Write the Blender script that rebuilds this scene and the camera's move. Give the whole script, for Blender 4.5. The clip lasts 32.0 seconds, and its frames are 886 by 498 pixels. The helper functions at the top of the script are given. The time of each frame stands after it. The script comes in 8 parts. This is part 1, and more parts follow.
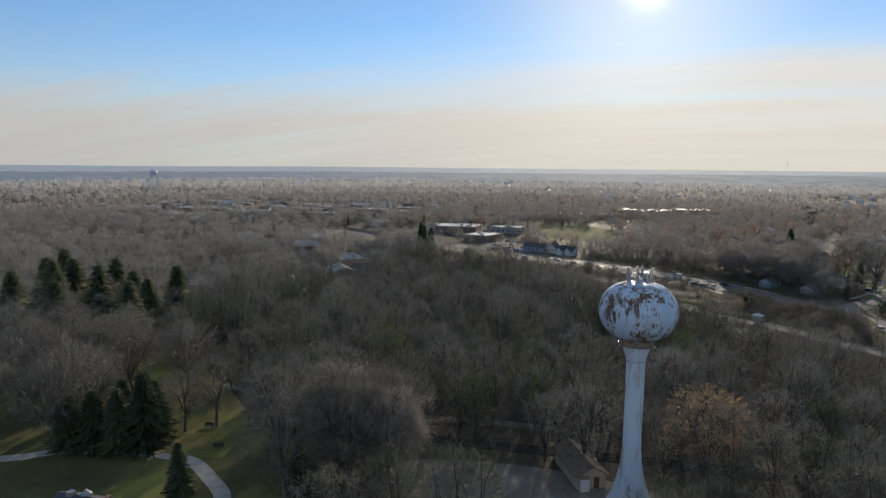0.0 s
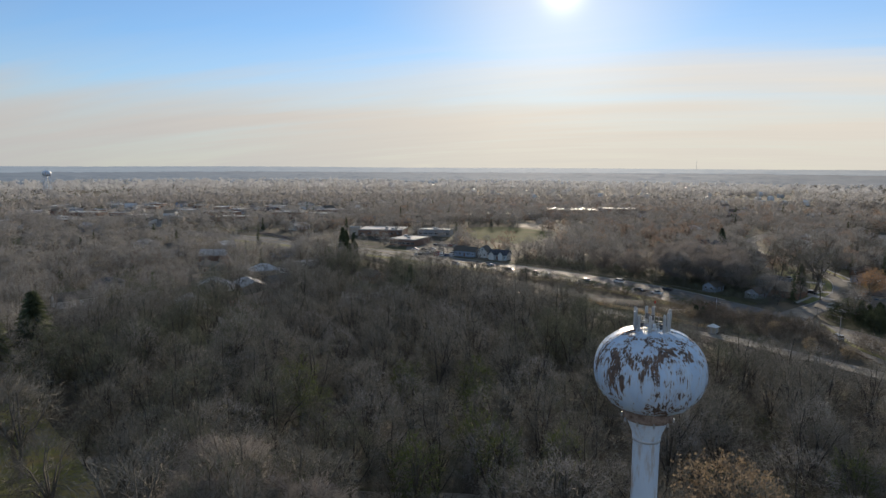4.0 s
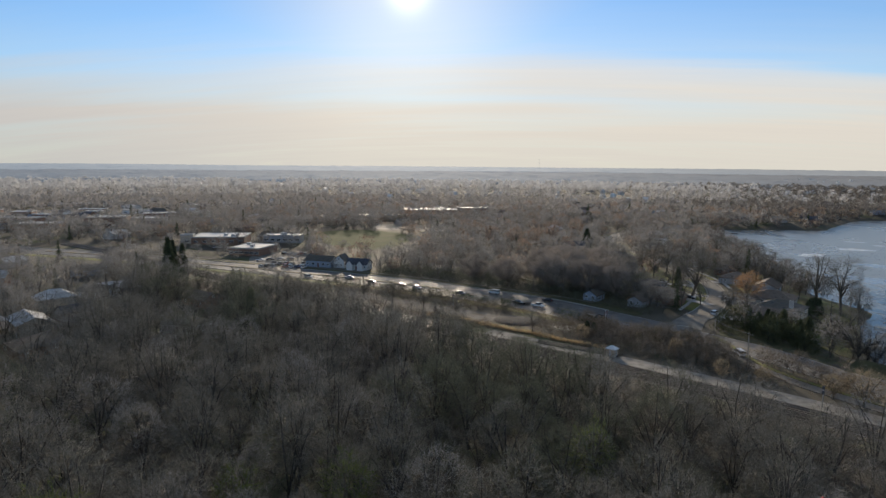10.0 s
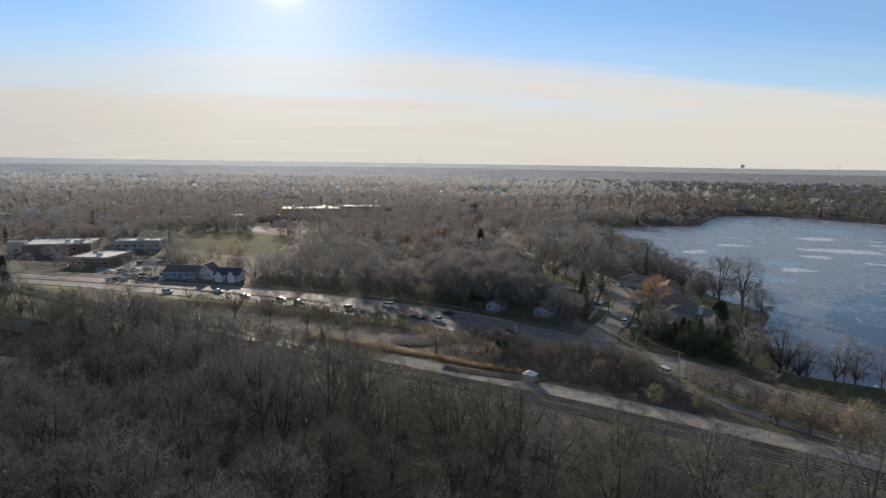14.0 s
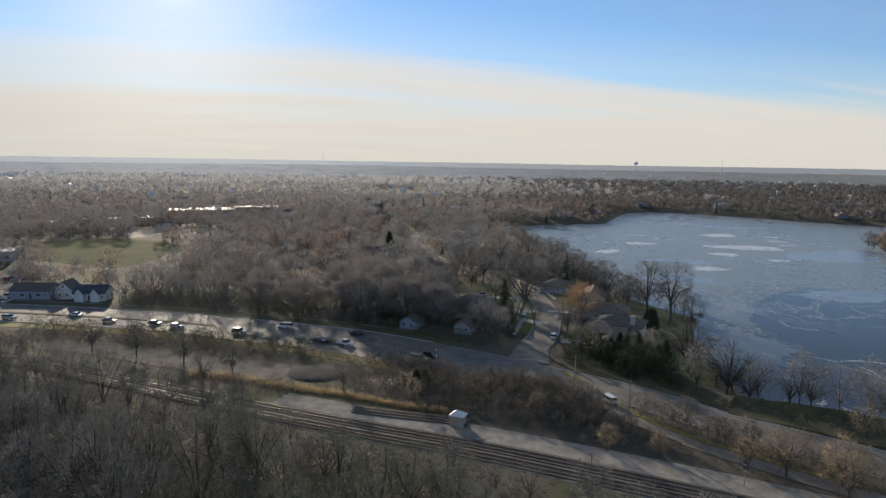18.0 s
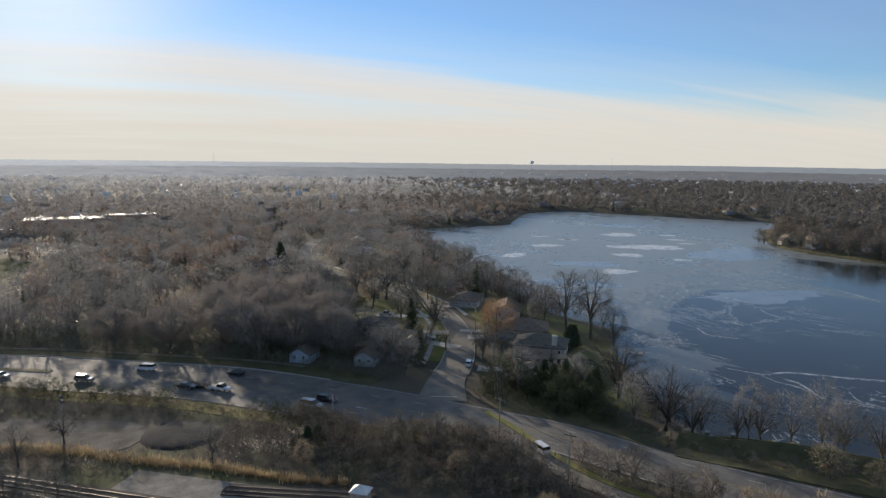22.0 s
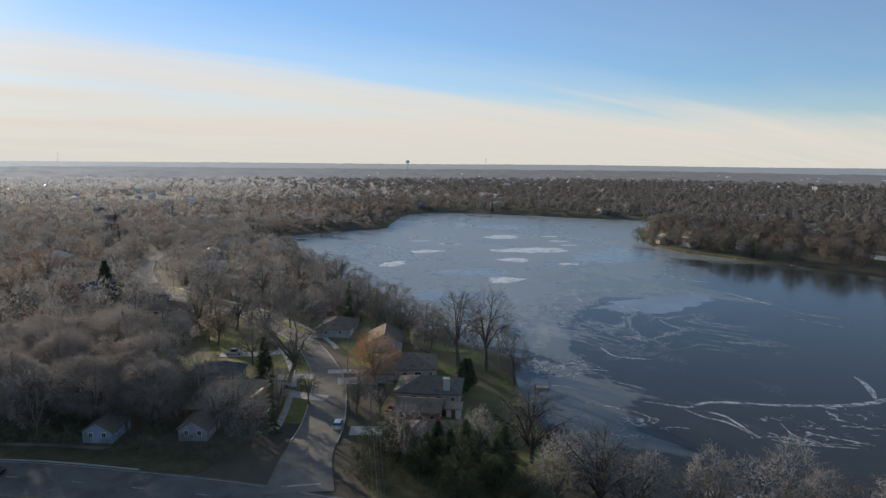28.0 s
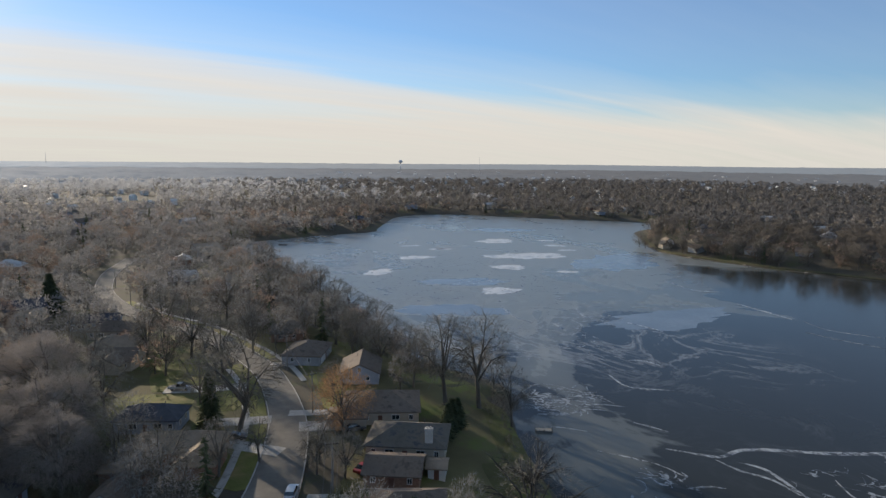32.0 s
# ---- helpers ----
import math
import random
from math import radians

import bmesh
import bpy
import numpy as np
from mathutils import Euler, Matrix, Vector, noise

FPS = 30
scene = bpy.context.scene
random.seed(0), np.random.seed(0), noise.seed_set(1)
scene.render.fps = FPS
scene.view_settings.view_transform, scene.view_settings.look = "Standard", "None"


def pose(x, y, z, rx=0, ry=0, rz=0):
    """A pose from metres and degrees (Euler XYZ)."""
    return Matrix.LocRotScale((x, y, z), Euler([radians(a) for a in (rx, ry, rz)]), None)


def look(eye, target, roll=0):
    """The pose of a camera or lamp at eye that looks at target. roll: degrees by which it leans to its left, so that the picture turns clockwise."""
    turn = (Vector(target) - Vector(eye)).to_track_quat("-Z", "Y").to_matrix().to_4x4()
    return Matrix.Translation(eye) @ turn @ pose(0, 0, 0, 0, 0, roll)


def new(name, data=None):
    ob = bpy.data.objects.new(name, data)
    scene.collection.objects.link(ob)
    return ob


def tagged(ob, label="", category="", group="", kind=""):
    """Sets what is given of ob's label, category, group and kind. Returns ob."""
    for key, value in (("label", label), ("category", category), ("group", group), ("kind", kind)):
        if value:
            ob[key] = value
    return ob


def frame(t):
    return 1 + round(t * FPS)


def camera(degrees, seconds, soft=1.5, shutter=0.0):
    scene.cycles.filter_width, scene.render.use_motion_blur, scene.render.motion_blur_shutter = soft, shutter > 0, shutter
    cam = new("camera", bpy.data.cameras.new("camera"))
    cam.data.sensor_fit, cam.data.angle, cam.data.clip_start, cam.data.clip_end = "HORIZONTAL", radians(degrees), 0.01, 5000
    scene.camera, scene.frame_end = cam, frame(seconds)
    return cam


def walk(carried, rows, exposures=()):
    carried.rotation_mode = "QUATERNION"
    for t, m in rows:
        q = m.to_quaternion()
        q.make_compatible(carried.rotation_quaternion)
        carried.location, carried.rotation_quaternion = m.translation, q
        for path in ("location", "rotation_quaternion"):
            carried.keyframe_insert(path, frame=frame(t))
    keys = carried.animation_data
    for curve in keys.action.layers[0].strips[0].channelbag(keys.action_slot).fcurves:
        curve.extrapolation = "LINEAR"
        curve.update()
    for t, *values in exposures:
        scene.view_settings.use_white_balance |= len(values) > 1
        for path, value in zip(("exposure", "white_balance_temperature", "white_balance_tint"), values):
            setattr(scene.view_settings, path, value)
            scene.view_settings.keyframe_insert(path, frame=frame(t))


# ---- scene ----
FOV = 69.10
ROWS = [  # seconds, x, y, z, heading, pitch, roll
    (0, 0.00, 0.00, 62.00, 28.044, -7.446, 0.436),
    (1, -4.21, 7.06, 61.92, 26.421, -7.447, 0.317),
    (2, -8.10, 14.07, 61.82, 24.665, -7.449, 0.326),
    (3, -11.68, 20.90, 61.79, 22.849, -7.479, 0.325),
    (4, -14.92, 27.67, 61.87, 21.242, -7.470, 0.264),
    (5, -17.78, 34.50, 61.99, 19.881, -7.511, 0.267),
    (6, -20.49, 41.48, 62.29, 18.878, -7.515, 0.411),
    (7, -23.41, 48.50, 62.51, 18.176, -7.539, 0.472),
    (8, -26.08, 55.44, 62.46, 15.406, -7.559, 0.502),
    (9, -28.35, 62.32, 62.13, 11.516, -7.548, 0.490),
    (10, -30.32, 69.25, 61.68, 8.086, -7.568, 0.464),
    (11, -32.05, 76.55, 61.41, 5.229, -7.604, 0.544),
    (12, -33.69, 84.38, 61.52, 2.592, -7.668, 0.689),
    (13, -35.21, 92.59, 61.78, -0.000, -7.763, 0.765),
    (14, -36.30, 100.79, 61.97, -2.452, -7.830, 0.869),
    (15, -36.75, 108.69, 62.00, -4.756, -7.864, 0.826),
    (16, -36.64, 116.29, 61.93, -6.979, -7.871, 0.762),
    (17, -36.15, 123.69, 61.88, -8.989, -7.934, 0.914),
    (18, -35.34, 131.03, 61.98, -10.943, -7.941, 0.946),
    (19, -34.16, 138.37, 62.20, -13.192, -7.909, 0.845),
    (20, -32.59, 145.60, 62.50, -15.489, -7.875, 0.686),
    (21, -30.66, 152.62, 62.83, -17.712, -7.848, 0.625),
    (22, -28.37, 159.34, 63.04, -19.793, -7.860, 0.625),
    (23, -25.82, 165.82, 63.08, -21.870, -7.858, 0.638),
    (24, -23.23, 172.16, 62.98, -23.935, -7.843, 0.593),
    (25, -20.46, 178.43, 62.82, -25.881, -7.817, 0.600),
    (26, -17.43, 184.82, 62.74, -27.747, -7.814, 0.596),
    (27, -13.89, 191.18, 62.78, -29.473, -7.802, 0.556),
    (28, -9.94, 197.42, 62.81, -30.727, -7.793, 0.535),
    (29, -5.87, 203.54, 62.76, -31.189, -7.801, 0.540),
    (30, -1.78, 209.50, 62.64, -31.217, -7.803, 0.495),
    (31, 2.49, 215.26, 62.69, -31.249, -7.806, 0.462),
    (32, 6.96, 220.94, 62.97, -31.261, -7.807, 0.503),
]
cam = camera(FOV, 32.0, soft=1.42)
walk(cam, [(t, pose(x, y, z, 90 + pitch, 0, yaw) @ pose(0, 0, 0, 0, 0, roll)) for t, x, y, z, yaw, pitch, roll in ROWS],
     exposures=[(0, 0.04, 6980, 10), (14, 0.04, 6900, 10), (24, 0.04, 6760, 10), (32, 0.05, 6780, 10)])

# ---- light ----
SUN_AZ, SUN_EL = 11.2, 14.3          # degrees left of +y, degrees above the horizon
sun_way = Vector((-math.sin(radians(SUN_AZ)) * math.cos(radians(SUN_EL)), math.cos(radians(SUN_AZ)) * math.cos(radians(SUN_EL)), math.sin(radians(SUN_EL))))
sun = new("sun", bpy.data.lights.new("sun", "SUN"))
sun.data.energy, sun.data.angle, sun.data.color = 5.0, radians(0.6), (1.0, 0.87, 0.71)
sun.matrix_world = look((0, 0, 300), Vector((0, 0, 300)) - sun_way)


def node(nt, kind, **kw):
    n = nt.nodes.new(kind)
    for k, v in kw.items():
        if k == "ins":
            for i, val in v.items():
                n.inputs[i].default_value = val
        else:
            setattr(n, k, v)
    return n


def ramp(nt, fac, stops):
    n = nt.nodes.new("ShaderNodeValToRGB")
    e = n.color_ramp.elements
    while len(e) < len(stops):
        e.new(0.5)
    for el, (p, c) in zip(e, stops):
        el.position, el.color = p, (*c, 1) if len(c) == 3 else c
    nt.links.new(fac, n.inputs[0])
    return n.outputs[0]


def mixc(nt, fac, a, b, mode="MIX"):
    n = nt.nodes.new("ShaderNodeMix")
    n.data_type, n.blend_type = "RGBA", mode
    for sock, val in ((n.inputs[0], fac), (n.inputs[6], a), (n.inputs[7], b)):
        if isinstance(val, (int, float)):
            sock.default_value = val
        elif isinstance(val, tuple):
            sock.default_value = (*val, 1) if len(val) == 3 else val
        else:
            nt.links.new(val, sock)
    return n.outputs[2]


def mth(nt, op, a, b=0.0, c=0.0, clamp=False):
    n = nt.nodes.new("ShaderNodeMath")
    n.operation, n.use_clamp = op, clamp
    for sock, val in zip(n.inputs, (a, b, c)):
        if isinstance(val, (int, float)):
            sock.default_value = val
        else:
            nt.links.new(val, sock)
    return n.outputs[0]


def noise_tex(nt, vec, scale, detail=4.0, rough=0.55, distort=0.0):
    n = nt.nodes.new("ShaderNodeTexNoise")
    n.inputs["Scale"].default_value, n.inputs["Detail"].default_value = scale, detail
    n.inputs["Roughness"].default_value, n.inputs["Distortion"].default_value = rough, distort
    if vec is not None:
        nt.links.new(vec, n.inputs["Vector"])
    return n.outputs[0]


def mapped(nt, vec, scale=(1, 1, 1), rot=(0, 0, 0), loc=(0, 0, 0)):
    n = nt.nodes.new("ShaderNodeMapping")
    n.inputs["Scale"].default_value, n.inputs["Rotation"].default_value, n.inputs["Location"].default_value = scale, rot, loc
    nt.links.new(vec, n.inputs[0])
    return n.outputs[0]


# the sky: clear blue above thin cirrus that lies in long bands over a pale horizon
world = bpy.data.worlds.new("sky")
scene.world = world
world.use_nodes = True
wt = world.node_tree
wt.nodes.clear()
sky = node(wt, "ShaderNodeTexSky", sky_type="NISHITA", sun_disc=False, sun_elevation=radians(SUN_EL), sun_rotation=radians(-SUN_AZ),
           altitude=200.0, air_density=1.0, dust_density=0.05, ozone_density=3.0)
gen = node(wt, "ShaderNodeTexCoord").outputs["Generated"]
sep = node(wt, "ShaderNodeSeparateXYZ")
wt.links.new(gen, sep.inputs[0])
up = mth(wt, "MAXIMUM", sep.outputs[2], 0.0)
# directions laid on a flat cloud layer, so that the bands close up towards the horizon
inv = mth(wt, "DIVIDE", 1.0, mth(wt, "ADD", up, 0.13))
flat = node(wt, "ShaderNodeCombineXYZ")
wt.links.new(mth(wt, "MULTIPLY", sep.outputs[0], inv), flat.inputs[0])
wt.links.new(mth(wt, "MULTIPLY", sep.outputs[1], inv), flat.inputs[1])
streak = noise_tex(wt, mapped(wt, flat.outputs[0], (0.14, 0.75, 1), (0, 0, radians(-13)), (3.2, 1.4, 0)), 1.3, 4.0, 0.5, 0.5)
wisps = noise_tex(wt, mapped(wt, flat.outputs[0], (0.22, 1.2, 1), (0, 0, radians(-10)), (1.2, 4.4, 0)), 1.4, 4.5, 0.52, 0.3)
threads = noise_tex(wt, mapped(wt, flat.outputs[0], (0.45, 4.2, 1), (0, 0, radians(-7)), (6.0, 2.0, 0)), 1.6, 5.0, 0.6, 0.4)
body = mth(wt, "ADD", mth(wt, "MULTIPLY", streak, 0.50), mth(wt, "MULTIPLY_ADD", wisps, 0.32, mth(wt, "MULTIPLY", threads, 0.18)))
reach = ramp(wt, mth(wt, "MULTIPLY_ADD", sep.outputs[0], 0.5, 0.5), [(0.0, (0.095,) * 3), (0.22, (0.115,) * 3), (0.5, (0.15,) * 3), (0.65, (0.12,) * 3), (0.78, (0.09,) * 3), (0.95, (0.06,) * 3)])
rise = mth(wt, "DIVIDE", up, mth(wt, "MULTIPLY", reach, mth(wt, "MULTIPLY_ADD", wisps, 0.9, 0.55)))
low = ramp(wt, mth(wt, "MULTIPLY", rise, 0.4), [(0.0, (1.0,) * 3), (0.24, (0.92,) * 3), (0.38, (0.66,) * 3), (0.50, (0.28,) * 3), (0.75, (0.10,) * 3), (1.0, (0.14,) * 3)])
cover = mth(wt, "MULTIPLY", low, mth(wt, "MULTIPLY_ADD", ramp(wt, body, [(0.36, (0, 0, 0)), (0.60, (1, 1, 1))]), 0.30, 0.84), clamp=True)
cloud = ramp(wt, mth(wt, "MULTIPLY", up, 4.0), [(0.0, (6.8, 6.6, 6.15)), (0.25, (7.2, 6.85, 6.4)), (0.55, (7.5, 7.25, 7.0)), (1.0, (6.6, 6.9, 7.2))])
# the cloud is thinner and greyer in the west
fade = ramp(wt, mth(wt, "MULTIPLY_ADD", sep.outputs[0], 0.5, 0.5), [(0.0, (0.66, 0.71, 0.80)), (0.14, (0.75, 0.79, 0.865)), (0.36, (0.99, 1, 1.01))])
cloud = mixc(wt, 1.0, cloud, fade, "MULTIPLY")
cloud = mixc(wt, 1.0, cloud, ramp(wt, threads, [(0.30, (0.985, 0.985, 0.99)), (0.70, (1.02, 1.02, 1.015))]), "MULTIPLY")
# thinner streaks high in the layer, and the bright ring of thin cloud round the sun
towards = node(wt, "ShaderNodeVectorMath", operation="DOT_PRODUCT")
wt.links.new(gen, towards.inputs[0])
towards.inputs[1].default_value = sun_way
near_sun = mth(wt, "MAXIMUM", towards.outputs["Value"], 0.0)
aureole = mth(wt, "ADD", mth(wt, "MULTIPLY", mth(wt, "POWER", near_sun, 2600.0), 6.0), mth(wt, "MULTIPLY", mth(wt, "POWER", near_sun, 110.0), 1.9))
# overhead, out of view, the sky is made paler and less blue to neutralise the fill
depth = ramp(wt, up, [(0.36, (0.82, 1.10, 1.42)), (0.70, (1.42, 1.30, 1.12))])
clear = mixc(wt, 1.0, sky.outputs[0], depth, "MULTIPLY")
veil = mth(wt, "MULTIPLY", mth(wt, "POWER", near_sun, 36.0), mth(wt, "MULTIPLY_ADD", body, 0.7, 0.22))
veiled = mixc(wt, mth(wt, "MAXIMUM", cover, veil), clear, cloud)
glow = node(wt, "ShaderNodeCombineColor")
for k, s in enumerate((1.0, 0.90, 0.72)):
    wt.links.new(mth(wt, "MULTIPLY", aureole, s), glow.inputs[k])
bg = node(wt, "ShaderNodeBackground", ins={1: 0.1})
wt.links.new(mixc(wt, 1.0, veiled, glow.outputs[0], "ADD"), bg.inputs[0])
wt.links.new(bg.outputs[0], node(wt, "ShaderNodeOutputWorld").inputs[0])

# ---- materials ----
def material(name, a, b, rough=0.85, scale=1.0, fine=12.0, bump=0.15, metal=0.0, spec=0.3, per_object=0.0, stains=None, stain_scale=0.3, bump_scale=None, space="Object", stretch=(1, 1, 1)):
    """Two colours mixed by a coarse and a fine grain, optional stains, and a fine relief."""
    m = bpy.data.materials.new(name)
    m.use_nodes = True
    nt = m.node_tree
    bsdf = nt.nodes["Principled BSDF"]
    vec = node(nt, "ShaderNodeTexCoord").outputs[space]
    if stretch != (1, 1, 1):
        vec = mapped(nt, vec, stretch)
    coarse, grain = noise_tex(nt, vec, scale, 5.0), noise_tex(nt, vec, fine, 3.0)
    fac = mth(nt, "ADD", mth(nt, "MULTIPLY", coarse, 0.7), mth(nt, "MULTIPLY", grain, 0.3))
    col = ramp(nt, fac, [(0.33, a), (0.66, b)])
    if stains:
        spots = ramp(nt, noise_tex(nt, vec, stain_scale, 6.0, 0.65), [(0.52, (0, 0, 0)), (0.64, (1, 1, 1))])
        col = mixc(nt, spots, col, stains)
    if per_object:
        info = node(nt, "ShaderNodeObjectInfo")
        hsv = node(nt, "ShaderNodeHueSaturation")
        nt.links.new(mth(nt, "MULTIPLY_ADD", info.outputs["Random"], per_object, 1 - per_object / 2), hsv.inputs["Value"])
        nt.links.new(col, hsv.inputs["Color"])
        col = hsv.outputs[0]
    nt.links.new(col, bsdf.inputs["Base Color"])
    bsdf.inputs["Roughness"].default_value, bsdf.inputs["Metallic"].default_value = rough, metal
    bsdf.inputs["Specular IOR Level"].default_value = spec
    if bump:
        bn = node(nt, "ShaderNodeBump", ins={0: bump, 1: 0.05})
        nt.links.new(noise_tex(nt, vec, bump_scale or fine, 4.0), bn.inputs["Height"])
        nt.links.new(bn.outputs[0], bsdf.inputs["Normal"])
    return m


def island_material(name, a, b, rough=0.9, spec=0.2, sheen=0.0, thin=0.10, soft=0.45):
    """For joined masses of twigs and leaves: each piece has its own shade between two colours, with drifts of colour
    across the mass.
    thin: the share of light that comes through, as round fine twigs catch the sun from behind, raised in far woods to
    stand for haze; soft: how far the mass is shaded as one crown rather than twig by twig."""
    m = bpy.data.materials.new(name)
    m.use_nodes = True
    nt = m.node_tree
    bsdf = nt.nodes["Principled BSDF"]
    geo = node(nt, "ShaderNodeNewGeometry")
    info = node(nt, "ShaderNodeObjectInfo")
    drift = noise_tex(nt, geo.outputs["Position"], 0.045, 3.0)
    fac = mth(nt, "ADD", mth(nt, "MULTIPLY", geo.outputs["Random Per Island"], 0.5), mth(nt, "MULTIPLY", drift, 0.5))
    fac = mth(nt, "ADD", fac, mth(nt, "MULTIPLY_ADD", info.outputs["Random"], 0.3, -0.15))
    col = ramp(nt, fac, [(0.2, a), (0.75, b)])
    nt.links.new(col, bsdf.inputs["Base Color"])
    if soft:
        own = node(nt, "ShaderNodeVectorMath", operation="SCALE", ins={3: 1 - soft})
        nt.links.new(geo.outputs["Normal"], own.inputs[0])
        turn = node(nt, "ShaderNodeVectorTransform", vector_type="NORMAL", convert_from="OBJECT", convert_to="WORLD")
        nt.links.new(node(nt, "ShaderNodeAttribute", attribute_name="outward").outputs["Vector"], turn.inputs[0])
        dome = node(nt, "ShaderNodeVectorMath", operation="SCALE", ins={3: soft})
        nt.links.new(turn.outputs[0], dome.inputs[0])
        crown = node(nt, "ShaderNodeVectorMath", operation="ADD")
        nt.links.new(own.outputs[0], crown.inputs[0])
        nt.links.new(dome.outputs[0], crown.inputs[1])
        even = node(nt, "ShaderNodeVectorMath", operation="NORMALIZE")
        nt.links.new(crown.outputs[0], even.inputs[0])
        nt.links.new(even.outputs[0], bsdf.inputs["Normal"])
    if thin:
        lucent = node(nt, "ShaderNodeBsdfTranslucent")
        nt.links.new(col, lucent.inputs[0])
        mix = node(nt, "ShaderNodeMixShader", ins={0: thin})
        nt.links.new(bsdf.outputs[0], mix.inputs[1])
        nt.links.new(lucent.outputs[0], mix.inputs[2])
        nt.links.new(mix.outputs[0], nt.nodes["Material Output"].inputs[0])
    bsdf.inputs["Roughness"].default_value, bsdf.inputs["Specular IOR Level"].default_value = rough, spec
    bsdf.inputs["Sheen Weight"].default_value, bsdf.inputs["Sheen Roughness"].default_value = sheen, 0.5
    return m


M = {}
M["soil"] = material("leaf_litter", (0.06, 0.053, 0.041), (0.125, 0.11, 0.082), 0.95, 0.05, 2.5, 0.5, stains=(0.075, 0.085, 0.035), stain_scale=0.035)
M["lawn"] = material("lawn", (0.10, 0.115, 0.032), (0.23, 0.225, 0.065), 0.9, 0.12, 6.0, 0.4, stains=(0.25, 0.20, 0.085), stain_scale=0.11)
M["field_grass"] = material("mown_field_grass", (0.055, 0.075, 0.03), (0.095, 0.115, 0.048), 0.95, 0.05, 4.0, 0.5, spec=0.04, stains=(0.11, 0.11, 0.055), stain_scale=0.04)
M["park_grass"] = material("leafy_park_grass", (0.075, 0.07, 0.035), (0.15, 0.15, 0.05), 0.95, 0.07, 4.0, 0.5, stains=(0.20, 0.205, 0.06), stain_scale=0.06)
M["yard"] = material("leaf_strewn_lawn", (0.10, 0.088, 0.045), (0.17, 0.155, 0.075), 0.95, 0.10, 4.0, 0.5, stains=(0.14, 0.165, 0.048), stain_scale=0.09)
M["dry_grass"] = material("dry_grass", (0.13, 0.10, 0.05), (0.27, 0.21, 0.11), 0.95, 0.2, 5.0, 0.5, stains=(0.10, 0.10, 0.04), stain_scale=0.15)
M["asphalt"] = material("worn_asphalt", (0.105, 0.101, 0.097), (0.175, 0.168, 0.158), 0.76, 0.25, 20.0, 0.25, spec=0.34, stains=(0.085, 0.084, 0.082), stain_scale=0.12)
M["asphalt_dark"] = material("asphalt_dark", (0.030, 0.031, 0.034), (0.058, 0.06, 0.064), 0.95, 0.25, 18.0, 0.12, spec=0.1, stains=(0.07, 0.068, 0.065), stain_scale=0.2)
M["street"] = material("street_concrete", (0.165, 0.154, 0.138), (0.255, 0.238, 0.212), 0.84, 0.3, 18.0, 0.12, spec=0.10, stains=(0.18, 0.17, 0.155), stain_scale=0.2)
M["concrete"] = material("concrete", (0.36, 0.35, 0.33), (0.52, 0.50, 0.47), 0.8, 0.8, 15.0, 0.15, stains=(0.33, 0.32, 0.29), stain_scale=0.5)
# rough grass coloured darker than the lawn, to stand for shade on the banks
M["bank"] = material("shade_dark_bank_grass", (0.05, 0.055, 0.028), (0.115, 0.11, 0.055), 0.95, 0.3, 5.0, 0.6, stains=(0.12, 0.095, 0.05), stain_scale=0.25)
M["gravel"] = material("gravel", (0.16, 0.15, 0.136), (0.35, 0.33, 0.30), 0.97, 0.35, 3.0, 0.6, spec=0.1, stains=(0.21, 0.19, 0.16), stain_scale=0.12)
M["ballast"] = material("ballast", (0.055, 0.048, 0.043), (0.13, 0.115, 0.10), 0.95, 0.3, 7.0, 0.8)
M["paint_line"] = material("road_paint", (0.30, 0.30, 0.29), (0.50, 0.50, 0.48), 0.6, 1.5, 20.0, 0.05, stains=(0.12, 0.12, 0.115), stain_scale=1.2)
M["paint_yellow"] = material("yellow_road_paint", (0.24, 0.18, 0.06), (0.34, 0.26, 0.09), 0.6, 1.5, 20.0, 0.05, stains=(0.11, 0.10, 0.08), stain_scale=1.2)
M["rail"] = material("steel_rail", (0.13, 0.12, 0.115), (0.22, 0.205, 0.195), 0.55, 1.0, 10.0, 0.05, metal=0.6)
M["sleeper"] = material("sleeper_wood", (0.055, 0.045, 0.037), (0.12, 0.10, 0.085), 0.95, 1.2, 14.0, 0.4)
M["bark"] = material("bark", (0.085, 0.074, 0.062), (0.19, 0.168, 0.14), 0.95, 1.0, 9.0, 0.6, per_object=0.3, stretch=(1, 1, 0.25))
M["bark_dark"] = material("dark_bark", (0.035, 0.032, 0.028), (0.085, 0.078, 0.068), 0.95, 1.0, 9.0, 0.6, per_object=0.3, stretch=(1, 1, 0.25))
M["bark_pale"] = material("pale_bark", (0.17, 0.15, 0.125), (0.32, 0.29, 0.25), 0.95, 1.0, 9.0, 0.6, per_object=0.2, stretch=(1, 1, 0.25))
M["twigs"] = island_material("bare_twigs", (0.13, 0.122, 0.100), (0.28, 0.262, 0.222))
M["twigs_dark"] = island_material("dark_mossy_twigs", (0.085, 0.09, 0.06), (0.20, 0.20, 0.14))
M["twigs_ash"] = island_material("ash_grey_twigs", (0.16, 0.15, 0.133), (0.34, 0.32, 0.29))
M["twigs_head"] = island_material("headland_twigs", (0.13, 0.114, 0.097), (0.23, 0.205, 0.178), thin=0.2, soft=0.65)
# garden twigs are lightened and greyed with the tint of haze
M["twigs_garden"] = island_material("hazed_garden_twigs", (0.17, 0.163, 0.154), (0.33, 0.318, 0.302), sheen=0.1, thin=0.28, soft=0.5)
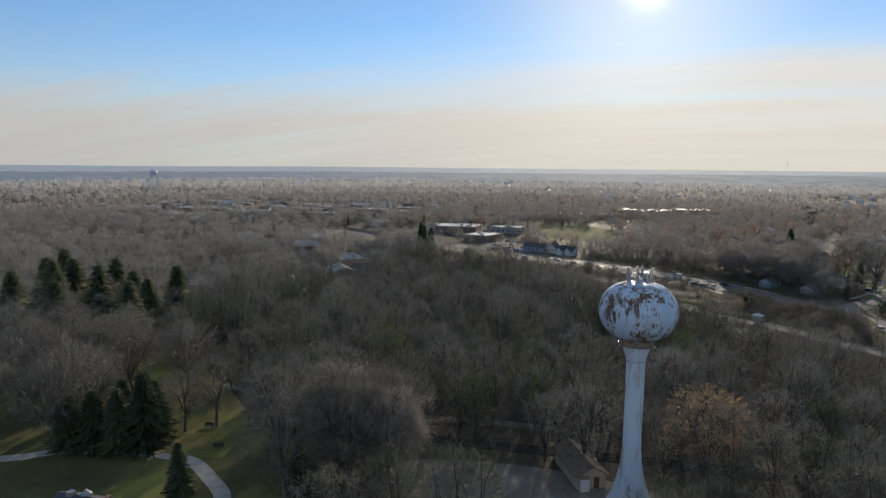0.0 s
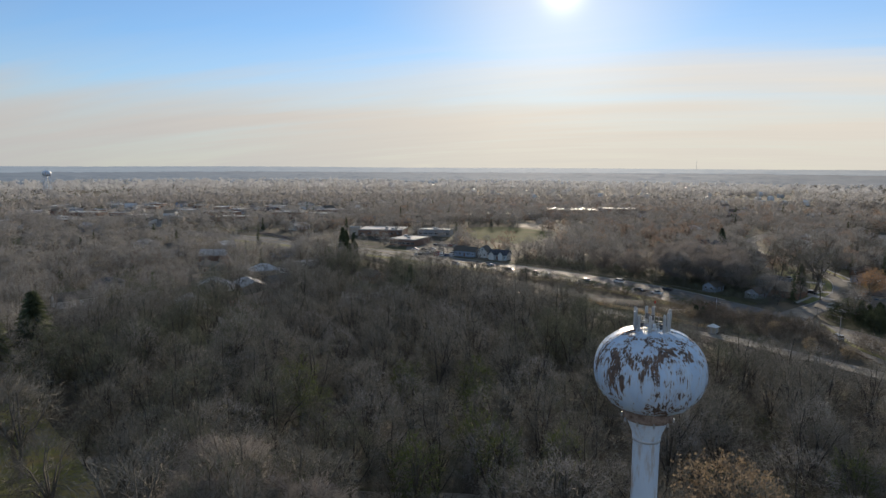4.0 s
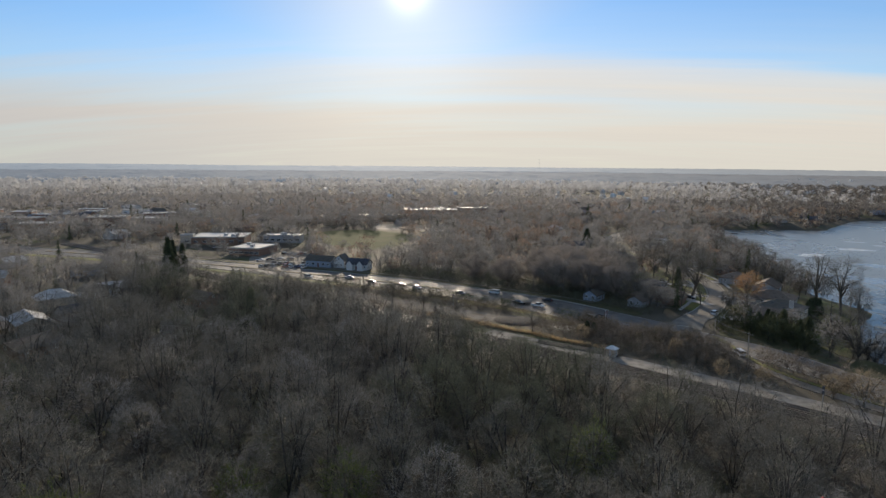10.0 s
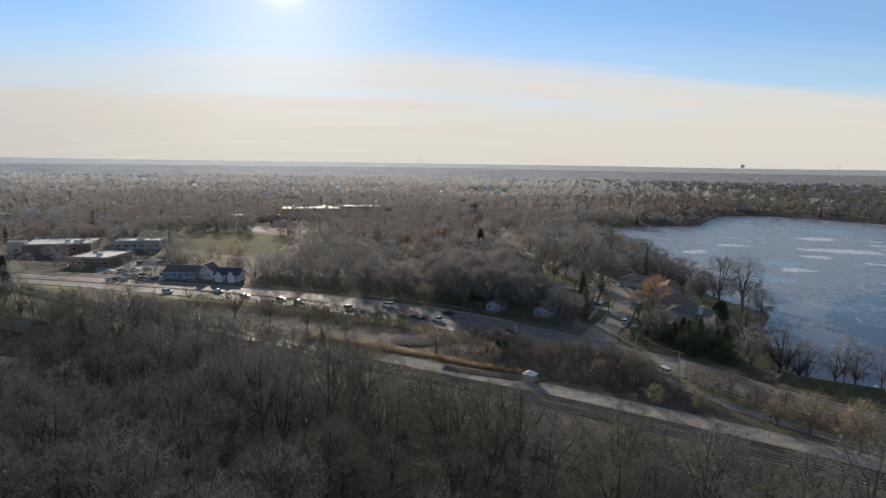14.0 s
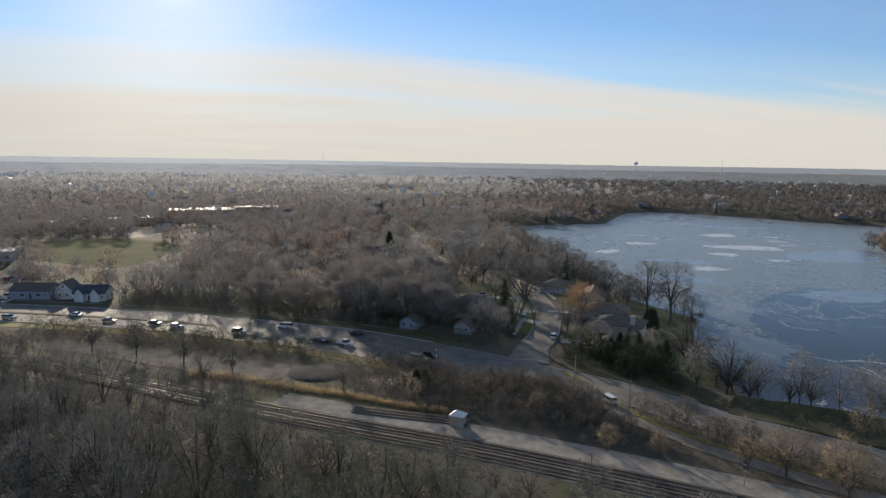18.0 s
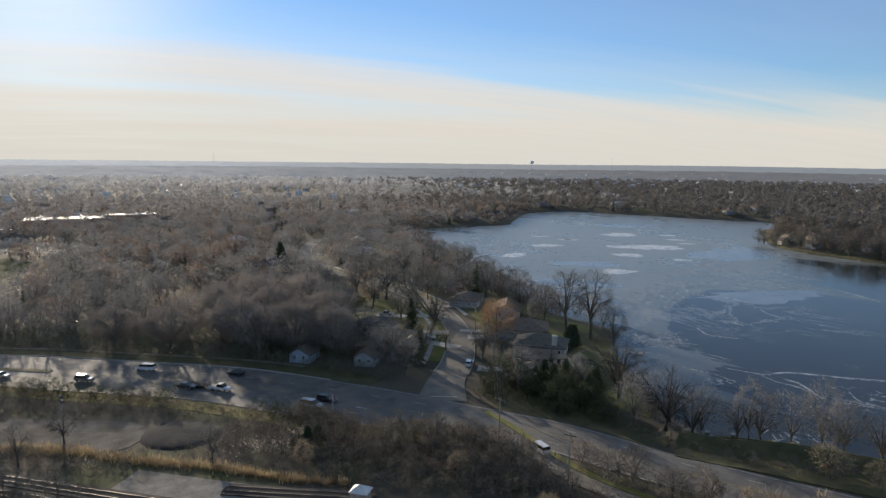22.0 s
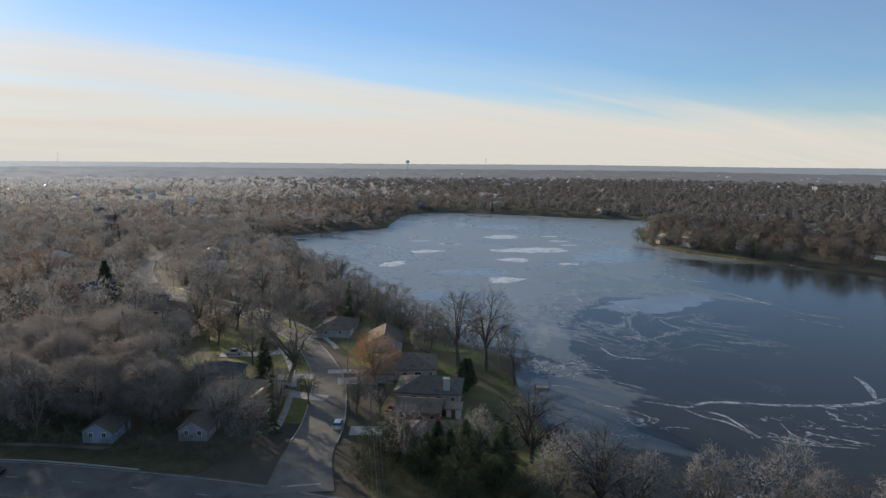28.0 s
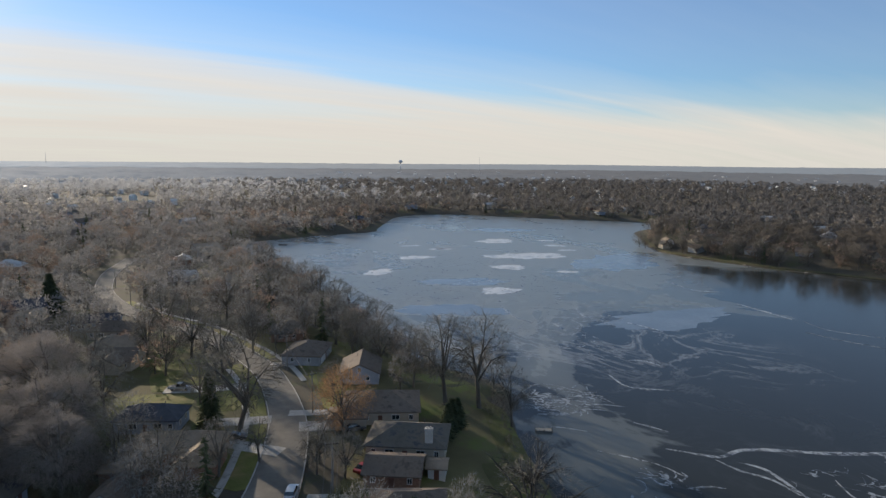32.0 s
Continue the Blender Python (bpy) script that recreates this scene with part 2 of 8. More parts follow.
M["twigs_grey"] = island_material("grey_willow_twigs", (0.23, 0.205, 0.186), (0.38, 0.342, 0.312), sheen=0.12, thin=0.3, soft=0.55)
M["twigs_tan"] = island_material("tan_twigs", (0.24, 0.185, 0.12), (0.43, 0.345, 0.225), thin=0.2)
M["twigs_red"] = island_material("rusty_twigs", (0.26, 0.19, 0.15), (0.40, 0.30, 0.24), thin=0.3, soft=0.65)
M["leaves_tan"] = island_material("faded_oak_leaves", (0.19, 0.14, 0.09), (0.40, 0.31, 0.21), thin=0.3)
M["leaves_brown"] = island_material("withered_leaves", (0.25, 0.145, 0.075), (0.44, 0.27, 0.145), thin=0.28)
M["needles"] = island_material("conifer_needles", (0.042, 0.056, 0.032), (0.115, 0.135, 0.072))
M["needles_pine"] = island_material("pine_needles", (0.075, 0.09, 0.05), (0.19, 0.20, 0.11), thin=0.2)
M["shrub"] = island_material("scrub_twigs", (0.14, 0.112, 0.085), (0.33, 0.272, 0.21))
M["ivy"] = island_material("green_undergrowth", (0.08, 0.10, 0.035), (0.20, 0.22, 0.08))
M["reeds"] = island_material("dry_reeds", (0.28, 0.21, 0.12), (0.58, 0.47, 0.31), thin=0.45)
M["fluff"] = island_material("seed_heads", (0.50, 0.48, 0.42), (0.75, 0.72, 0.66), thin=0.45)
# far twigs turn paler and greyer with distance: haze put into the colour
M["hill_wood"] = island_material("hazed_hillside_twigs", (0.36, 0.362, 0.37), (0.43, 0.433, 0.442), sheen=0.3, thin=0.55, soft=0.7)
M["far_wood"] = island_material("hazed_far_twigs", (0.28, 0.268, 0.258), (0.36, 0.346, 0.334), sheen=0.2, thin=0.42, soft=0.6)
# suburb twigs have the haze's grey mixed into their colour too
M["twigs_mid"] = island_material("hazed_suburb_twigs", (0.225, 0.217, 0.208), (0.35, 0.338, 0.325), sheen=0.1, thin=0.32, soft=0.6)
M["twigs_low"] = island_material("low_brown_twigs", (0.075, 0.065, 0.055), (0.17, 0.15, 0.128))


# ---- the lie of the land ----
CTRL = [(-18, 96, 9), (-85, 75, 11), (20, 20, 10), (-60, 160, 8), (60, 110, 7), (-7, 258, 5.5), (-150, 250, 6.5), (100, 190, 4.5), (27, 301, 4.2),
        (-120, 400, 5), (-260, 480, 8), (-180, 450, 5), (0, 400, 5.5), (45, 420, 4.5), (-144, 764, 6), (-370, 540, 9), (60, 600, 3.5), (250, 100, 4)]
LAKE = [(103, 251), (92, 265), (78, 272), (77, 282), (84, 304), (92, 326), (103, 345), (113, 360), (108, 380), (104, 400), (108, 422), (113, 470), (117, 521), (121, 560), (122, 600),
        (116, 640), (118, 680), (132, 712), (165, 722), (193, 731), (247, 736), (258, 752), (290, 800), (342, 866), (404, 868), (452, 806), (490, 752), (530, 705), (545, 668), (505, 645),
        (458, 628), (425, 592), (396, 560), (373, 525), (370, 489), (374, 450), (381, 420), (390, 389), (415, 330), (480, 270), (590, 215), (600, 120), (520, 90), (380, 110), (260, 152), (180, 190), (130, 224)]
ROAD = [(-420, 425), (-300, 412), (-200, 395), (-155, 383.3), (-125, 374.3), (-88, 360.3), (-55, 343.5), (-28, 329.5), (-8, 314.5), (8, 302), (20, 292.5), (30, 283.5), (38.8, 274.8), (48.3, 259.5), (58.4, 244.8), (70, 231), (85, 214), (120, 180), (170, 140), (240, 95), (330, 50)]
ROAD_W = [20, 20, 21, 23.5, 24, 24.5, 24.5, 24.5, 24.5, 23, 19, 17, 15.5, 15, 15, 15, 15, 15, 15, 15, 15]
LANE = [(26.5, 296), (27.5, 291), (29.4, 281), (30.2, 272.5), (31.2, 264), (33.2, 255.5), (37.5, 246), (44, 236), (56, 221), (88, 187)]
TRACK = [(-330, 448), (-250, 405), (-165, 352), (-107, 315.4), (-88, 302.4), (-68, 289), (-48, 276), (-26, 262.2), (-7, 250.6), (12, 237.6), (40, 217), (80, 184), (140, 134), (220, 70)]
STREET = [(23, 302), (29, 315), (37, 328), (44, 343), (48.5, 355), (51.5, 368), (53.5, 381), (54.5, 394), (53.5, 410), (51, 424), (48, 440), (43, 455), (34, 475), (27, 500), (24, 540), (30, 590), (45, 640)]
STREET_W = [12.5, 10, 9.2, 8.6, 8, 7.6, 7.2, 7, 7, 7, 7, 7, 7, 7, 7, 7, 7]


def spline(pts, step):
    """A smooth line through the points, sampled about every step metres. Each point may carry more than two numbers."""
    P = np.array(pts, float)
    P = np.vstack([2 * P[0] - P[1], P, 2 * P[-1] - P[-2]])
    out = []
    for i in range(1, len(P) - 2):
        n = max(1, int(np.hypot(*(P[i + 1] - P[i])[:2]) / step))
        for k in range(n):
            s = k / n
            out.append(0.5 * (2 * P[i] + (P[i + 1] - P[i - 1]) * s + (2 * P[i - 1] - 5 * P[i] + 4 * P[i + 1] - P[i + 2]) * s * s
                              + (3 * P[i] - P[i - 1] - 3 * P[i + 1] + P[i + 2]) * s ** 3))
    out.append(P[-2])
    return np.array(out)


LAKE_LINE = spline(LAKE + LAKE[:1], 9.0)[:-1]


def seg_dist(x, y, line):
    """Distance of points to a polyline."""
    x, y = np.asarray(x, float), np.asarray(y, float)
    best = np.full(x.shape, 1e9)
    for (ax, ay), (bx, by) in zip(line[:-1, :2], line[1:, :2]):
        dx, dy = bx - ax, by - ay
        s = np.clip(((x - ax) * dx + (y - ay) * dy) / (dx * dx + dy * dy + 1e-9), 0, 1)
        best = np.minimum(best, (x - ax - s * dx) ** 2 + (y - ay - s * dy) ** 2)
    return np.sqrt(best)


def inside(x, y, poly):
    x, y = np.asarray(x, float), np.asarray(y, float)
    r = np.zeros(x.shape, bool)
    for (ax, ay), (bx, by) in zip(poly, np.roll(poly, -1, axis=0)):
        cross = ((ay > y) != (by > y)) & (x < (bx - ax) * (y - ay) / (by - ay + 1e-12) + ax)
        r ^= cross
    return r


def shore(x, y):
    """Signed distance to the lake's edge, positive on land."""
    d = seg_dist(x, y, np.vstack([LAKE_LINE, LAKE_LINE[:1]]))
    return np.where(inside(x, y, LAKE_LINE), -d, d)


def land(x, y):
    """The plain lie of the land, without the lake's basin."""
    x, y = np.asarray(x, float), np.asarray(y, float)
    a, b = 0, 0
    for cx, cy, cz in CTRL:
        w = ((x - cx) ** 2 + (y - cy) ** 2 + 900) ** -1.5
        a, b = a + w * cz, b + w
    far = np.hypot(x, y - 200)
    roll = (np.sin(x * 0.0021 + 1.3) * np.cos(y * 0.0017) * 4 + 3) * np.clip((far - 900) / 1500, 0, 1)
    return a / b + roll + np.clip((far - 1500) / 3000, 0, 1) ** 1.1 * 23


BERM = [(64, 265), (71, 259.5), (79, 254.5), (89, 245), (101, 232.5), (115, 217), (137, 198), (167, 172)]


def gz(x, y, sd=None):
    """Height of the ground."""
    sd = shore(x, y) if sd is None else sd
    bank = np.clip(sd / 26 + 0.0, 0, 1)
    berm = 3.6 * np.exp(-(seg_dist(x, y, np.array(BERM, float)) / 4.6) ** 2) * np.clip(sd / 4, 0, 1)
    return np.where(sd < 0, np.maximum(sd * 0.35, -2.5), berm + (land(x, y)) * np.minimum(1, 0.12 * np.clip(sd / 2.0, 0, 1) + 0.88 * bank ** 1.2))


def gz1(x, y):
    return float(gz(np.array([x]), np.array([y]))[0])


# ---- making meshes ----
def mesh_of(name, verts, faces, mat, smooth=False):
    me = bpy.data.meshes.new(name)
    me.from_pydata([tuple(v) for v in verts], [], [tuple(f) for f in faces])
    for m in (mat if isinstance(mat, (list, tuple)) else [mat]):
        me.materials.append(m)
    if smooth:
        me.polygons.foreach_set("use_smooth", [True] * len(me.polygons))
    me.update()
    return me


def tri_mesh(name, V, mat, extra=None, outward=None):
    """A mesh of loose triangles from an array of n x 3 x 3, with further (verts, faces) joined on, with a second material;
    outward: for each triangle's corner, the way from the middle of its crown."""
    V = np.asarray(V, np.float32).reshape(-1, 3)
    n = len(V)
    F = np.arange(n, dtype=np.int32).reshape(-1, 3)
    idx = np.zeros(len(F), np.int32)
    mats = [mat]
    if extra is not None:
        ev, ef, em = extra
        F = np.vstack([F, np.asarray(ef, np.int32) + n])
        V = np.vstack([V, np.asarray(ev, np.float32)])
        idx = np.concatenate([idx, np.ones(len(ef), np.int32)])
        mats.append(em)
    me = bpy.data.meshes.new(name)
    me.vertices.add(len(V))
    me.vertices.foreach_set("co", V.ravel())
    me.loops.add(F.size)
    me.loops.foreach_set("vertex_index", F.ravel())
    me.polygons.add(len(F))
    me.polygons.foreach_set("loop_start", np.arange(0, F.size, 3, dtype=np.int32))
    for m in mats:
        me.materials.append(m)
    me.polygons.foreach_set("material_index", idx)
    me.update(calc_edges=True)
    if outward is not None:
        ways = np.zeros((len(V), 3), np.float32)
        ways[:n] = np.asarray(outward, np.float32).reshape(-1, 3)
        me.attributes.new("outward", "FLOAT_VECTOR", "POINT").data.foreach_set("vector", ways.ravel())
    return me


def part(name, data, parent=None, label="", m=None, mat=None):
    """Links a mesh, or a bmesh with its material, as one object, under its thing."""
    if isinstance(data, bmesh.types.BMesh):
        me = bpy.data.meshes.new(name)
        bmesh.ops.recalc_face_normals(data, faces=data.faces)
        data.to_mesh(me)
        data.free()
        me.materials.append(mat)
        data = me
    ob = new(name, data)
    if parent is not None:
        ob.parent = parent
    if m is not None:
        ob.matrix_basis = m
    if label:
        ob["label"] = label
    return ob


def thing(name, label, category, m=None, group="", kind=""):
    ob = new(name)
    if m is not None:
        ob.matrix_basis = m
    return tagged(ob, label, category, group, kind)


def box(bm, x0, y0, z0, x1, y1, z1, bevel=0.0):
    r = bmesh.ops.create_cube(bm, size=1)
    bmesh.ops.scale(bm, vec=(x1 - x0, y1 - y0, z1 - z0), verts=r["verts"])
    bmesh.ops.translate(bm, vec=((x0 + x1) / 2, (y0 + y1) / 2, (z0 + z1) / 2), verts=r["verts"])
    if bevel:
        bmesh.ops.bevel(bm, geom=list({e for v in r["verts"] for e in v.link_edges}), offset=bevel, segments=2, affect="EDGES")
    return r["verts"]


def box_bm(*a, bevel=0.0):
    bm = bmesh.new()
    box(bm, *a, bevel=bevel)
    return bm


def lathe(name, prof, n, mat, smooth=True):
    """A turned form from (radius, height) pairs."""
    V, F = [], []
    for r, z in prof:
        V += [(r * math.cos(2 * math.pi * k / n), r * math.sin(2 * math.pi * k / n), z) for k in range(n)]
    for i in range(len(prof) - 1):
        F += [(i * n + k, i * n + (k + 1) % n, (i + 1) * n + (k + 1) % n, (i + 1) * n + k) for k in range(n)]
    F += [tuple(range(n))[::-1], tuple(range((len(prof) - 1) * n, len(prof) * n))]
    return mesh_of(name, V, F, mat, smooth)


def tube(pts, radii, n=5):
    """Verts and triangles of a tapered bent rod."""
    pts, V, F = [np.array(p, float) for p in pts], [], []
    for i, p in enumerate(pts):
        d = pts[min(i + 1, len(pts) - 1)] - pts[max(i - 1, 0)]
        d /= np.linalg.norm(d) + 1e-9
        a = np.cross(d, (0.3, 0.9, 0.2) if abs(d[2]) > 0.8 else (0, 0, 1))
        a /= np.linalg.norm(a) + 1e-9
        b = np.cross(d, a)
        V += [p + radii[i] * (a * math.cos(2 * math.pi * k / n) + b * math.sin(2 * math.pi * k / n)) for k in range(n)]
    for i in range(len(pts) - 1):
        for k in range(n):
            q, w, e, r = i * n + k, i * n + (k + 1) % n, (i + 1) * n + (k + 1) % n, (i + 1) * n + k
            F += [(q, w, e), (q, e, r)]
    return np.array(V), np.array(F)


def join(parts):
    V, F, n = [], [], 0
    for v, f in parts:
        V.append(v)
        F.append(np.asarray(f) + n)
        n += len(v)
    return np.vstack(V), np.vstack(F)


def strip(name, line, left, right, mat, lift, kerb=0.0, step=2.5, label="", category="", across=1):
    """A ribbon of ground along a line, between two offsets (left of the way is positive), draped on the land; kerb: height of its raised edge."""
    L = spline(line, step)
    T = np.gradient(L[:, :2], axis=0)
    T /= np.linalg.norm(T, axis=1, keepdims=True)
    N = np.stack([-T[:, 1], T[:, 0]], -1)
    lo = L[:, 2] if callable(left) is False and left == "w" else None
    V, F = [], []
    rows = []
    for j in range(across + 1):
        s = j / across
        off = (L[:, 2] * (0.5 - s))[:, None] if lo is not None else left + (right - left) * s
        q = L[:, :2] + N * off
        z = gz(q[:, 0], q[:, 1]) + lift
        rows.append(np.column_stack([q, z]))
    top = np.stack(rows, 1)
    n, m = top.shape[:2]
    V = list(top.reshape(-1, 3))
    F = [(i * m + j, i * m + j + 1, (i + 1) * m + j + 1, (i + 1) * m + j) for i in range(n - 1) for j in range(m - 1)]
    b = len(V)
    drop = max(kerb, 0.25)
    for e in (0, m - 1):
        s0 = len(V)
        V += [tuple(top[i, e] - (0, 0, drop)) for i in range(n)]
        for i in range(n - 1):
            q = (i * m + e, (i + 1) * m + e, s0 + i + 1, s0 + i)
            F.append(q if e == 0 else q[::-1])
    ob = new(name, mesh_of(name, V, [f[::-1] for f in F], mat))
    return tagged(ob, label, category, kind="structure")


def patch(name, poly, mat, lift, label, category, cell=3.0):
    """A piece of ground with a curved outline, draped on the land, with its edges turned down."""
    P = spline(poly + poly[:1], 2.5)[:-1]
    bm = bmesh.new()
    vs = [bm.verts.new((x, y, 0)) for x, y in P[:, :2]]
    face = bm.faces.new(vs)
    x0, y0, x1, y1 = *P[:, :2].min(0), *P[:, :2].max(0)
    for k in range(1, int((x1 - x0) / cell)):
        bmesh.ops.bisect_plane(bm, geom=bm.verts[:] + bm.edges[:] + bm.faces[:], plane_co=(x0 + k * cell, 0, 0), plane_no=(1, 0, 0))
    for k in range(1, int((y1 - y0) / cell)):
        bmesh.ops.bisect_plane(bm, geom=bm.verts[:] + bm.edges[:] + bm.faces[:], plane_co=(0, y0 + k * cell, 0), plane_no=(0, 1, 0))
    rim = [e for e in bm.edges if len(e.link_faces) == 1]
    co = np.array([v.co for v in bm.verts])
    for v, z in zip(bm.verts, gz(co[:, 0], co[:, 1])):
        v.co.z = z + lift
    bmesh.ops.recalc_face_normals(bm, faces=bm.faces)
    if sum(f.normal.z for f in bm.faces) < 0:
        bmesh.ops.reverse_faces(bm, faces=bm.faces)
    r = bmesh.ops.extrude_edge_only(bm, edges=rim)
    for v in r["geom"]:
        if isinstance(v, bmesh.types.BMVert):
            v.co.z -= 0.3
    me = bpy.data.meshes.new(name)
    bm.to_mesh(me)
    bm.free()
    me.materials.append(mat)
    return tagged(new(name, me), label, category, kind="structure")


# ---- ground and lake ----
def axis(spans):
    """Grid lines from (start, end, step) spans."""
    out = []
    for a, b, s in spans:
        out += list(np.arange(a, b, s))
    return np.array(out + [spans[-1][1]], float)


gx = axis([(-4800, -1200, 240), (-1200, -440, 40), (-440, -200, 10), (-200, 150, 3.5), (150, 640, 7), (640, 1200, 40), (1200, 4801, 240)])
gy = axis([(-600, -40, 40), (-40, 420, 3.5), (420, 900, 7), (900, 1300, 25), (1300, 4801, 180)])
GX, GY = np.meshgrid(gx, gy)
GZ = gz(GX, GY)
nx, ny = len(gx), len(gy)
idx = np.arange(nx * ny).reshape(ny, nx)
quads = np.stack([idx[:-1, :-1], idx[:-1, 1:], idx[1:, 1:], idx[1:, :-1]], -1).reshape(-1, 4)
ground = new("ground", mesh_of("ground", np.column_stack([GX.ravel(), GY.ravel(), GZ.ravel()]), quads, M["soil"], True))
tagged(ground, "brown winter ground with leaf litter and faded grass", "ground", kind="structure")


def lake_material():
    m = bpy.data.materials.new("lake_ice")
    m.use_nodes = True
    nt = m.node_tree
    bsdf = nt.nodes["Principled BSDF"]
    pos = node(nt, "ShaderNodeNewGeometry").outputs["Position"]
    s = node(nt, "ShaderNodeSeparateXYZ")
    nt.links.new(pos, s.inputs[0])
    # ice holds along the western and far shores and thins out towards open water in the south-east
    hold = mth(nt, "MULTIPLY_ADD", mth(nt, "SUBTRACT", s.outputs[1], mth(nt, "MULTIPLY", s.outputs[0], 0.45)), 1 / 150.0, -2.05)
    hold = mth(nt, "MINIMUM", mth(nt, "MAXIMUM", hold, -1.0), 0.5)
    swirl = noise_tex(nt, mapped(nt, pos, (1, 0.7, 1), (0, 0, 0.5)), 0.034, 9.0, 0.64, 1.6)
    broad = noise_tex(nt, mapped(nt, pos, (1, 0.6, 1), (0, 0, 0.3), (40, 10, 0)), 0.011, 3.0, 0.5, 0.6)
    vein = mth(nt, "ABSOLUTE", mth(nt, "SUBTRACT", swirl, 0.5))
    lines = ramp(nt, vein, [(0.0, (1, 1, 1)), (0.014, (0.35, 0.35, 0.35)), (0.045, (0, 0, 0))])
    zone = ramp(nt, mth(nt, "MULTIPLY_ADD", hold, 0.22, broad), [(0.46, (0, 0, 0)), (0.60, (1, 1, 1))])
    sheet = noise_tex(nt, mapped(nt, pos, (1, 0.6, 1), (0, 0, 0.2), (7, 3, 0)), 0.016, 7.0, 0.56, 1.0)
    plates = ramp(nt, mth(nt, "MULTIPLY_ADD", hold, 0.38, sheet), [(0.485, (0, 0, 0)), (0.505, (0.55, 0.55, 0.55)), (0.60, (0.7, 0.7, 0.7)), (0.615, (1, 1, 1))])
    base = mixc(nt, plates, (0.034, 0.038, 0.036), (0.185, 0.20, 0.19))
    white = mth(nt, "MULTIPLY", lines, mth(nt, "MULTIPLY_ADD", zone, 0.42, 0.015), clamp=True)
    nt.links.new(mixc(nt, white, base, (0.46, 0.49, 0.52)), bsdf.inputs["Base Color"])
    nt.links.new(mth(nt, "ADD", mth(nt, "MULTIPLY", plates, 0.16), mth(nt, "MULTIPLY_ADD", white, 0.3, 0.12)), bsdf.inputs["Roughness"])
    bsdf.inputs["IOR"].default_value = 1.31
    nt.links.new(mth(nt, "MULTIPLY_ADD", plates, 0.17, 0.27), bsdf.inputs["Specular IOR Level"])
    bn = node(nt, "ShaderNodeBump", ins={0: 0.05, 1: 0.2})
    nt.links.new(noise_tex(nt, pos, 0.5, 5.0), bn.inputs["Height"])
    nt.links.new(bn.outputs[0], bsdf.inputs["Normal"])
    return m


M["lake"] = lake_material()
lake = new("lake", mesh_of("lake", [(70, 60, 0), (640, 60, 0), (640, 890, 0), (70, 890, 0)], [(0, 1, 2, 3)], M["lake"]))
tagged(lake, "dark lake skinned with thin ice and pale frozen swirls", "lake", kind="structure")

# ---- road, street, railway ----
road_line = [(*p, w) for p, w in zip(ROAD, ROAD_W)]
street_line = [(*p, w) for p, w in zip(STREET, STREET_W)]
strip("main_road", road_line, "w", None, M["asphalt"], 0.10, label="wide grey asphalt main road with worn lane lines", category="road", across=6)
strip("side_street", street_line, "w", None, M["street"], 0.13, label="pale concrete side street curving between houses", category="road", across=3)
strip("gravel_yard", TRACK[6:], 9.6, -7.0, M["gravel"], 0.06, label="pale gravel yard along the railway tracks", category="gravel", across=6)

# ---- trees ----
def slivers(rng, base, way, length, width):
    """Thin triangles from base points along ways."""
    n = len(base)
    side = np.cross(way, rng.normal(size=(n, 3)))
    side /= np.linalg.norm(side, axis=1, keepdims=True) + 1e-9
    side *= (width / 2)[:, None]
    return np.stack([base - side, base + side, base + way * length[:, None]], 1)


def unit(v):
    return v / (np.linalg.norm(v, axis=-1, keepdims=True) + 1e-9)


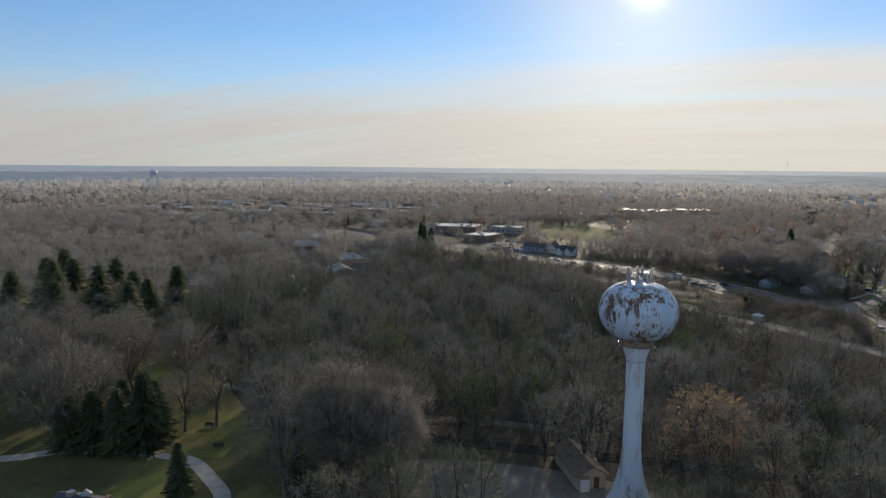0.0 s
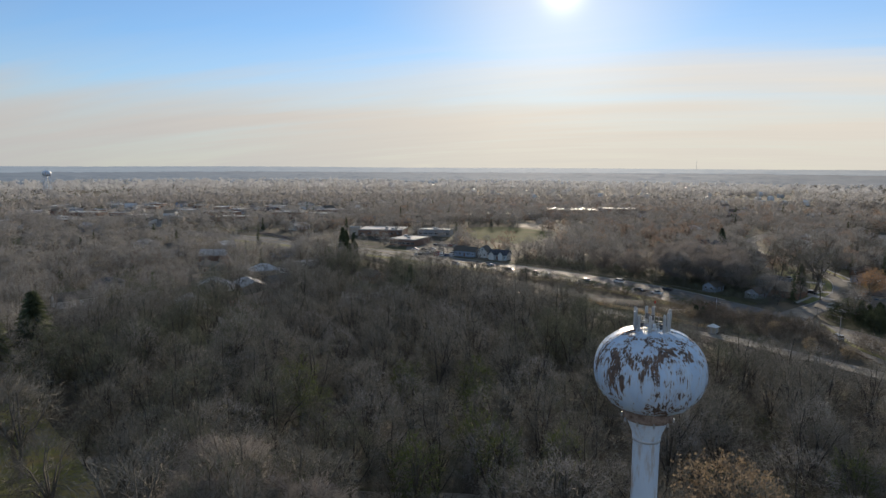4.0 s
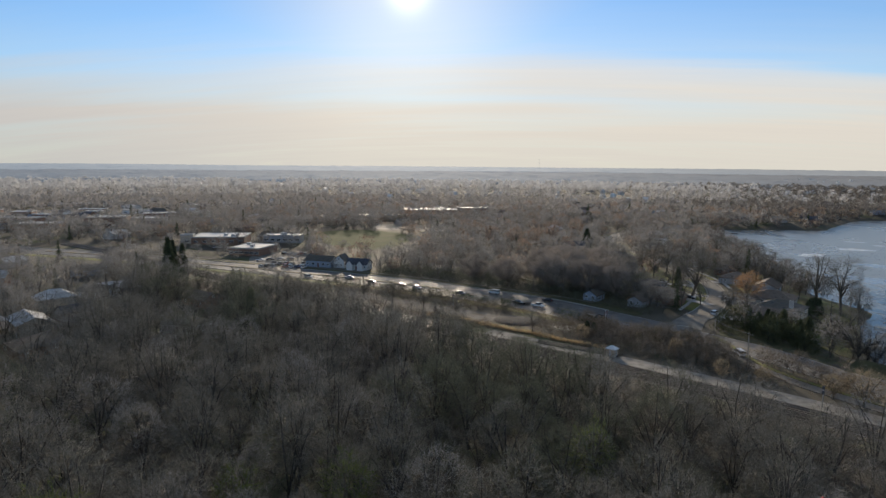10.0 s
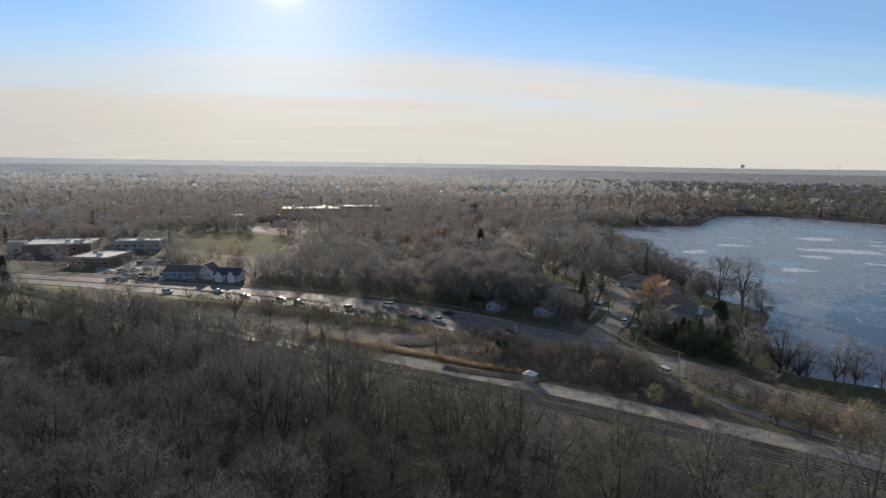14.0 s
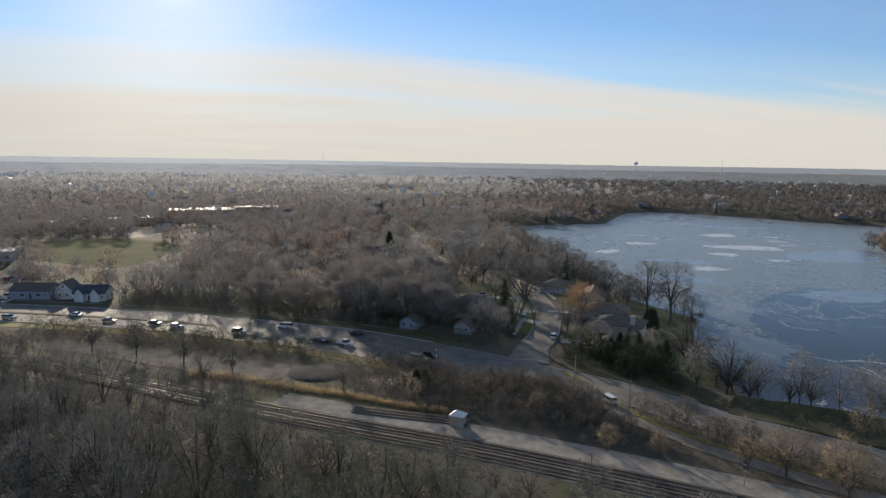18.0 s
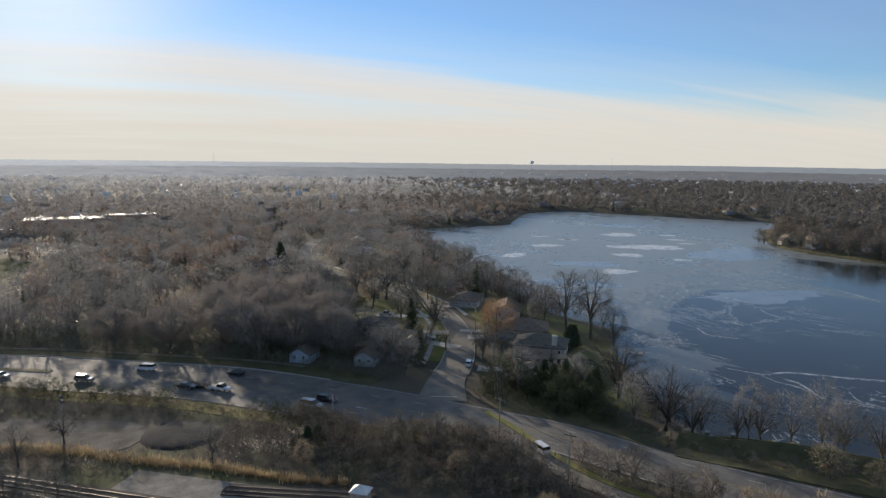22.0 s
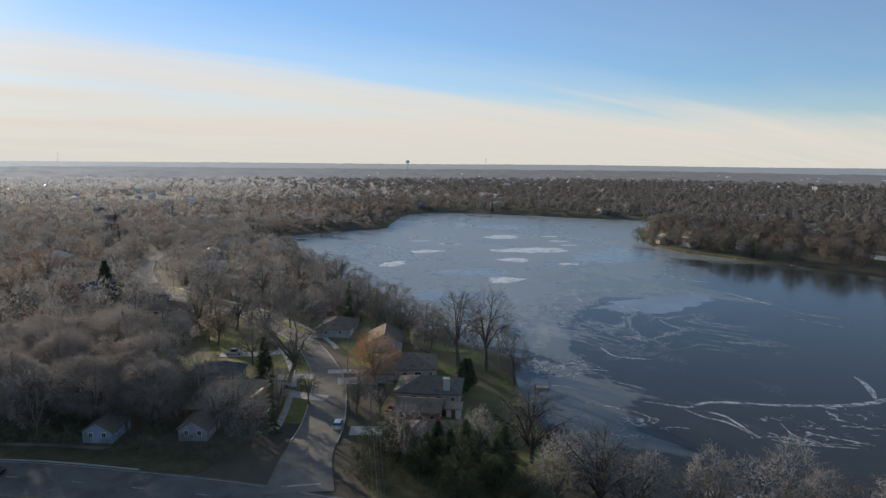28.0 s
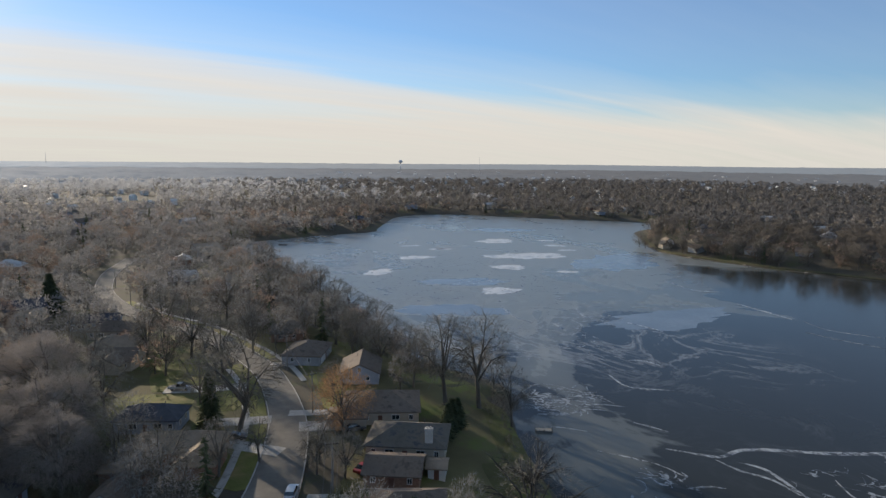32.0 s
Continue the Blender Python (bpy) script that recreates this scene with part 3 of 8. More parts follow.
def bare_form(seed, h, w, n_twigs, twig_w=0.10, twig_l=1.9, limbs=7, fork=0.3, droop=0.0, sides=5, flat=0.42, subs_per=6, lite=False):
    """Limbs (verts, faces) and twigs (triangles) of a leafless tree."""
    rng = np.random.default_rng(seed)
    r0 = (0.015 if lite else 0.022) * h
    cz, rz = h * (1 - flat), h * flat
    lean = rng.normal(0, 0.02 * h, 2)
    top = np.array([lean[0], lean[1], h * fork])
    pieces = [tube([(0, 0, -0.6), (0, 0, 0.02 * h), (lean[0] * 0.4, lean[1] * 0.4, h * fork * 0.5), top], [r0 * 1.5, r0 * 1.1, r0 * 0.9, r0 * 0.8], sides)]
    subs = []
    for k in range(limbs):
        a = 2 * math.pi * (k + rng.uniform(-0.3, 0.3)) / limbs
        rad = rng.uniform(0.45, 0.8) * (0.2 if k == 0 else 1)
        zz = rng.uniform(-0.25, 0.75)
        end = np.array([math.cos(a) * rad * w / 2, math.sin(a) * rad * w / 2, cz + rz * (0.8 if k == 0 else zz)])
        start = top * rng.uniform(0.75, 1.0)
        mid = start * 0.5 + end * 0.5 + np.array([0, 0, 0.06 * h]) + rng.normal(0, 0.025 * h, 3)
        pieces.append(tube([start, mid, end], [r0 * 0.6, r0 * 0.36, r0 * 0.12], 4))
        for j in range(subs_per):
            s = rng.uniform(0.25, 1.0)
            b = (1 - s) ** 2 * start + 2 * s * (1 - s) * mid + s * s * end
            out = unit(np.array([b[0], b[1], (b[2] - cz) * 0.8]) + rng.normal(0, 0.25 * w, 3) * 0.5)
            tip = b + out * rng.uniform(0.16, 0.34) * w * 0.8
            q = np.array([tip[0] / (w / 2), tip[1] / (w / 2), (tip[2] - cz) / rz])
            ln = np.linalg.norm(q)
            if ln > 1:
                q /= ln
                tip = np.array([q[0] * w / 2, q[1] * w / 2, cz + q[2] * rz])
            if lite:
                pieces.append(tube([b, tip], [r0 * 0.16, r0 * 0.04], 3))
            else:
                pieces.append(tube([b, (b + tip) / 2 + rng.normal(0, 0.012 * h, 3), tip], [r0 * 0.22, r0 * 0.13, r0 * 0.05], 3))
            subs.append((b, tip))
    B = np.array([s[0] for s in subs])
    E = np.array([s[1] for s in subs])
    mid_pt, rad3 = np.array([0, 0, cz]), np.array([w / 2, w / 2, rz])
    # half of the twigs sit along the branches, half fill a lumpy dome
    pick = rng.integers(0, len(subs), n_twigs)
    s = rng.uniform(0.15, 1.05, n_twigs)[:, None]
    base = B[pick] * (1 - s) + E[pick] * s + rng.normal(0, 0.02 * w, (n_twigs, 3))
    lobes = unit(rng.normal(size=(9, 3)) + np.array([0, 0, 0.3]))
    d = unit(rng.normal(size=(n_twigs, 3)) + np.array([0, 0, 0.35]))
    lump = 0.62 + 0.36 * np.max(np.clip(d @ lobes.T, 0, 1) ** 5, axis=1)
    dome = mid_pt + d * rad3 * (lump * rng.uniform(0.6, 1.0, n_twigs) ** 0.6)[:, None]
    on_dome = (rng.uniform(size=n_twigs) < (0.72 if lite else 0.6))[:, None]
    base = np.where(on_dome, dome, base)
    out = unit((base - mid_pt) / rad3)
    along_b = np.where(on_dome, out, unit(E[pick] - B[pick]))
    way = unit(out * 0.55 + along_b * 0.3 + rng.normal(0, 0.62, (n_twigs, 3)) + np.array([0, 0, 0.15 - droop]))
    length = rng.uniform(0.45, 1.1, n_twigs) * twig_l
    return join(pieces), slivers(rng, base, way, length, np.full(n_twigs, twig_w) * rng.uniform(0.6, 1.3, n_twigs))


def conifer_form(seed, h, w, n):
    rng = np.random.default_rng(seed)
    trunk = tube([(0, 0, -0.5), (0, 0, h * 0.5), (0, 0, h * 0.98)], [0.02 * h, 0.012 * h, 0.002 * h], 5)
    s = rng.uniform(0.04, 1.0, n) ** 0.8
    tier = np.floor(s * 13) / 13 + rng.uniform(0, 0.075, n)
    a = rng.uniform(0, 2 * math.pi, n)
    reach = np.clip(1.06 - tier, 0, 1) ** 0.75 * w / 2 * rng.uniform(0.45, 1.1, n)
    base = np.column_stack([np.cos(a) * reach * 0.12, np.sin(a) * reach * 0.12, tier * h])
    way = unit(np.column_stack([np.cos(a), np.sin(a), rng.uniform(-0.6, -0.05, n)]))
    main = slivers(rng, base, way, reach + 0.2, 0.28 * reach + 0.25)
    m = n
    at = base + way * (reach * rng.uniform(0.35, 0.95, n))[:, None]
    fine = slivers(rng, at, unit(way * 0.4 + rng.normal(0, 0.6, (m, 3)) + np.array([0, 0, -0.2])), rng.uniform(0.4, 0.9, m) * (0.05 * h + 0.3), np.full(m, 0.22))
    return trunk, np.concatenate([main, fine])


def leaf_cloud(seed, twigs, n, size):
    """Small leaf clumps that hang on the outer twigs."""
    rng = np.random.default_rng(seed)
    at = twigs[rng.integers(0, len(twigs), n)]
    p = at[:, 0] * 0.4 + at[:, 2] * 0.6 + rng.normal(0, 0.2, (n, 3))
    d = unit(rng.normal(size=(n, 3)))
    return slivers(rng, p, d, rng.uniform(0.6, 1.3, n) * size, np.full(n, size))


def outward_of(tw):
    """The way out of the crown at each corner of its twigs."""
    p = tw.reshape(-1, 3)
    lo, hi = np.percentile(p, 2, axis=0), np.percentile(p, 98, axis=0)
    return unit((p - (lo + hi) / 2 + np.array([0, 0, 0.12 * (hi - lo)[2]])) / ((hi - lo) / 2 + 0.01)).reshape(tw.shape)


TREES = {}


def tree_kind(key, form, twig_mat, bark="bark", leaves=None):
    (lv, lf), tw = form
    if leaves is not None:
        tw = np.concatenate([tw, leaves])
    TREES[key] = (mesh_of("trunk", lv, lf, M[bark], True), tri_mesh("crown", tw, M[twig_mat], None, outward_of(tw)))


for i in range(5):
    tree_kind("bare%d" % i, bare_form(10 + i, 13, 10.5, 2000, 0.055, 1.6, 8, 0.3, 0.0, 5, 0.42, 7), "twigs")
for i in range(3):
    tree_kind("grey%d" % i, bare_form(30 + i, 12, 12.5, 13000, 0.05, 1.15, 11, 0.2, 0.5, 5, 0.46, 9), "twigs_grey")
for i in range(3):
    tree_kind("shore%d" % i, bare_form(40 + i, 15, 11, 2200, 0.05, 1.5, 8, 0.34, 0.0, 6, 0.40, 7), "twigs", "bark")
for i in range(2):
    tree_kind("tan%d" % i, bare_form(50 + i, 9, 7.5, 900, 0.09, 1.4, 7, 0.2), "twigs_tan")
    tree_kind("rust%d" % i, bare_form(55 + i, 12, 10.5, 1900, 0.07, 1.7, 8, 0.25), "twigs_red")
f_oak = bare_form(60, 13, 13, 700, 0.09, 1.7, 9, 0.25)
tree_kind("oak", f_oak, "leaves_tan", leaves=leaf_cloud(5, f_oak[1], 3200, 0.26))
f_or = bare_form(62, 9, 9.5, 900, 0.05, 1.4, 7, 0.22)
tree_kind("orange", f_or, "leaves_brown", leaves=leaf_cloud(6, f_or[1], 1300, 0.17))
for i in range(3):
    tree_kind("conifer%d" % i, conifer_form(70 + i, 14, 6.8, 1300), "needles")
for i in range(2):
    tree_kind("pine%d" % i, conifer_form(76 + i, 14, 7.5, 900), "needles_pine")
    tree_kind("vase%d" % i, bare_form(84 + i, 12, 9.5, 750, 0.05, 1.3, 10, 0.2, 0.0, 6, 0.42, 8), "shrub", "bark")
    tree_kind("broad%d" % i, bare_form(80 + i, 13, 12.5, 820, 0.05, 1.4, 12, 0.2, 0.0, 6, 0.44, 10), "twigs", "bark_dark")
M["needles_dull"] = island_material("dull_evergreen", (0.048, 0.057, 0.03), (0.135, 0.145, 0.07))
tree_kind("ivy", bare_form(66, 13, 8, 800, 0.12, 1.2, 7, 0.3), "ivy")


def tree(key, x, y, h=1.0, turn=None, label="", name="tree", group="", w=None, grow=1.3):
    """One tree at a place on the ground; h scales its height."""
    rng = random.Random(int(x * 31 + y * 17))
    h, w = h * grow, w and w * grow
    m = Matrix.LocRotScale((x, y, gz1(x, y)), Euler((0, 0, rng.uniform(0, 6.28) if turn is None else turn)), ((w or h), (w or h), h))
    t = thing(name, label, "tree", m, group)
    part("trunk", TREES[key][0], t)
    part("crown", TREES[key][1], t)
    return t


def wood(name, spots, forms, mat, bark, label, sink=0.3):
    """Many trees in one mesh: spots are x, y, scale, and forms are (limbs, twigs) pairs."""
    rng = np.random.default_rng(len(spots))
    z = gz(spots[:, 0], spots[:, 1])
    tw, out, lv, lf, nv = [], [], [], [], 0
    ways = [outward_of(form[1]) for form in forms]
    for (x, y, s), zz in zip(spots, z):
        pick = rng.integers(len(forms))
        (v, f), t = forms[pick]
        a = rng.uniform(0, 6.28)
        R = np.array([[math.cos(a), -math.sin(a), 0], [math.sin(a), math.cos(a), 0], [0, 0, 1]]) * s
        R[2, 2] *= rng.uniform(0.85, 1.15)
        off = np.array([x, y, zz - sink])
        tw.append(t @ R.T + off)
        out.append(ways[pick] @ (R.T / s))
        lv.append(v @ R.T + off)
        lf.append(f + nv)
        nv += len(v)
    ob = new(name, tri_mesh(name, np.concatenate(tw), mat, (np.vstack(lv), np.vstack(lf), bark), np.concatenate(out)))
    return tagged(ob, label, "woodland", kind="stuff")


def scatter(rng, x0, y0, x1, y1, gap, keep):
    """Jittered spots over a rectangle, where keep(x, y) holds."""
    X, Y = np.meshgrid(np.arange(x0, x1, gap), np.arange(y0, y1, gap))
    X = X + rng.uniform(-0.5, 0.5, X.shape) * gap
    Y = Y + rng.uniform(-0.5, 0.5, Y.shape) * gap
    X, Y = X.ravel(), Y.ravel()
    ok = keep(X, Y)
    return X[ok], Y[ok]


ROAD_S, TRACK_S, STREET_S = spline(ROAD, 8), spline(TRACK, 8), spline(STREET, 6)


def south_of(x, y, line):
    return y < np.interp(x, line[:, 0], line[:, 1])


def in_view(x, y, margin=10):
    """Inside the wide sector that lies ahead of the camera's line."""
    best = np.zeros(np.shape(x), bool)
    for _, cx, cy, cz, yaw, *_ in ROWS[::4]:
        az = np.degrees(np.arctan2(-(x - cx), y - cy)) - yaw
        best |= (np.abs((az + 180) % 360 - 180) < 36 + margin) & (np.hypot(x - cx, y - cy) > 45)
    return best


PARK = [(-150, 40), (-172, 78), (-168, 98), (-150, 110), (-128, 106), (-112, 100), (-100, 92), (-84, 90), (-66, 84), (-56, 70), (-50, 40), (-60, 20), (-110, 20)]
LOT = [(-58, 82), (-57, 92), (-52, 97), (-43, 101), (-31, 104), (-16, 104), (-8, 98), (-10, 86), (-24, 78), (-42, 74)]
PARK_P, LOT_P = np.array(PARK, float), np.array(LOT, float)


# roofs that stand in the western part of the wood, each with an open garden south-east of it
WOOD_HOUSES = [(-238, 205), (-204, 244), (-172, 229), (-190, 272), (-143, 262), (-225, 262), (-158, 300), (-255, 236), (-206, 306), (-246, 292)]


def in_garden(x, y):
    hit = np.zeros(np.shape(x), bool)
    for p, q in WOOD_HOUSES:
        d = math.hypot(p + 25, q - 60)
        for k in (0.0, 10.0):
            hit |= np.hypot(x - p - (-25 - p) / d * k, y - q - (60 - q) / d * k) < 8.5
    return hit


GLADE = [(-84, 76), (-90, 88), (-100, 97), (-124, 110), (-150, 121), (-158, 112), (-140, 98), (-120, 84), (-104, 72)]
GLADE_P = np.array(GLADE, float)


def wild(x, y):
    """The wood between the park and the railway."""
    ok = south_of(x, y, TRACK_S) & (seg_dist(x, y, TRACK_S) > 11) & in_view(x, y) & ~in_garden(x, y)
    return ok & ~inside(x, y, GLADE_P) & ~inside(x, y, PARK_P) & ~inside(x, y, LOT_P) & (np.hypot(x + 18, y - 96) > 9) & (np.hypot(x, y - 30) > 20)




# ---- water tower ----
def rusty_paint():
    """Pale tank paint with the sky's blue put into its colour, flaking in rusty patches that run downwards."""
    m = bpy.data.materials.new("rusting_tank_paint")
    m.use_nodes = True
    nt = m.node_tree
    bsdf = nt.nodes["Principled BSDF"]
    tc = node(nt, "ShaderNodeTexCoord").outputs["Object"]
    s = node(nt, "ShaderNodeSeparateXYZ")
    nt.links.new(tc, s.inputs[0])
    cyl = mapped(nt, tc, (1, 1, 0.42))
    flake = noise_tex(nt, cyl, 1.25, 8.0, 0.68, 0.4)
    big = noise_tex(nt, cyl, 0.42, 2.0, 0.5)
    runs = noise_tex(nt, mapped(nt, cyl, (1, 1, 0.16)), 4.6, 3.0, 0.55)
    v = mth(nt, "ADD", mth(nt, "MULTIPLY", flake, 0.52), mth(nt, "ADD", mth(nt, "MULTIPLY", big, 0.36), mth(nt, "MULTIPLY", runs, 0.30)))
    band = ramp(nt, mth(nt, "MULTIPLY_ADD", s.outputs[2], 0.1, -3.6), [(0.06, (0.95,) * 3), (0.13, (0.50,) * 3), (0.30, (0.50,) * 3), (0.52, (0.57,) * 3), (0.76, (0.60,) * 3), (0.9, (0.42,) * 3)])
    v = mth(nt, "ADD", v, mth(nt, "MULTIPLY_ADD", band, 0.30, -0.155))
    rust = ramp(nt, v, [(0.618, (0, 0, 0)), (0.640, (0.95, 0.95, 0.95))])
    halo = ramp(nt, v, [(0.56, (0, 0, 0)), (0.66, (1, 1, 1))])
    # white paint tinted blue to stand for skylight on its shaded side
    paint = ramp(nt, noise_tex(nt, cyl, 0.8, 4.0), [(0.35, (0.50, 0.65, 0.82)), (0.65, (0.62, 0.74, 0.87))])
    col = mixc(nt, mth(nt, "MULTIPLY", halo, 0.55), paint, (0.50, 0.36, 0.25))
    brown = ramp(nt, noise_tex(nt, cyl, 3.0, 5.0), [(0.35, (0.058, 0.038, 0.030)), (0.65, (0.20, 0.115, 0.072))])
    nt.links.new(mixc(nt, rust, col, brown), bsdf.inputs["Base Color"])
    nt.links.new(mth(nt, "MULTIPLY_ADD", rust, 0.45, 0.42), bsdf.inputs["Roughness"])
    bn = node(nt, "ShaderNodeBump", ins={0: 0.25, 1: 0.02})
    nt.links.new(rust, bn.inputs["Height"])
    nt.links.new(bn.outputs[0], bsdf.inputs["Normal"])
    return m


M["tank"] = rusty_paint()
# the column's paint has the same skylight blue in its base colour
M["tower_paint"] = material("tower_paint", (0.60, 0.69, 0.79), (0.71, 0.78, 0.85), 0.45, 0.5, 6.0, 0.05, stains=(0.45, 0.34, 0.26), stain_scale=0.55, stretch=(1, 1, 0.2))
M["tower_rust"] = material("rusted_rim", (0.10, 0.055, 0.036), (0.40, 0.30, 0.24), 0.8, 1.6, 9.0, 0.2)
M["panel_grey"] = material("antenna_plastic", (0.44, 0.45, 0.46), (0.55, 0.56, 0.56), 0.5, 1.0, 9.0, 0.03)
M["steel"] = material("galvanised_steel", (0.40, 0.41, 0.42), (0.58, 0.59, 0.60), 0.45, 2.0, 12.0, 0.05, metal=0.7)
M["dark_steel"] = material("dark_equipment", (0.07, 0.07, 0.075), (0.16, 0.16, 0.17), 0.6, 2.0, 12.0, 0.05)
M["red"] = material("red_plastic", (0.45, 0.03, 0.025), (0.6, 0.05, 0.04), 0.5, 2.0, 9.0, 0.0)

TX, TY = -18.3, 96.0
TG = gz1(TX, TY)


def water_tower():
    t = thing("water_tower", "pale water tower with a rusting bulb-shaped tank and antennas", "water tower", pose(TX, TY, 0))
    prof = [(0.3, 36.7)]
    for k in range(0, 25):                              # flattened bulb, fuller below than above
        a = radians(-62 + k * 152 / 24)
        prof.append((5.7 * math.cos(a) ** 0.80 if math.cos(a) > 0 else 0.01, 40.8 + (4.4 if a > 0 else 4.45) * math.sin(a)))
    prof[1] = (2.5, 36.85)
    tank = part("tank", lathe("tank", [(r, z) for r, z in prof if r > 0.25] + [(0.3, 45.22)], 56, M["tank"]), t, "flaking white paint with brown rust patches")
    # weld ribs that run from pole to pole
    for k in range(12):
        a = 2 * math.pi * k / 12
        v, f = tube([(0.985 * r * math.cos(a), 0.985 * r * math.sin(a), z) for r, z in prof[2:-2]], [0.09] * (len(prof) - 4), 4)
        part("rib", mesh_of("rib", v, f, M["tank"], True), tank)
    part("column", lathe("column", [(4.3, TG - 0.6), (4.15, TG), (3.5, TG + 1.6), (2.75, TG + 3.4), (2.1, TG + 5.6), (1.62, TG + 8.0), (1.40, TG + 10.4), (1.36, 22), (1.38, 33.2), (1.50, 33.9), (1.9, 34.9), (2.2, 35.7), (2.35, 37.0)], 40, M["tower_paint"]), t, "smooth white steel column with a flared foot")
    part("collar", lathe("collar", [(2.2, 35.55), (2.5, 35.65), (2.55, 35.85), (2.5, 36.75), (2.2, 37.0)], 40, M["tower_rust"]), t, "rust-stained collar under the tank")
    for k in range(10):
        a = 2 * math.pi * k / 10
        part("bracket", box_bm(-0.09, -0.09, -0.3, 0.09, 0.09, 0.12, bevel=0.02), t, m=pose(2.62 * math.cos(a), 2.62 * math.sin(a), 35.7, 0, 0, math.degrees(a)), mat=M["steel"])
    for z in (33.3,):
        part("band", lathe("band", [(1.38, z - 0.15), (1.47, z - 0.12), (1.47, z + 0.12), (1.38, z + 0.15)], 36, M["steel"]), t)
    # platform and railing on the crown
    part("platform", lathe("platform", [(0.3, 45.00), (2.0, 44.85), (2.05, 45.00), (0.3, 45.30)], 36, M["tower_paint"]), t)
    for z in (45.65, 46.10):
        ring = [(1.62 * math.cos(2 * math.pi * k / 32), 1.62 * math.sin(2 * math.pi * k / 32), z) for k in range(33)]
        v, f = tube(ring, [0.03] * 33, 5)
        part("rail", mesh_of("rail", v, f, M["steel"], True), t)
    post = bmesh.new()
    box(post, -0.03, -0.03, 0, 0.03, 0.03, 1.25)
    pm = bpy.data.meshes.new("post")
    post.to_mesh(pm)
    post.free()
    pm.materials.append(M["steel"])
    for k in range(16):
        a = 2 * math.pi * k / 16
        part("post", pm, t, m=pose(1.62 * math.cos(a), 1.62 * math.sin(a), 44.90))
    bm = box_bm(-0.16, -0.09, 0, 0.16, 0.09, 2.05, bevel=0.05)
    am = bpy.data.meshes.new("antenna_panel")
    bm.to_mesh(am)
    bm.free()
    am.materials.append(M["panel_grey"])
    bm = box_bm(-0.2, -0.1, 0, 0.2, 0.1, 0.55, bevel=0.03)
    um = bpy.data.meshes.new("radio_unit")
    bm.to_mesh(um)
    bm.free()
    um.materials.append(M["dark_steel"])
    rg = random.Random(4)
    for deg, lift, tall in ((160, 0.2, 0.92), (176, 0.3, 0.98), (190, 0.1, 0.9), (206, 0.15, 0.92), (228, 0.0, 0.88), (268, 0.0, 0.9), (318, 0.1, 0.88), (338, 0.15, 0.95), (2, 0.1, 0.92), (16, 0.25, 0.98), (90, 0.3, 0.9), (112, 0.2, 0.95)):
        a = radians(deg)
        x, y = 1.75 * math.cos(a), 1.75 * math.sin(a)
        m = pose(x, y, 45.00 + lift, rg.uniform(-3, 3), 0, deg + 90) @ Matrix.Diagonal((1, 1, tall, 1))
        part("antenna_panel", am, t, "pale grey antenna panel", m)
        v, f = tube([(x * 0.92, y * 0.92, 44.80), (x * 0.92, y * 0.92, 46.90 + lift)], [0.04, 0.04], 5)
        part("mast", mesh_of("mast", v, f, M["steel"]), t)
        part("radio_unit", um, t, "", pose(x * 0.80, y * 0.80, 45.30 + rg.uniform(0, 0.7), 0, 0, deg + 90))
    v, f = tube([(0.2, 0.5, 45.10), (0.2, 0.5, 47.80)], [0.035, 0.02], 5)
    beacon = part("beacon_mast", mesh_of("beacon_mast", v, f, M["steel"]), t)
    part("beacon", lathe("beacon", [(0.05, 47.72), (0.08, 47.78), (0.08, 47.95), (0.03, 48.02)], 12, M["red"]), beacon, "red warning lamp").location = (0.2, 0.5, 0)
    # cable trays from the rim to the middle hatch
    for deg in (20, 140, 260):
        a = radians(deg)
        v, f = tube([(1.6 * math.cos(a), 1.6 * math.sin(a), 45.15), (0.3 * math.cos(a), 0.3 * math.sin(a), 45.40)], [0.12, 0.12], 4)
        part("cable_tray", mesh_of("cable_tray", v, f, M["steel"]), t)
    part("hatch", lathe("hatch", [(0.45, 45.20), (0.45, 45.55), (0.38, 45.65), (0.02, 45.68)], 20, M["tower_paint"]), t)
    return t


water_tower()


# ---- lake ice ----
M["ice_white"] = material("white_ice", (0.46, 0.50, 0.54), (0.76, 0.79, 0.81), 0.5, 0.25, 1.6, 0.05, spec=0.4, stains=(0.34, 0.40, 0.46), stain_scale=0.10)
M["ice_grey"] = material("grey_ice", (0.10, 0.125, 0.15), (0.18, 0.21, 0.24), 0.24, 0.05, 0.6, 0.02, spec=0.5)


def torn_ice(name, white, tear, gloss):
    """White ice torn into shreds: it thins out into the dark water between."""
    m = bpy.data.materials.new(name)
    m.use_nodes = True
    nt = m.node_tree
    bsdf = nt.nodes["Principled BSDF"]
    pos = node(nt, "ShaderNodeNewGeometry").outputs["Position"]
    fine = noise_tex(nt, mapped(nt, pos, (1, 0.6, 1), (0, 0, 0.6)), 0.9, 7.0, 0.68, 1.2)
    wide = noise_tex(nt, pos, 0.16, 3.0)
    held = ramp(nt, mth(nt, "ADD", mth(nt, "MULTIPLY", fine, 0.7), mth(nt, "MULTIPLY", wide, 0.3)), [(tear, (0, 0, 0)), (tear + 0.16, (1, 1, 1))])
    nt.links.new(mixc(nt, held, (0.055, 0.06, 0.062), white), bsdf.inputs["Base Color"])
    nt.links.new(mth(nt, "MULTIPLY_ADD", held, 0.35, 0.12), bsdf.inputs["Roughness"])
    bsdf.inputs["Specular IOR Level"].default_value = gloss
    return m


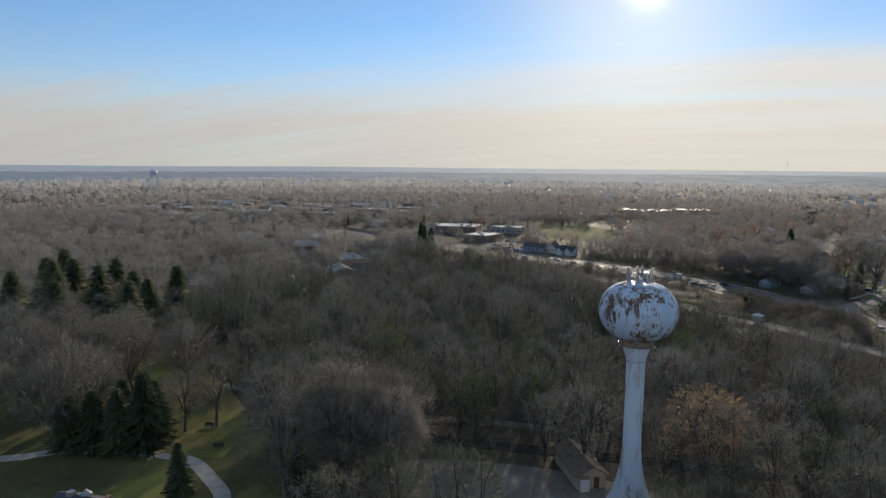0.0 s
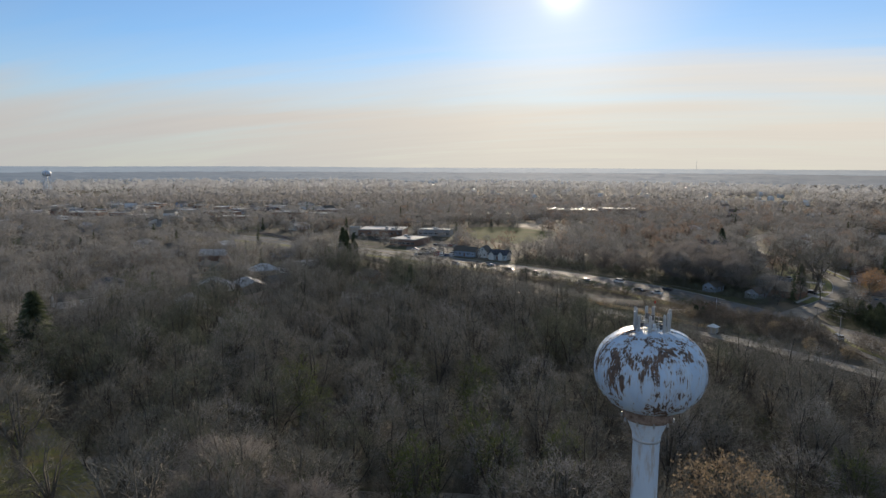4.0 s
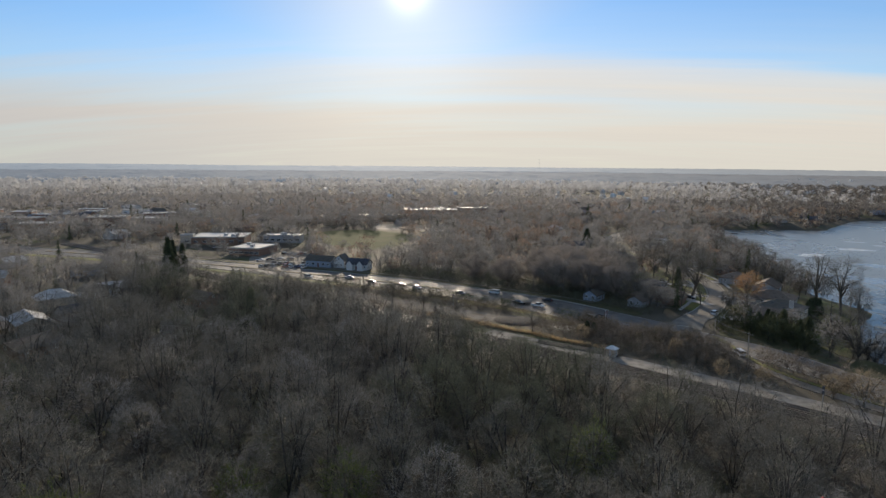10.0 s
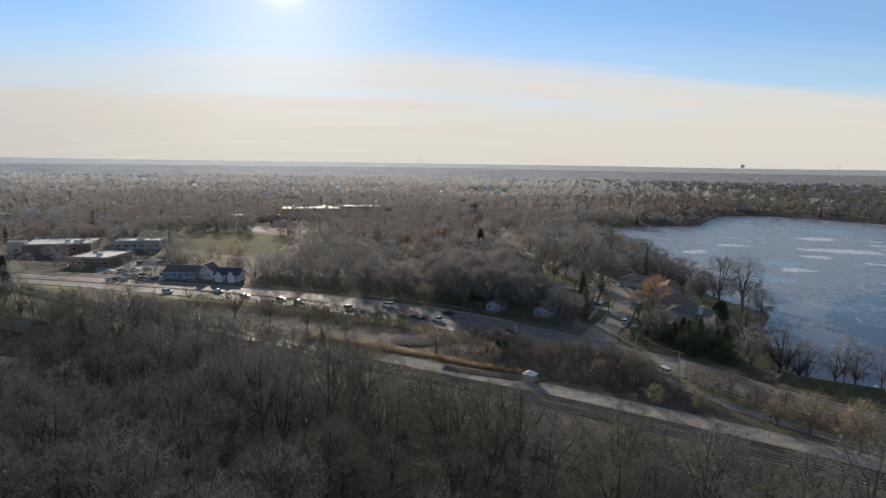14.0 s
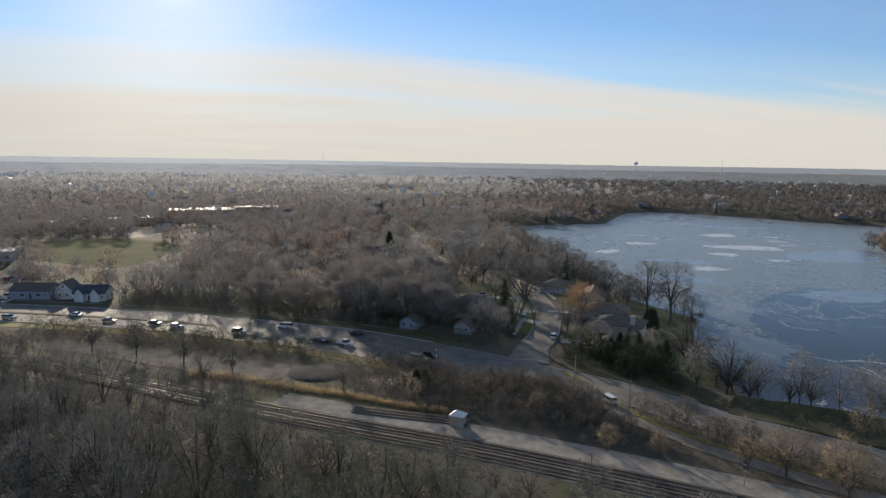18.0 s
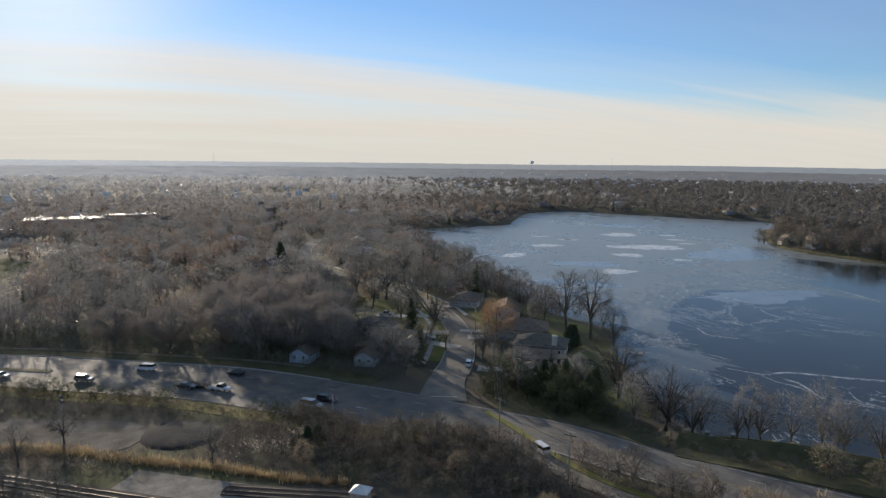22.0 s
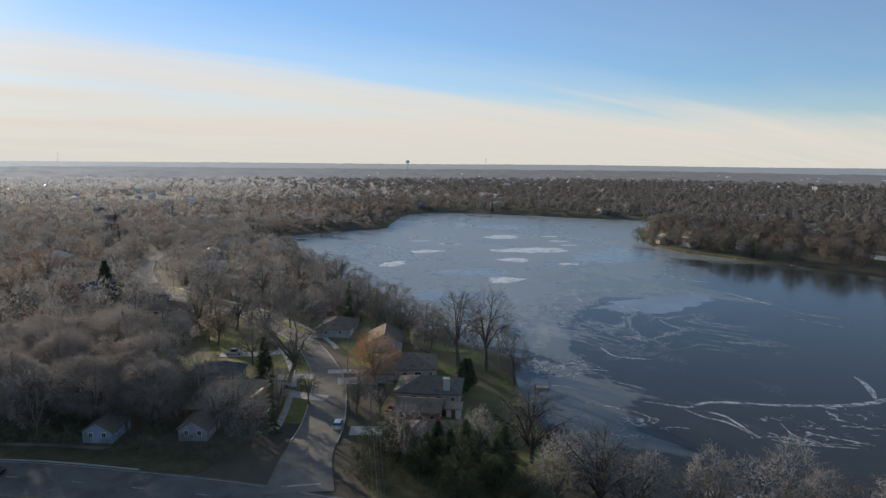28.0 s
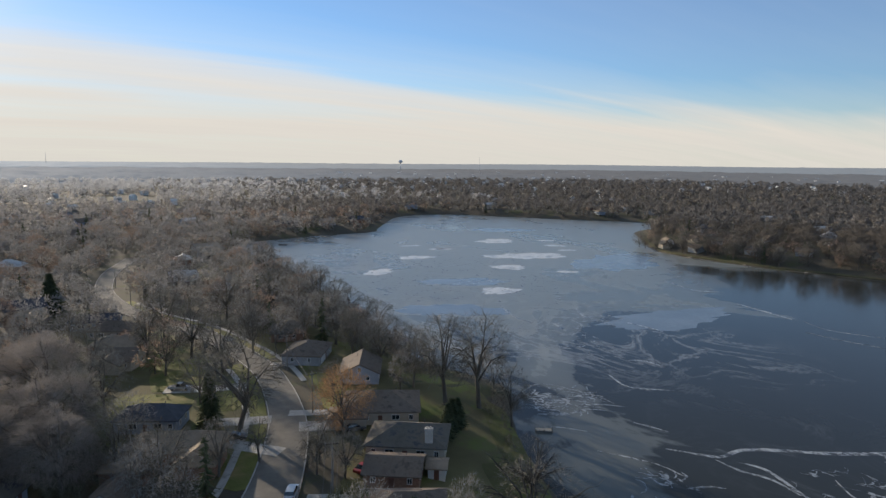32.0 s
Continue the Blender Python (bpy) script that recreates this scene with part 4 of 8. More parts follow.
M["ice_ridge"] = torn_ice("broken_ridge_ice", (0.46, 0.49, 0.51), 0.43, 0.25)


def ice_patch(cx, cy, rx, ry, turn, seed, mat="ice_white", lift=0.012):
    """A frozen plate with a ragged rounded rim."""
    rg = random.Random(seed)
    ph = [rg.uniform(0, 6.28) for _ in range(5)]
    V, n = [(0, 0, lift + 0.01)], 72
    for ring in (0.6, 1.0):
        for k in range(n):
            a = 2 * math.pi * k / n
            r = ring * (1 + 0.16 * math.sin(2 * a + ph[0]) + 0.10 * math.sin(3 * a + ph[1]) + 0.07 * math.sin(5 * a + ph[2]) + 0.09 * math.sin(8 * a + ph[3]) + 0.06 * math.sin(15 * a + ph[4]) + 0.03 * math.sin(27 * a + ph[1]))
            V.append((rx * r * math.cos(a), ry * r * math.sin(a), lift + (0.01 if ring < 1 else -0.02)))
    F = [(0, 1 + k, 1 + (k + 1) % n) for k in range(n)]
    F += [(1 + k, 1 + n + k, 1 + n + (k + 1) % n, 1 + (k + 1) % n) for k in range(n)]
    ob = new("ice_plate", mesh_of("ice_plate", V, F, M[mat], True))
    ob.matrix_basis = pose(cx, cy, 0, 0, 0, turn)
    return tagged(ob, "pale ragged plate of frozen snow-ice on the lake" if mat == "ice_white" else "smooth grey plate of thin lake ice", "ice", "ice plates on the lake")


def ice_ridge(pts, width, seed):
    """A wavering band of broken white ice along a crack."""
    rg = np.random.default_rng(seed)
    L = spline(pts, 1.6)
    T = np.gradient(L[:, :2], axis=0)
    N = unit(np.stack([-T[:, 1], T[:, 0]], -1))
    n = len(L)
    env = np.sin(np.linspace(0.05, math.pi - 0.05, n)) ** 0.5
    wob = np.convolve(rg.uniform(0.2, 1.6, n + 8), np.ones(5) / 5, "same")[4:4 + n]
    width *= 0.95
    wl, wr = width * env * wob, width * env * np.roll(wob, 7) * 0.7
    V = np.vstack([np.column_stack([L[:, :2] + N * wl[:, None], np.full(n, 0.0)]), np.column_stack([L[:, :2], np.full(n, 0.06)]), np.column_stack([L[:, :2] - N * wr[:, None], np.full(n, 0.0)])])
    F = []
    for a in (0, n):
        F += [(a + i, a + n + i, a + n + i + 1, a + i + 1) for i in range(n - 1)]
    ob = new("ice_ridge", mesh_of("ice_ridge", V, F, M["ice_ridge"], True))
    return tagged(ob, "narrow white ridge of broken ice across the lake", "ice", "ice ridges on the lake")


for i, (x, y, a, b, t) in enumerate([(307, 634, 17, 14, -25), (278, 558, 27, 16, -27), (208, 587, 13, 8, -28), (163, 548, 13, 7, 20), (239, 527, 13, 8, -29), (345, 618, 7, 4, -25), (244, 614, 9, 5, -27),
                                    (192, 472, 12, 8, 20), (232, 640, 8, 3, -20), (330, 590, 9, 5, -30), (259, 497, 7, 4, -20), (243, 615, 9, 4, -27), (321, 567, 7, 4, -30)]):
    ice_patch(x, y, a, b, t, 20 + i)
for i, (x, y, a, b, t) in enumerate([(312, 510, 46, 30, 40), (150, 448, 26, 15, -35), (219, 392, 40, 16, -10), (190, 500, 30, 12, -20), (360, 700, 40, 18, -40)]):
    ice_patch(x, y, a, b, t, 50 + i, "ice_grey", 0.004)
for i, (pts, w) in enumerate([([(120, 311), (125, 304), (128, 302), (134, 302), (142, 297), (151, 290), (161, 284), (172, 280), (190, 276), (215, 262)], 1.3), ([(191, 294), (186, 288), (176, 281)], 1.2),
                              ([(128, 299), (130, 294), (128, 288), (126, 282)], 0.7), ([(126, 282), (129, 277), (134, 272), (140, 267)], 0.6), ([(138, 278), (142, 271), (145, 266)], 0.6),
                              ([(146, 354), (143, 344), (148, 338), (154, 333)], 0.7), ([(269, 396), (266, 382), (262, 366)], 1.2), ([(263, 362), (258, 349), (265, 331)], 0.5), ([(173, 445), (166, 427), (166, 415), (173, 401)], 0.7),
                              ([(125, 325), (128, 317)], 0.4), ([(109, 297), (114, 295), (116, 293)], 0.5), ([(112, 352), (118, 349), (124, 341)], 0.3), ([(114, 362), (123, 355), (131, 344)], 0.3), ([(120, 340), (126, 338), (131, 333)], 0.5),
                              ([(200, 440), (204, 428), (214, 418)], 0.7), ([(180, 560), (200, 548), (226, 546)], 0.7), ([(140, 600), (160, 590), (190, 592)], 0.8), ([(230, 480), (240, 462), (262, 452)], 0.7), ([(106, 318), (112, 308), (113, 300)], 0.5), ([(160, 505), (176, 500), (190, 490)], 0.8),
                              ([(171, 415), (172, 408), (169, 398)], 0.8), ([(153, 386), (153, 382), (155, 379)], 0.9), ([(201, 429), (191, 412), (190, 402)], 0.7), ([(247, 352), (247, 341), (250, 326)], 0.5), ([(125, 302), (125, 296), (127, 291), (126, 284)], 0.55), ([(126, 282), (131, 279), (133, 274), (139, 270)], 0.5), ([(138, 284), (134, 278), (135, 271)], 0.45), ([(281, 457), (285, 447), (278, 427), (287, 415)], 1.0), ([(159, 361), (165, 359), (167, 350)], 0.6), ([(199, 397), (200, 388), (200, 379)], 0.8), ([(114, 355), (122, 358), (126, 354), (130, 342), (130, 336)], 0.32), ([(112, 350), (119, 350), (120, 341), (125, 336)], 0.3), ([(108, 341), (115, 337), (121, 337), (126, 332)], 0.3), ([(102, 334), (107, 332), (112, 326)], 0.4), ([(105, 408), (112, 409), (104, 396), (98, 391)], 0.6), ([(132, 388), (139, 382), (137, 374)], 0.8)]):
    ice_ridge(pts, w, 80 + i)


M["ice_thin"] = torn_ice("thin_broken_ice", (0.34, 0.37, 0.40), 0.42, 0.25)


def ice_shreds(fields, seed):
    """Curling shreds of broken ice, drifted together in loose fields."""
    rg = np.random.default_rng(seed)
    V, F = [], []
    for cx, cy, rx, ry, n in fields:
        for k in range(n):
            a0, rr = rg.uniform(0, 6.28), rg.uniform(0.0, 1.0) ** 0.6
            px, py = cx + rx * rr * math.cos(a0), cy + ry * rr * math.sin(a0)
            way, bend, m = rg.normal(-0.9, 0.7), rg.normal(0, 0.3), int(rg.integers(4, 10))
            wid = rg.uniform(0.08, 0.7) * rg.uniform(0.25, 1.0)
            b = len(V)
            for j in range(m):
                w = wid * math.sin(math.pi * (j + 0.3) / m) * rg.uniform(0.3, 1.7)
                nx, ny = -math.sin(way), math.cos(way)
                V += [(px + nx * w, py + ny * w, 0.014), (px, py, 0.04), (px - nx * w, py - ny * w, 0.014)]
                if j:
                    i = b + 3 * j
                    F += [(i - 3, i - 2, i + 1, i), (i - 2, i - 1, i + 2, i + 1)]
                px, py = px + math.cos(way) * 0.7, py + math.sin(way) * 0.7
                way += bend + rg.normal(0, 0.35)
    ob = new("ice_shreds", mesh_of("ice_shreds", V, F, M["ice_thin"], True))
    return tagged(ob, "curling shreds of thin broken ice on dark water", "ice", kind="stuff")


ice_shreds([(118, 346, 13, 9, 120), (134, 281, 12, 9, 34), (152, 276, 20, 8, 28), (190, 410, 22, 18, 90), (160, 400, 16, 22, 90), (150, 500, 28, 40, 160), (215, 470, 45, 40, 160), (200, 560, 60, 50, 220), (270, 470, 26, 34, 60), (105, 300, 8, 8, 30), (130, 400, 16, 22, 110), (150, 600, 30, 40, 100), (98, 268, 8, 6, 30)], 130)

# ---- road furniture: kerbs, lines, pavements ----
def offset_line(line, off, step=3.0, a=0.0, b=1.0):
    """A line parallel to another; off is a number, or a share of the width carried as third number, as ('w', share, extra)."""
    L = spline(line, step)
    T = np.gradient(L[:, :2], axis=0)
    T /= np.linalg.norm(T, axis=1, keepdims=True)
    N = np.stack([-T[:, 1], T[:, 0]], -1)
    o = (L[:, 2] * off[1] + off[2])[:, None] if isinstance(off, tuple) else off
    q = L[:, :2] + N * o
    i, j = int(a * len(q)), int(b * len(q))
    return [tuple(p) for p in q[i:j]]


def kerb(line, name="kerb", label="pale concrete kerb"):
    strip(name, line, 0.12, -0.12, M["concrete"], 0.26, label=label, category="kerb", step=4)


for s in (0.5, -0.5):
    kerb(offset_line(road_line, ("w", s, 0.12 if s > 0 else -0.12), a=0.0, b=0.505 if s > 0 else 0.60))
for s in (0.5, -0.5):
    kerb(offset_line(street_line, ("w", s, 0.1 if s > 0 else -0.1), a=0.06))
# narrow raised median west of the crossing
strip("median", offset_line(road_line, 0.0, a=0.12, b=0.42), 0.9, -0.9, M["dry_grass"], 0.30, label="narrow raised grass median between the lanes", category="median")
strip("median_kerb", offset_line(road_line, 0.0, a=0.12, b=0.42), 1.1, -1.1, M["concrete"], 0.24, label="concrete kerb round the median", category="kerb")
# lane dashes and edge lines, each a thin painted bar
dash = mesh_of("lane_dash", [(-1.5, -0.08, 0), (1.5, -0.08, 0), (1.5, 0.08, 0), (-1.5, 0.08, 0), (-1.5, -0.08, -0.05), (1.5, -0.08, -0.05), (1.5, 0.08, -0.05), (-1.5, 0.08, -0.05)],
               [(0, 1, 2, 3), (0, 4, 5, 1), (1, 5, 6, 2), (2, 6, 7, 3), (3, 7, 4, 0)], M["paint_line"])
main_road = bpy.data.objects["main_road"]
for share in (0.25, -0.25):
    L = offset_line(road_line, ("w", share, 0), 1.0)
    for i in range(60, len(L) - 8, 12):
        (x, y), (x2, y2) = L[i], L[i + 2]
        part("lane_dash", dash, main_road, "", pose(x, y, gz1(x, y) + 0.112, 0, 0, math.degrees(math.atan2(y2 - y, x2 - x))))
for off, mat, cat in ((("w", 0.5, -0.6), "paint_line", "line"), (("w", -0.5, 0.6), "paint_line", "line")):
    strip("edge_line", offset_line(road_line, off), 0.07, -0.07, M[mat], 0.114, label="worn white edge line on the asphalt", category="road marking")
for o in (0.14, -0.14):
    strip("centre_line", offset_line(road_line, o, a=0.43, b=0.98), 0.06, -0.06, M["paint_yellow"], 0.114, label="yellow centre line on the asphalt", category="road marking")


def arrow(x, y, turn):
    V = [(-1.6, -0.12), (0.3, -0.12), (0.3, -0.45), (1.5, 0), (0.3, 0.45), (0.3, 0.12), (-1.6, 0.12)]
    n = len(V)
    ob = new("turn_arrow", mesh_of("turn_arrow", [(*v, 0) for v in V] + [(*v, -0.05) for v in V], [tuple(range(n))] + [(i, i + n, (i + 1) % n + n, (i + 1) % n) for i in range(n)], M["paint_line"]))
    ob.parent = main_road
    ob.matrix_basis = pose(x, y, gz1(x, y) + 0.116, 0, 0, turn)


arrow(3, 303, 142)
arrow(-4, 308, 142)
# stop line at the side street
strip("stop_line", [(21, 305.5), (27.5, 303)], 0.25, -0.25, M["paint_line"], 0.145, label="white stop line across the side street", category="road marking", step=1)
# pavements and verges
strip("service_lane", LANE, 2.2, -2.2, M["street"], 0.16, label="pale worn service lane branching off the crossing", category="road")
strip("lane_verge", offset_line(LANE, 3.1, a=0.05, b=0.62), 0.8, -0.8, M["lawn"], 0.26, kerb=0.3, label="narrow raised grass verge beside the lane", category="grass")
strip("pavement_north", offset_line(road_line, ("w", 0.5, 7.0), a=0.16, b=0.49), 0.6, -0.6, M["street"], 0.12, label="narrow grey footpath along the road", category="pavement")
strip("road_verge", offset_line(road_line, ("w", 0.5, 3.2), a=0.1, b=0.49), 2.8, -3.0, M["bank"], 0.07, label="rough grass verge beside the road, coloured dark for its shade", category="grass")
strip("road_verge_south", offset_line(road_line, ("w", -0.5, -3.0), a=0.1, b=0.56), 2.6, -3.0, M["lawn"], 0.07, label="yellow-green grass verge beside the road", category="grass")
for s, sgn, off, va, vb, pa, pb in ((0.5, 1, 5.0, 0.10, 0.31, 0.08, 0.30), (-0.5, -1, 3.9, 0.30, 0.62, 0.24, 0.60)):
    strip("street_verge", offset_line(street_line, ("w", s, sgn * (off / 2)), a=va, b=vb), off / 2 - 0.5, 0.5 - off / 2, M["lawn"], 0.10, label="green grass strip between kerb and footpath", category="grass")
    strip("footpath", offset_line(street_line, ("w", s, sgn * off), a=pa, b=pb), 0.75, -0.75, M["concrete"], 0.15, label="pale concrete footpath beside the street", category="pavement", step=1.5)
for pts, w in (([(50, 352), (58, 349), (62, 346)], 2.6), ([(50.5, 360.5), (60, 356), (64, 354)], 1.6), ([(46, 359), (40, 361), (33, 364)], 2.2), ([(47, 384), (38, 386), (28, 390)], 2.3), ([(43, 342), (36, 350), (33, 356)], 2.0), ([(57, 398), (64, 396)], 2.0), ([(41, 322), (48, 318)], 2.2)):
    strip("driveway", pts, w, -w, M["concrete"], 0.14, label="pale concrete driveway off the side street", category="driveway", step=1.5)
patch("garden_lawn", [(59, 338), (60, 372), (64, 398), (60, 425), (72, 446), (98, 424), (97, 392), (103, 366), (96, 338), (86, 312), (72, 288), (50, 300), (46, 316), (52, 330)], M["yard"], 0.05, "leaf-strewn garden lawn down to the lake", "grass", 4.0)
patch("garden_lawn", [(42, 350), (44, 372), (45, 398), (42, 428), (34, 452), (10, 470), (-6, 440), (-8, 400), (4, 372), (20, 345), (32, 334)], M["yard"], 0.05, "leaf-strewn garden lawn between leafless trees", "grass", 4.0)
patch("front_lawn", [(58, 358), (62, 372), (64, 386), (70, 380), (68, 366), (64, 357)], M["lawn"], 0.08, "green front lawn beside the footpath", "grass", 2.5)
patch("front_lawn", [(33, 376), (36, 384), (44, 381), (43, 370), (37, 369)], M["lawn"], 0.08, "green front lawn below the pickup", "grass", 2.5)
patch("front_lawn", [(25, 390), (34, 388), (40, 394), (38, 410), (30, 412), (26, 402)], M["lawn"], 0.08, "green lawn behind the parked pickup", "grass", 2.5)
patch("front_lawn", [(15, 378), (31, 376), (32, 384), (18, 390)], M["lawn"], 0.08, "leafy green lawn beside the drive", "grass", 2.5)
patch("corner_lawn", [(29, 334), (34, 331), (40, 346), (42, 352), (36, 354), (32, 344)], M["lawn"], 0.08, "green corner lawn along the footpath", "grass", 2.5)
# darker park grass stands for the oaks' shade on this lawn
patch("back_lawn", [(64, 290), (70, 283), (75, 292), (80, 306), (84, 318), (78, 322), (72, 306)], M["park_grass"], 0.08, "lakeside lawn under the oaks, shade put in as darker grass", "grass", 2.5)
patch("back_lawn", [(84, 322), (88, 332), (93, 342), (98, 352), (101, 346), (96, 334), (90, 320)], M["park_grass"], 0.08, "sunlit lawn sloping to the lake", "grass", 2.5)
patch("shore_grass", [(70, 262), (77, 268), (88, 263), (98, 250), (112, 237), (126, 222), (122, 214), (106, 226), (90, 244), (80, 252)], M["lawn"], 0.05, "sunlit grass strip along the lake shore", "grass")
patch("berm_bank", [(57, 258), (68, 246), (77, 236), (95, 218), (120, 195), (126, 204), (101, 231.5), (89, 244), (79, 253), (71, 258), (63, 264)], M["bank"], 0.22, "steep grass bank above the road, shade put into its colour", "grass", 2.0)
patch("road_bank", [(-120, 388), (-95, 376), (-60, 358), (-34, 345), (-12, 332), (6, 318), (12, 324), (-4, 340), (-26, 354), (-52, 366), (-90, 384), (-116, 396)], M["bank"], 0.05, "leafy bank along the main road, shade put into its colour", "grass", 3.0)
patch("corner_bank", [(33, 294), (42, 284), (50, 273), (57, 262), (62, 266), (66, 276), (58, 290), (46, 304), (38, 308)], M["bank"], 0.07, "rough grass under the thicket by the crossing, coloured dark for shade", "grass", 3.0)
patch("playing_field", [(-164, 490), (-134, 478), (-122, 512), (-124, 560), (-172, 588), (-200, 560), (-200, 522)], M["field_grass"], 0.06, "green school playing field beyond the main road", "grass", 6.0)
patch("car_park", [(-190, 410), (-166, 406), (-158, 418), (-160, 446), (-185, 452), (-200, 440)], M["street"], 0.08, "pale worn car park behind the road", "car park", 5.0)
patch("park_lawn", PARK, M["park_grass"], 0.06, "green park lawn striped by long tree shadows", "grass", 4.0)
patch("glade_lawn", GLADE, M["lawn"], 0.11, "sunlit green lawn under the tall park trees", "grass", 4.0)
patch("school_lot", [(-163, 594), (-108, 597), (-96, 612), (-132, 646), (-176, 636)], M["street"], 0.10, "pale sunlit paved lot beyond the playing field", "car park", 8.0)
patch("tower_yard", LOT, M["street"], 0.06, "pale gravel yard below the water tower", "gravel", 4.0)
V, F = [(0, 0, 0.8)], []
rgm = random.Random(8)
for ring in range(1, 9):
    for k in range(36):
        a, q = 2 * math.pi * k / 36, ring / 8
        V.append((9.0 * q * math.cos(a) * (1 + 0.05 * math.sin(3 * a)), 8.0 * q * math.sin(a), 0.8 * max(0, 1 - q ** 2.6) - 0.35 * (q > 0.99) + rgm.uniform(-0.05, 0.05)))
F = [(0, 1 + k, 1 + (k + 1) % 36) for k in range(36)]
for ring in range(7):
    F += [(1 + ring * 36 + k, 37 + ring * 36 + k, 37 + ring * 36 + (k + 1) % 36, 1 + ring * 36 + (k + 1) % 36) for k in range(36)]
# the mound's shade is put into the near-black asphalt colour
mound = new("gravel_mound", mesh_of("gravel_mound", V, F, M["asphalt_dark"], True))
mound.matrix_basis = pose(-36.5, 298.5, gz1(-36.5, 298.5), 0, 0, -32)
tagged(mound, "smooth asphalt mound beside the scrub, coloured dark for its shade", "mound")
# the hedge's shadow over the yard is put into this darker grit
M["yard_grit"] = material("shade_dark_yard_grit", (0.075, 0.07, 0.064), (0.20, 0.185, 0.165), 0.95, 0.3, 3.0, 0.5, spec=0.1, stains=(0.10, 0.09, 0.075), stain_scale=0.12)
patch("service_yard", [(-120, 336), (-95, 330), (-70, 318), (-46, 308), (-44, 298), (-52, 294), (-74, 306), (-96, 320), (-116, 330)], M["yard_grit"], 0.08, "grey gravel service yard between road and railway", "gravel", 4.0)
strip("park_path", [(-140, 45), (-118, 58), (-110, 66), (-95, 72), (-88, 73), (-80, 70), (-73, 66), (-66, 55)], 1.3, -1.3, M["concrete"], 0.10, label="pale footpath curving through the park", category="path")
strip("park_lane", [(-160, 88), (-148, 99), (-139, 107), (-128, 106), (-119, 103), (-109, 106), (-100, 105), (-88, 108), (-70, 111), (-59, 114.5), (-48, 119), (-38, 121)], 1.6, -1.6, M["gravel"], 0.10, label="pale gravel lane along the edge of the wood", category="path", step=2.0)
strip("park_drive", [(-110, 110), (-85, 106), (-60, 104), (-45, 108), (-25, 114), (5, 122)], 1.8, -1.8, M["asphalt_dark"], 0.09, label="narrow grey drive along the edge of the wood", category="path")

# ---- railway ----
sleeper_me = bpy.data.meshes.new("sleeper")
bm = box_bm(-0.115, -1.3, -0.08, 0.115, 1.3, 0.08, bevel=0.0)
bm.to_mesh(sleeper_me)
bm.free()
sleeper_me.materials.append(M["sleeper"])


def railway(line, name, label, first=0.25, last=0.9, sleepers=True):
    t = tagged(new(name), label, "railway track", "railway tracks", "structure")
    bed = strip("ballast_bed", line, 1.9, -1.9, M["ballast"], 0.30, label="dark stone ballast", category="", across=2)
    bed.parent = t
    del bed["kind"]
    for s in (0.75, -0.75):
        L = np.array(offset_line(line, s, 3.0))
        z = gz(L[:, 0], L[:, 1]) + 0.50
        pts = [(x, y, zz) for (x, y), zz in zip(L, z)]
        T = unit(np.gradient(L, axis=0))
        N = np.stack([-T[:, 1], T[:, 0]], -1) * 0.05
        n = len(L)
        V = [(x - a, y - b, zz) for (x, y, zz), (a, b) in zip(pts, N)] + [(x + a, y + b, zz) for (x, y, zz), (a, b) in zip(pts, N)]
        V += [(x + a, y + b, zz - 0.16) for (x, y, zz), (a, b) in zip(pts, N)] + [(x - a, y - b, zz - 0.16) for (x, y, zz), (a, b) in zip(pts, N)]
        F = [((k % 4) * n + i, (k % 4) * n + i + 1, ((k + 1) % 4) * n + i + 1, ((k + 1) % 4) * n + i) for k in range(4) for i in range(n - 1)]
        part("rail", mesh_of("rail", V, [f[::-1] for f in F], M["rail"]), t, "worn shiny steel rail")
    if sleepers:
        L = offset_line(line, 0.0, 0.62)
        i0, i1 = int(len(L) * first), int(len(L) * last)
        for k in range(i0, min(i1, i0 + 300, len(L) - 1)):
            (x, y), (x2, y2) = L[k], L[k + 1]
            part("sleeper", sleeper_me, t, "", pose(x, y, gz1(x, y) + 0.31, 0, 0, math.degrees(math.atan2(y2 - y, x2 - x))))
    return t


TRACK_2 = offset_line(TRACK, -4.3, 8.0)
railway(TRACK, "railway_track_far", "railway track with shiny rails on dark ballast", 0.47)
railway(TRACK_2, "railway_track_near", "second railway track beside the wood on dark ballast", 0.47)
railway([(-28, 271.5), (-19, 267.2), (-10, 263.2), (-4, 260.0)], "old_siding", "short disused siding of dark sleepers in the gravel", 0.0, 1.0)


# ---- houses ----
M["siding_white"] = material("white_siding", (0.66, 0.66, 0.64), (0.78, 0.78, 0.76), 0.6, 0.6, 14.0, 0.05)
M["siding_blue"] = material("blue_grey_siding", (0.26, 0.32, 0.40), (0.36, 0.42, 0.50), 0.6, 0.6, 14.0, 0.05)
M["siding_tan"] = material("tan_siding", (0.42, 0.36, 0.28), (0.54, 0.47, 0.38), 0.7, 0.6, 14.0, 0.05)
M["siding_grey"] = material("grey_siding", (0.30, 0.31, 0.32), (0.42, 0.43, 0.44), 0.7, 0.6, 14.0, 0.05)
M["brick"] = material("brown_brick", (0.20, 0.115, 0.08), (0.34, 0.21, 0.15), 0.9, 1.2, 9.0, 0.2)
M["roof_brown"] = material("brown_shingles", (0.135, 0.105, 0.085), (0.23, 0.185, 0.15), 0.85, 0.5, 5.0, 0.35, stains=(0.10, 0.085, 0.07), stain_scale=0.5, per_object=0.15)
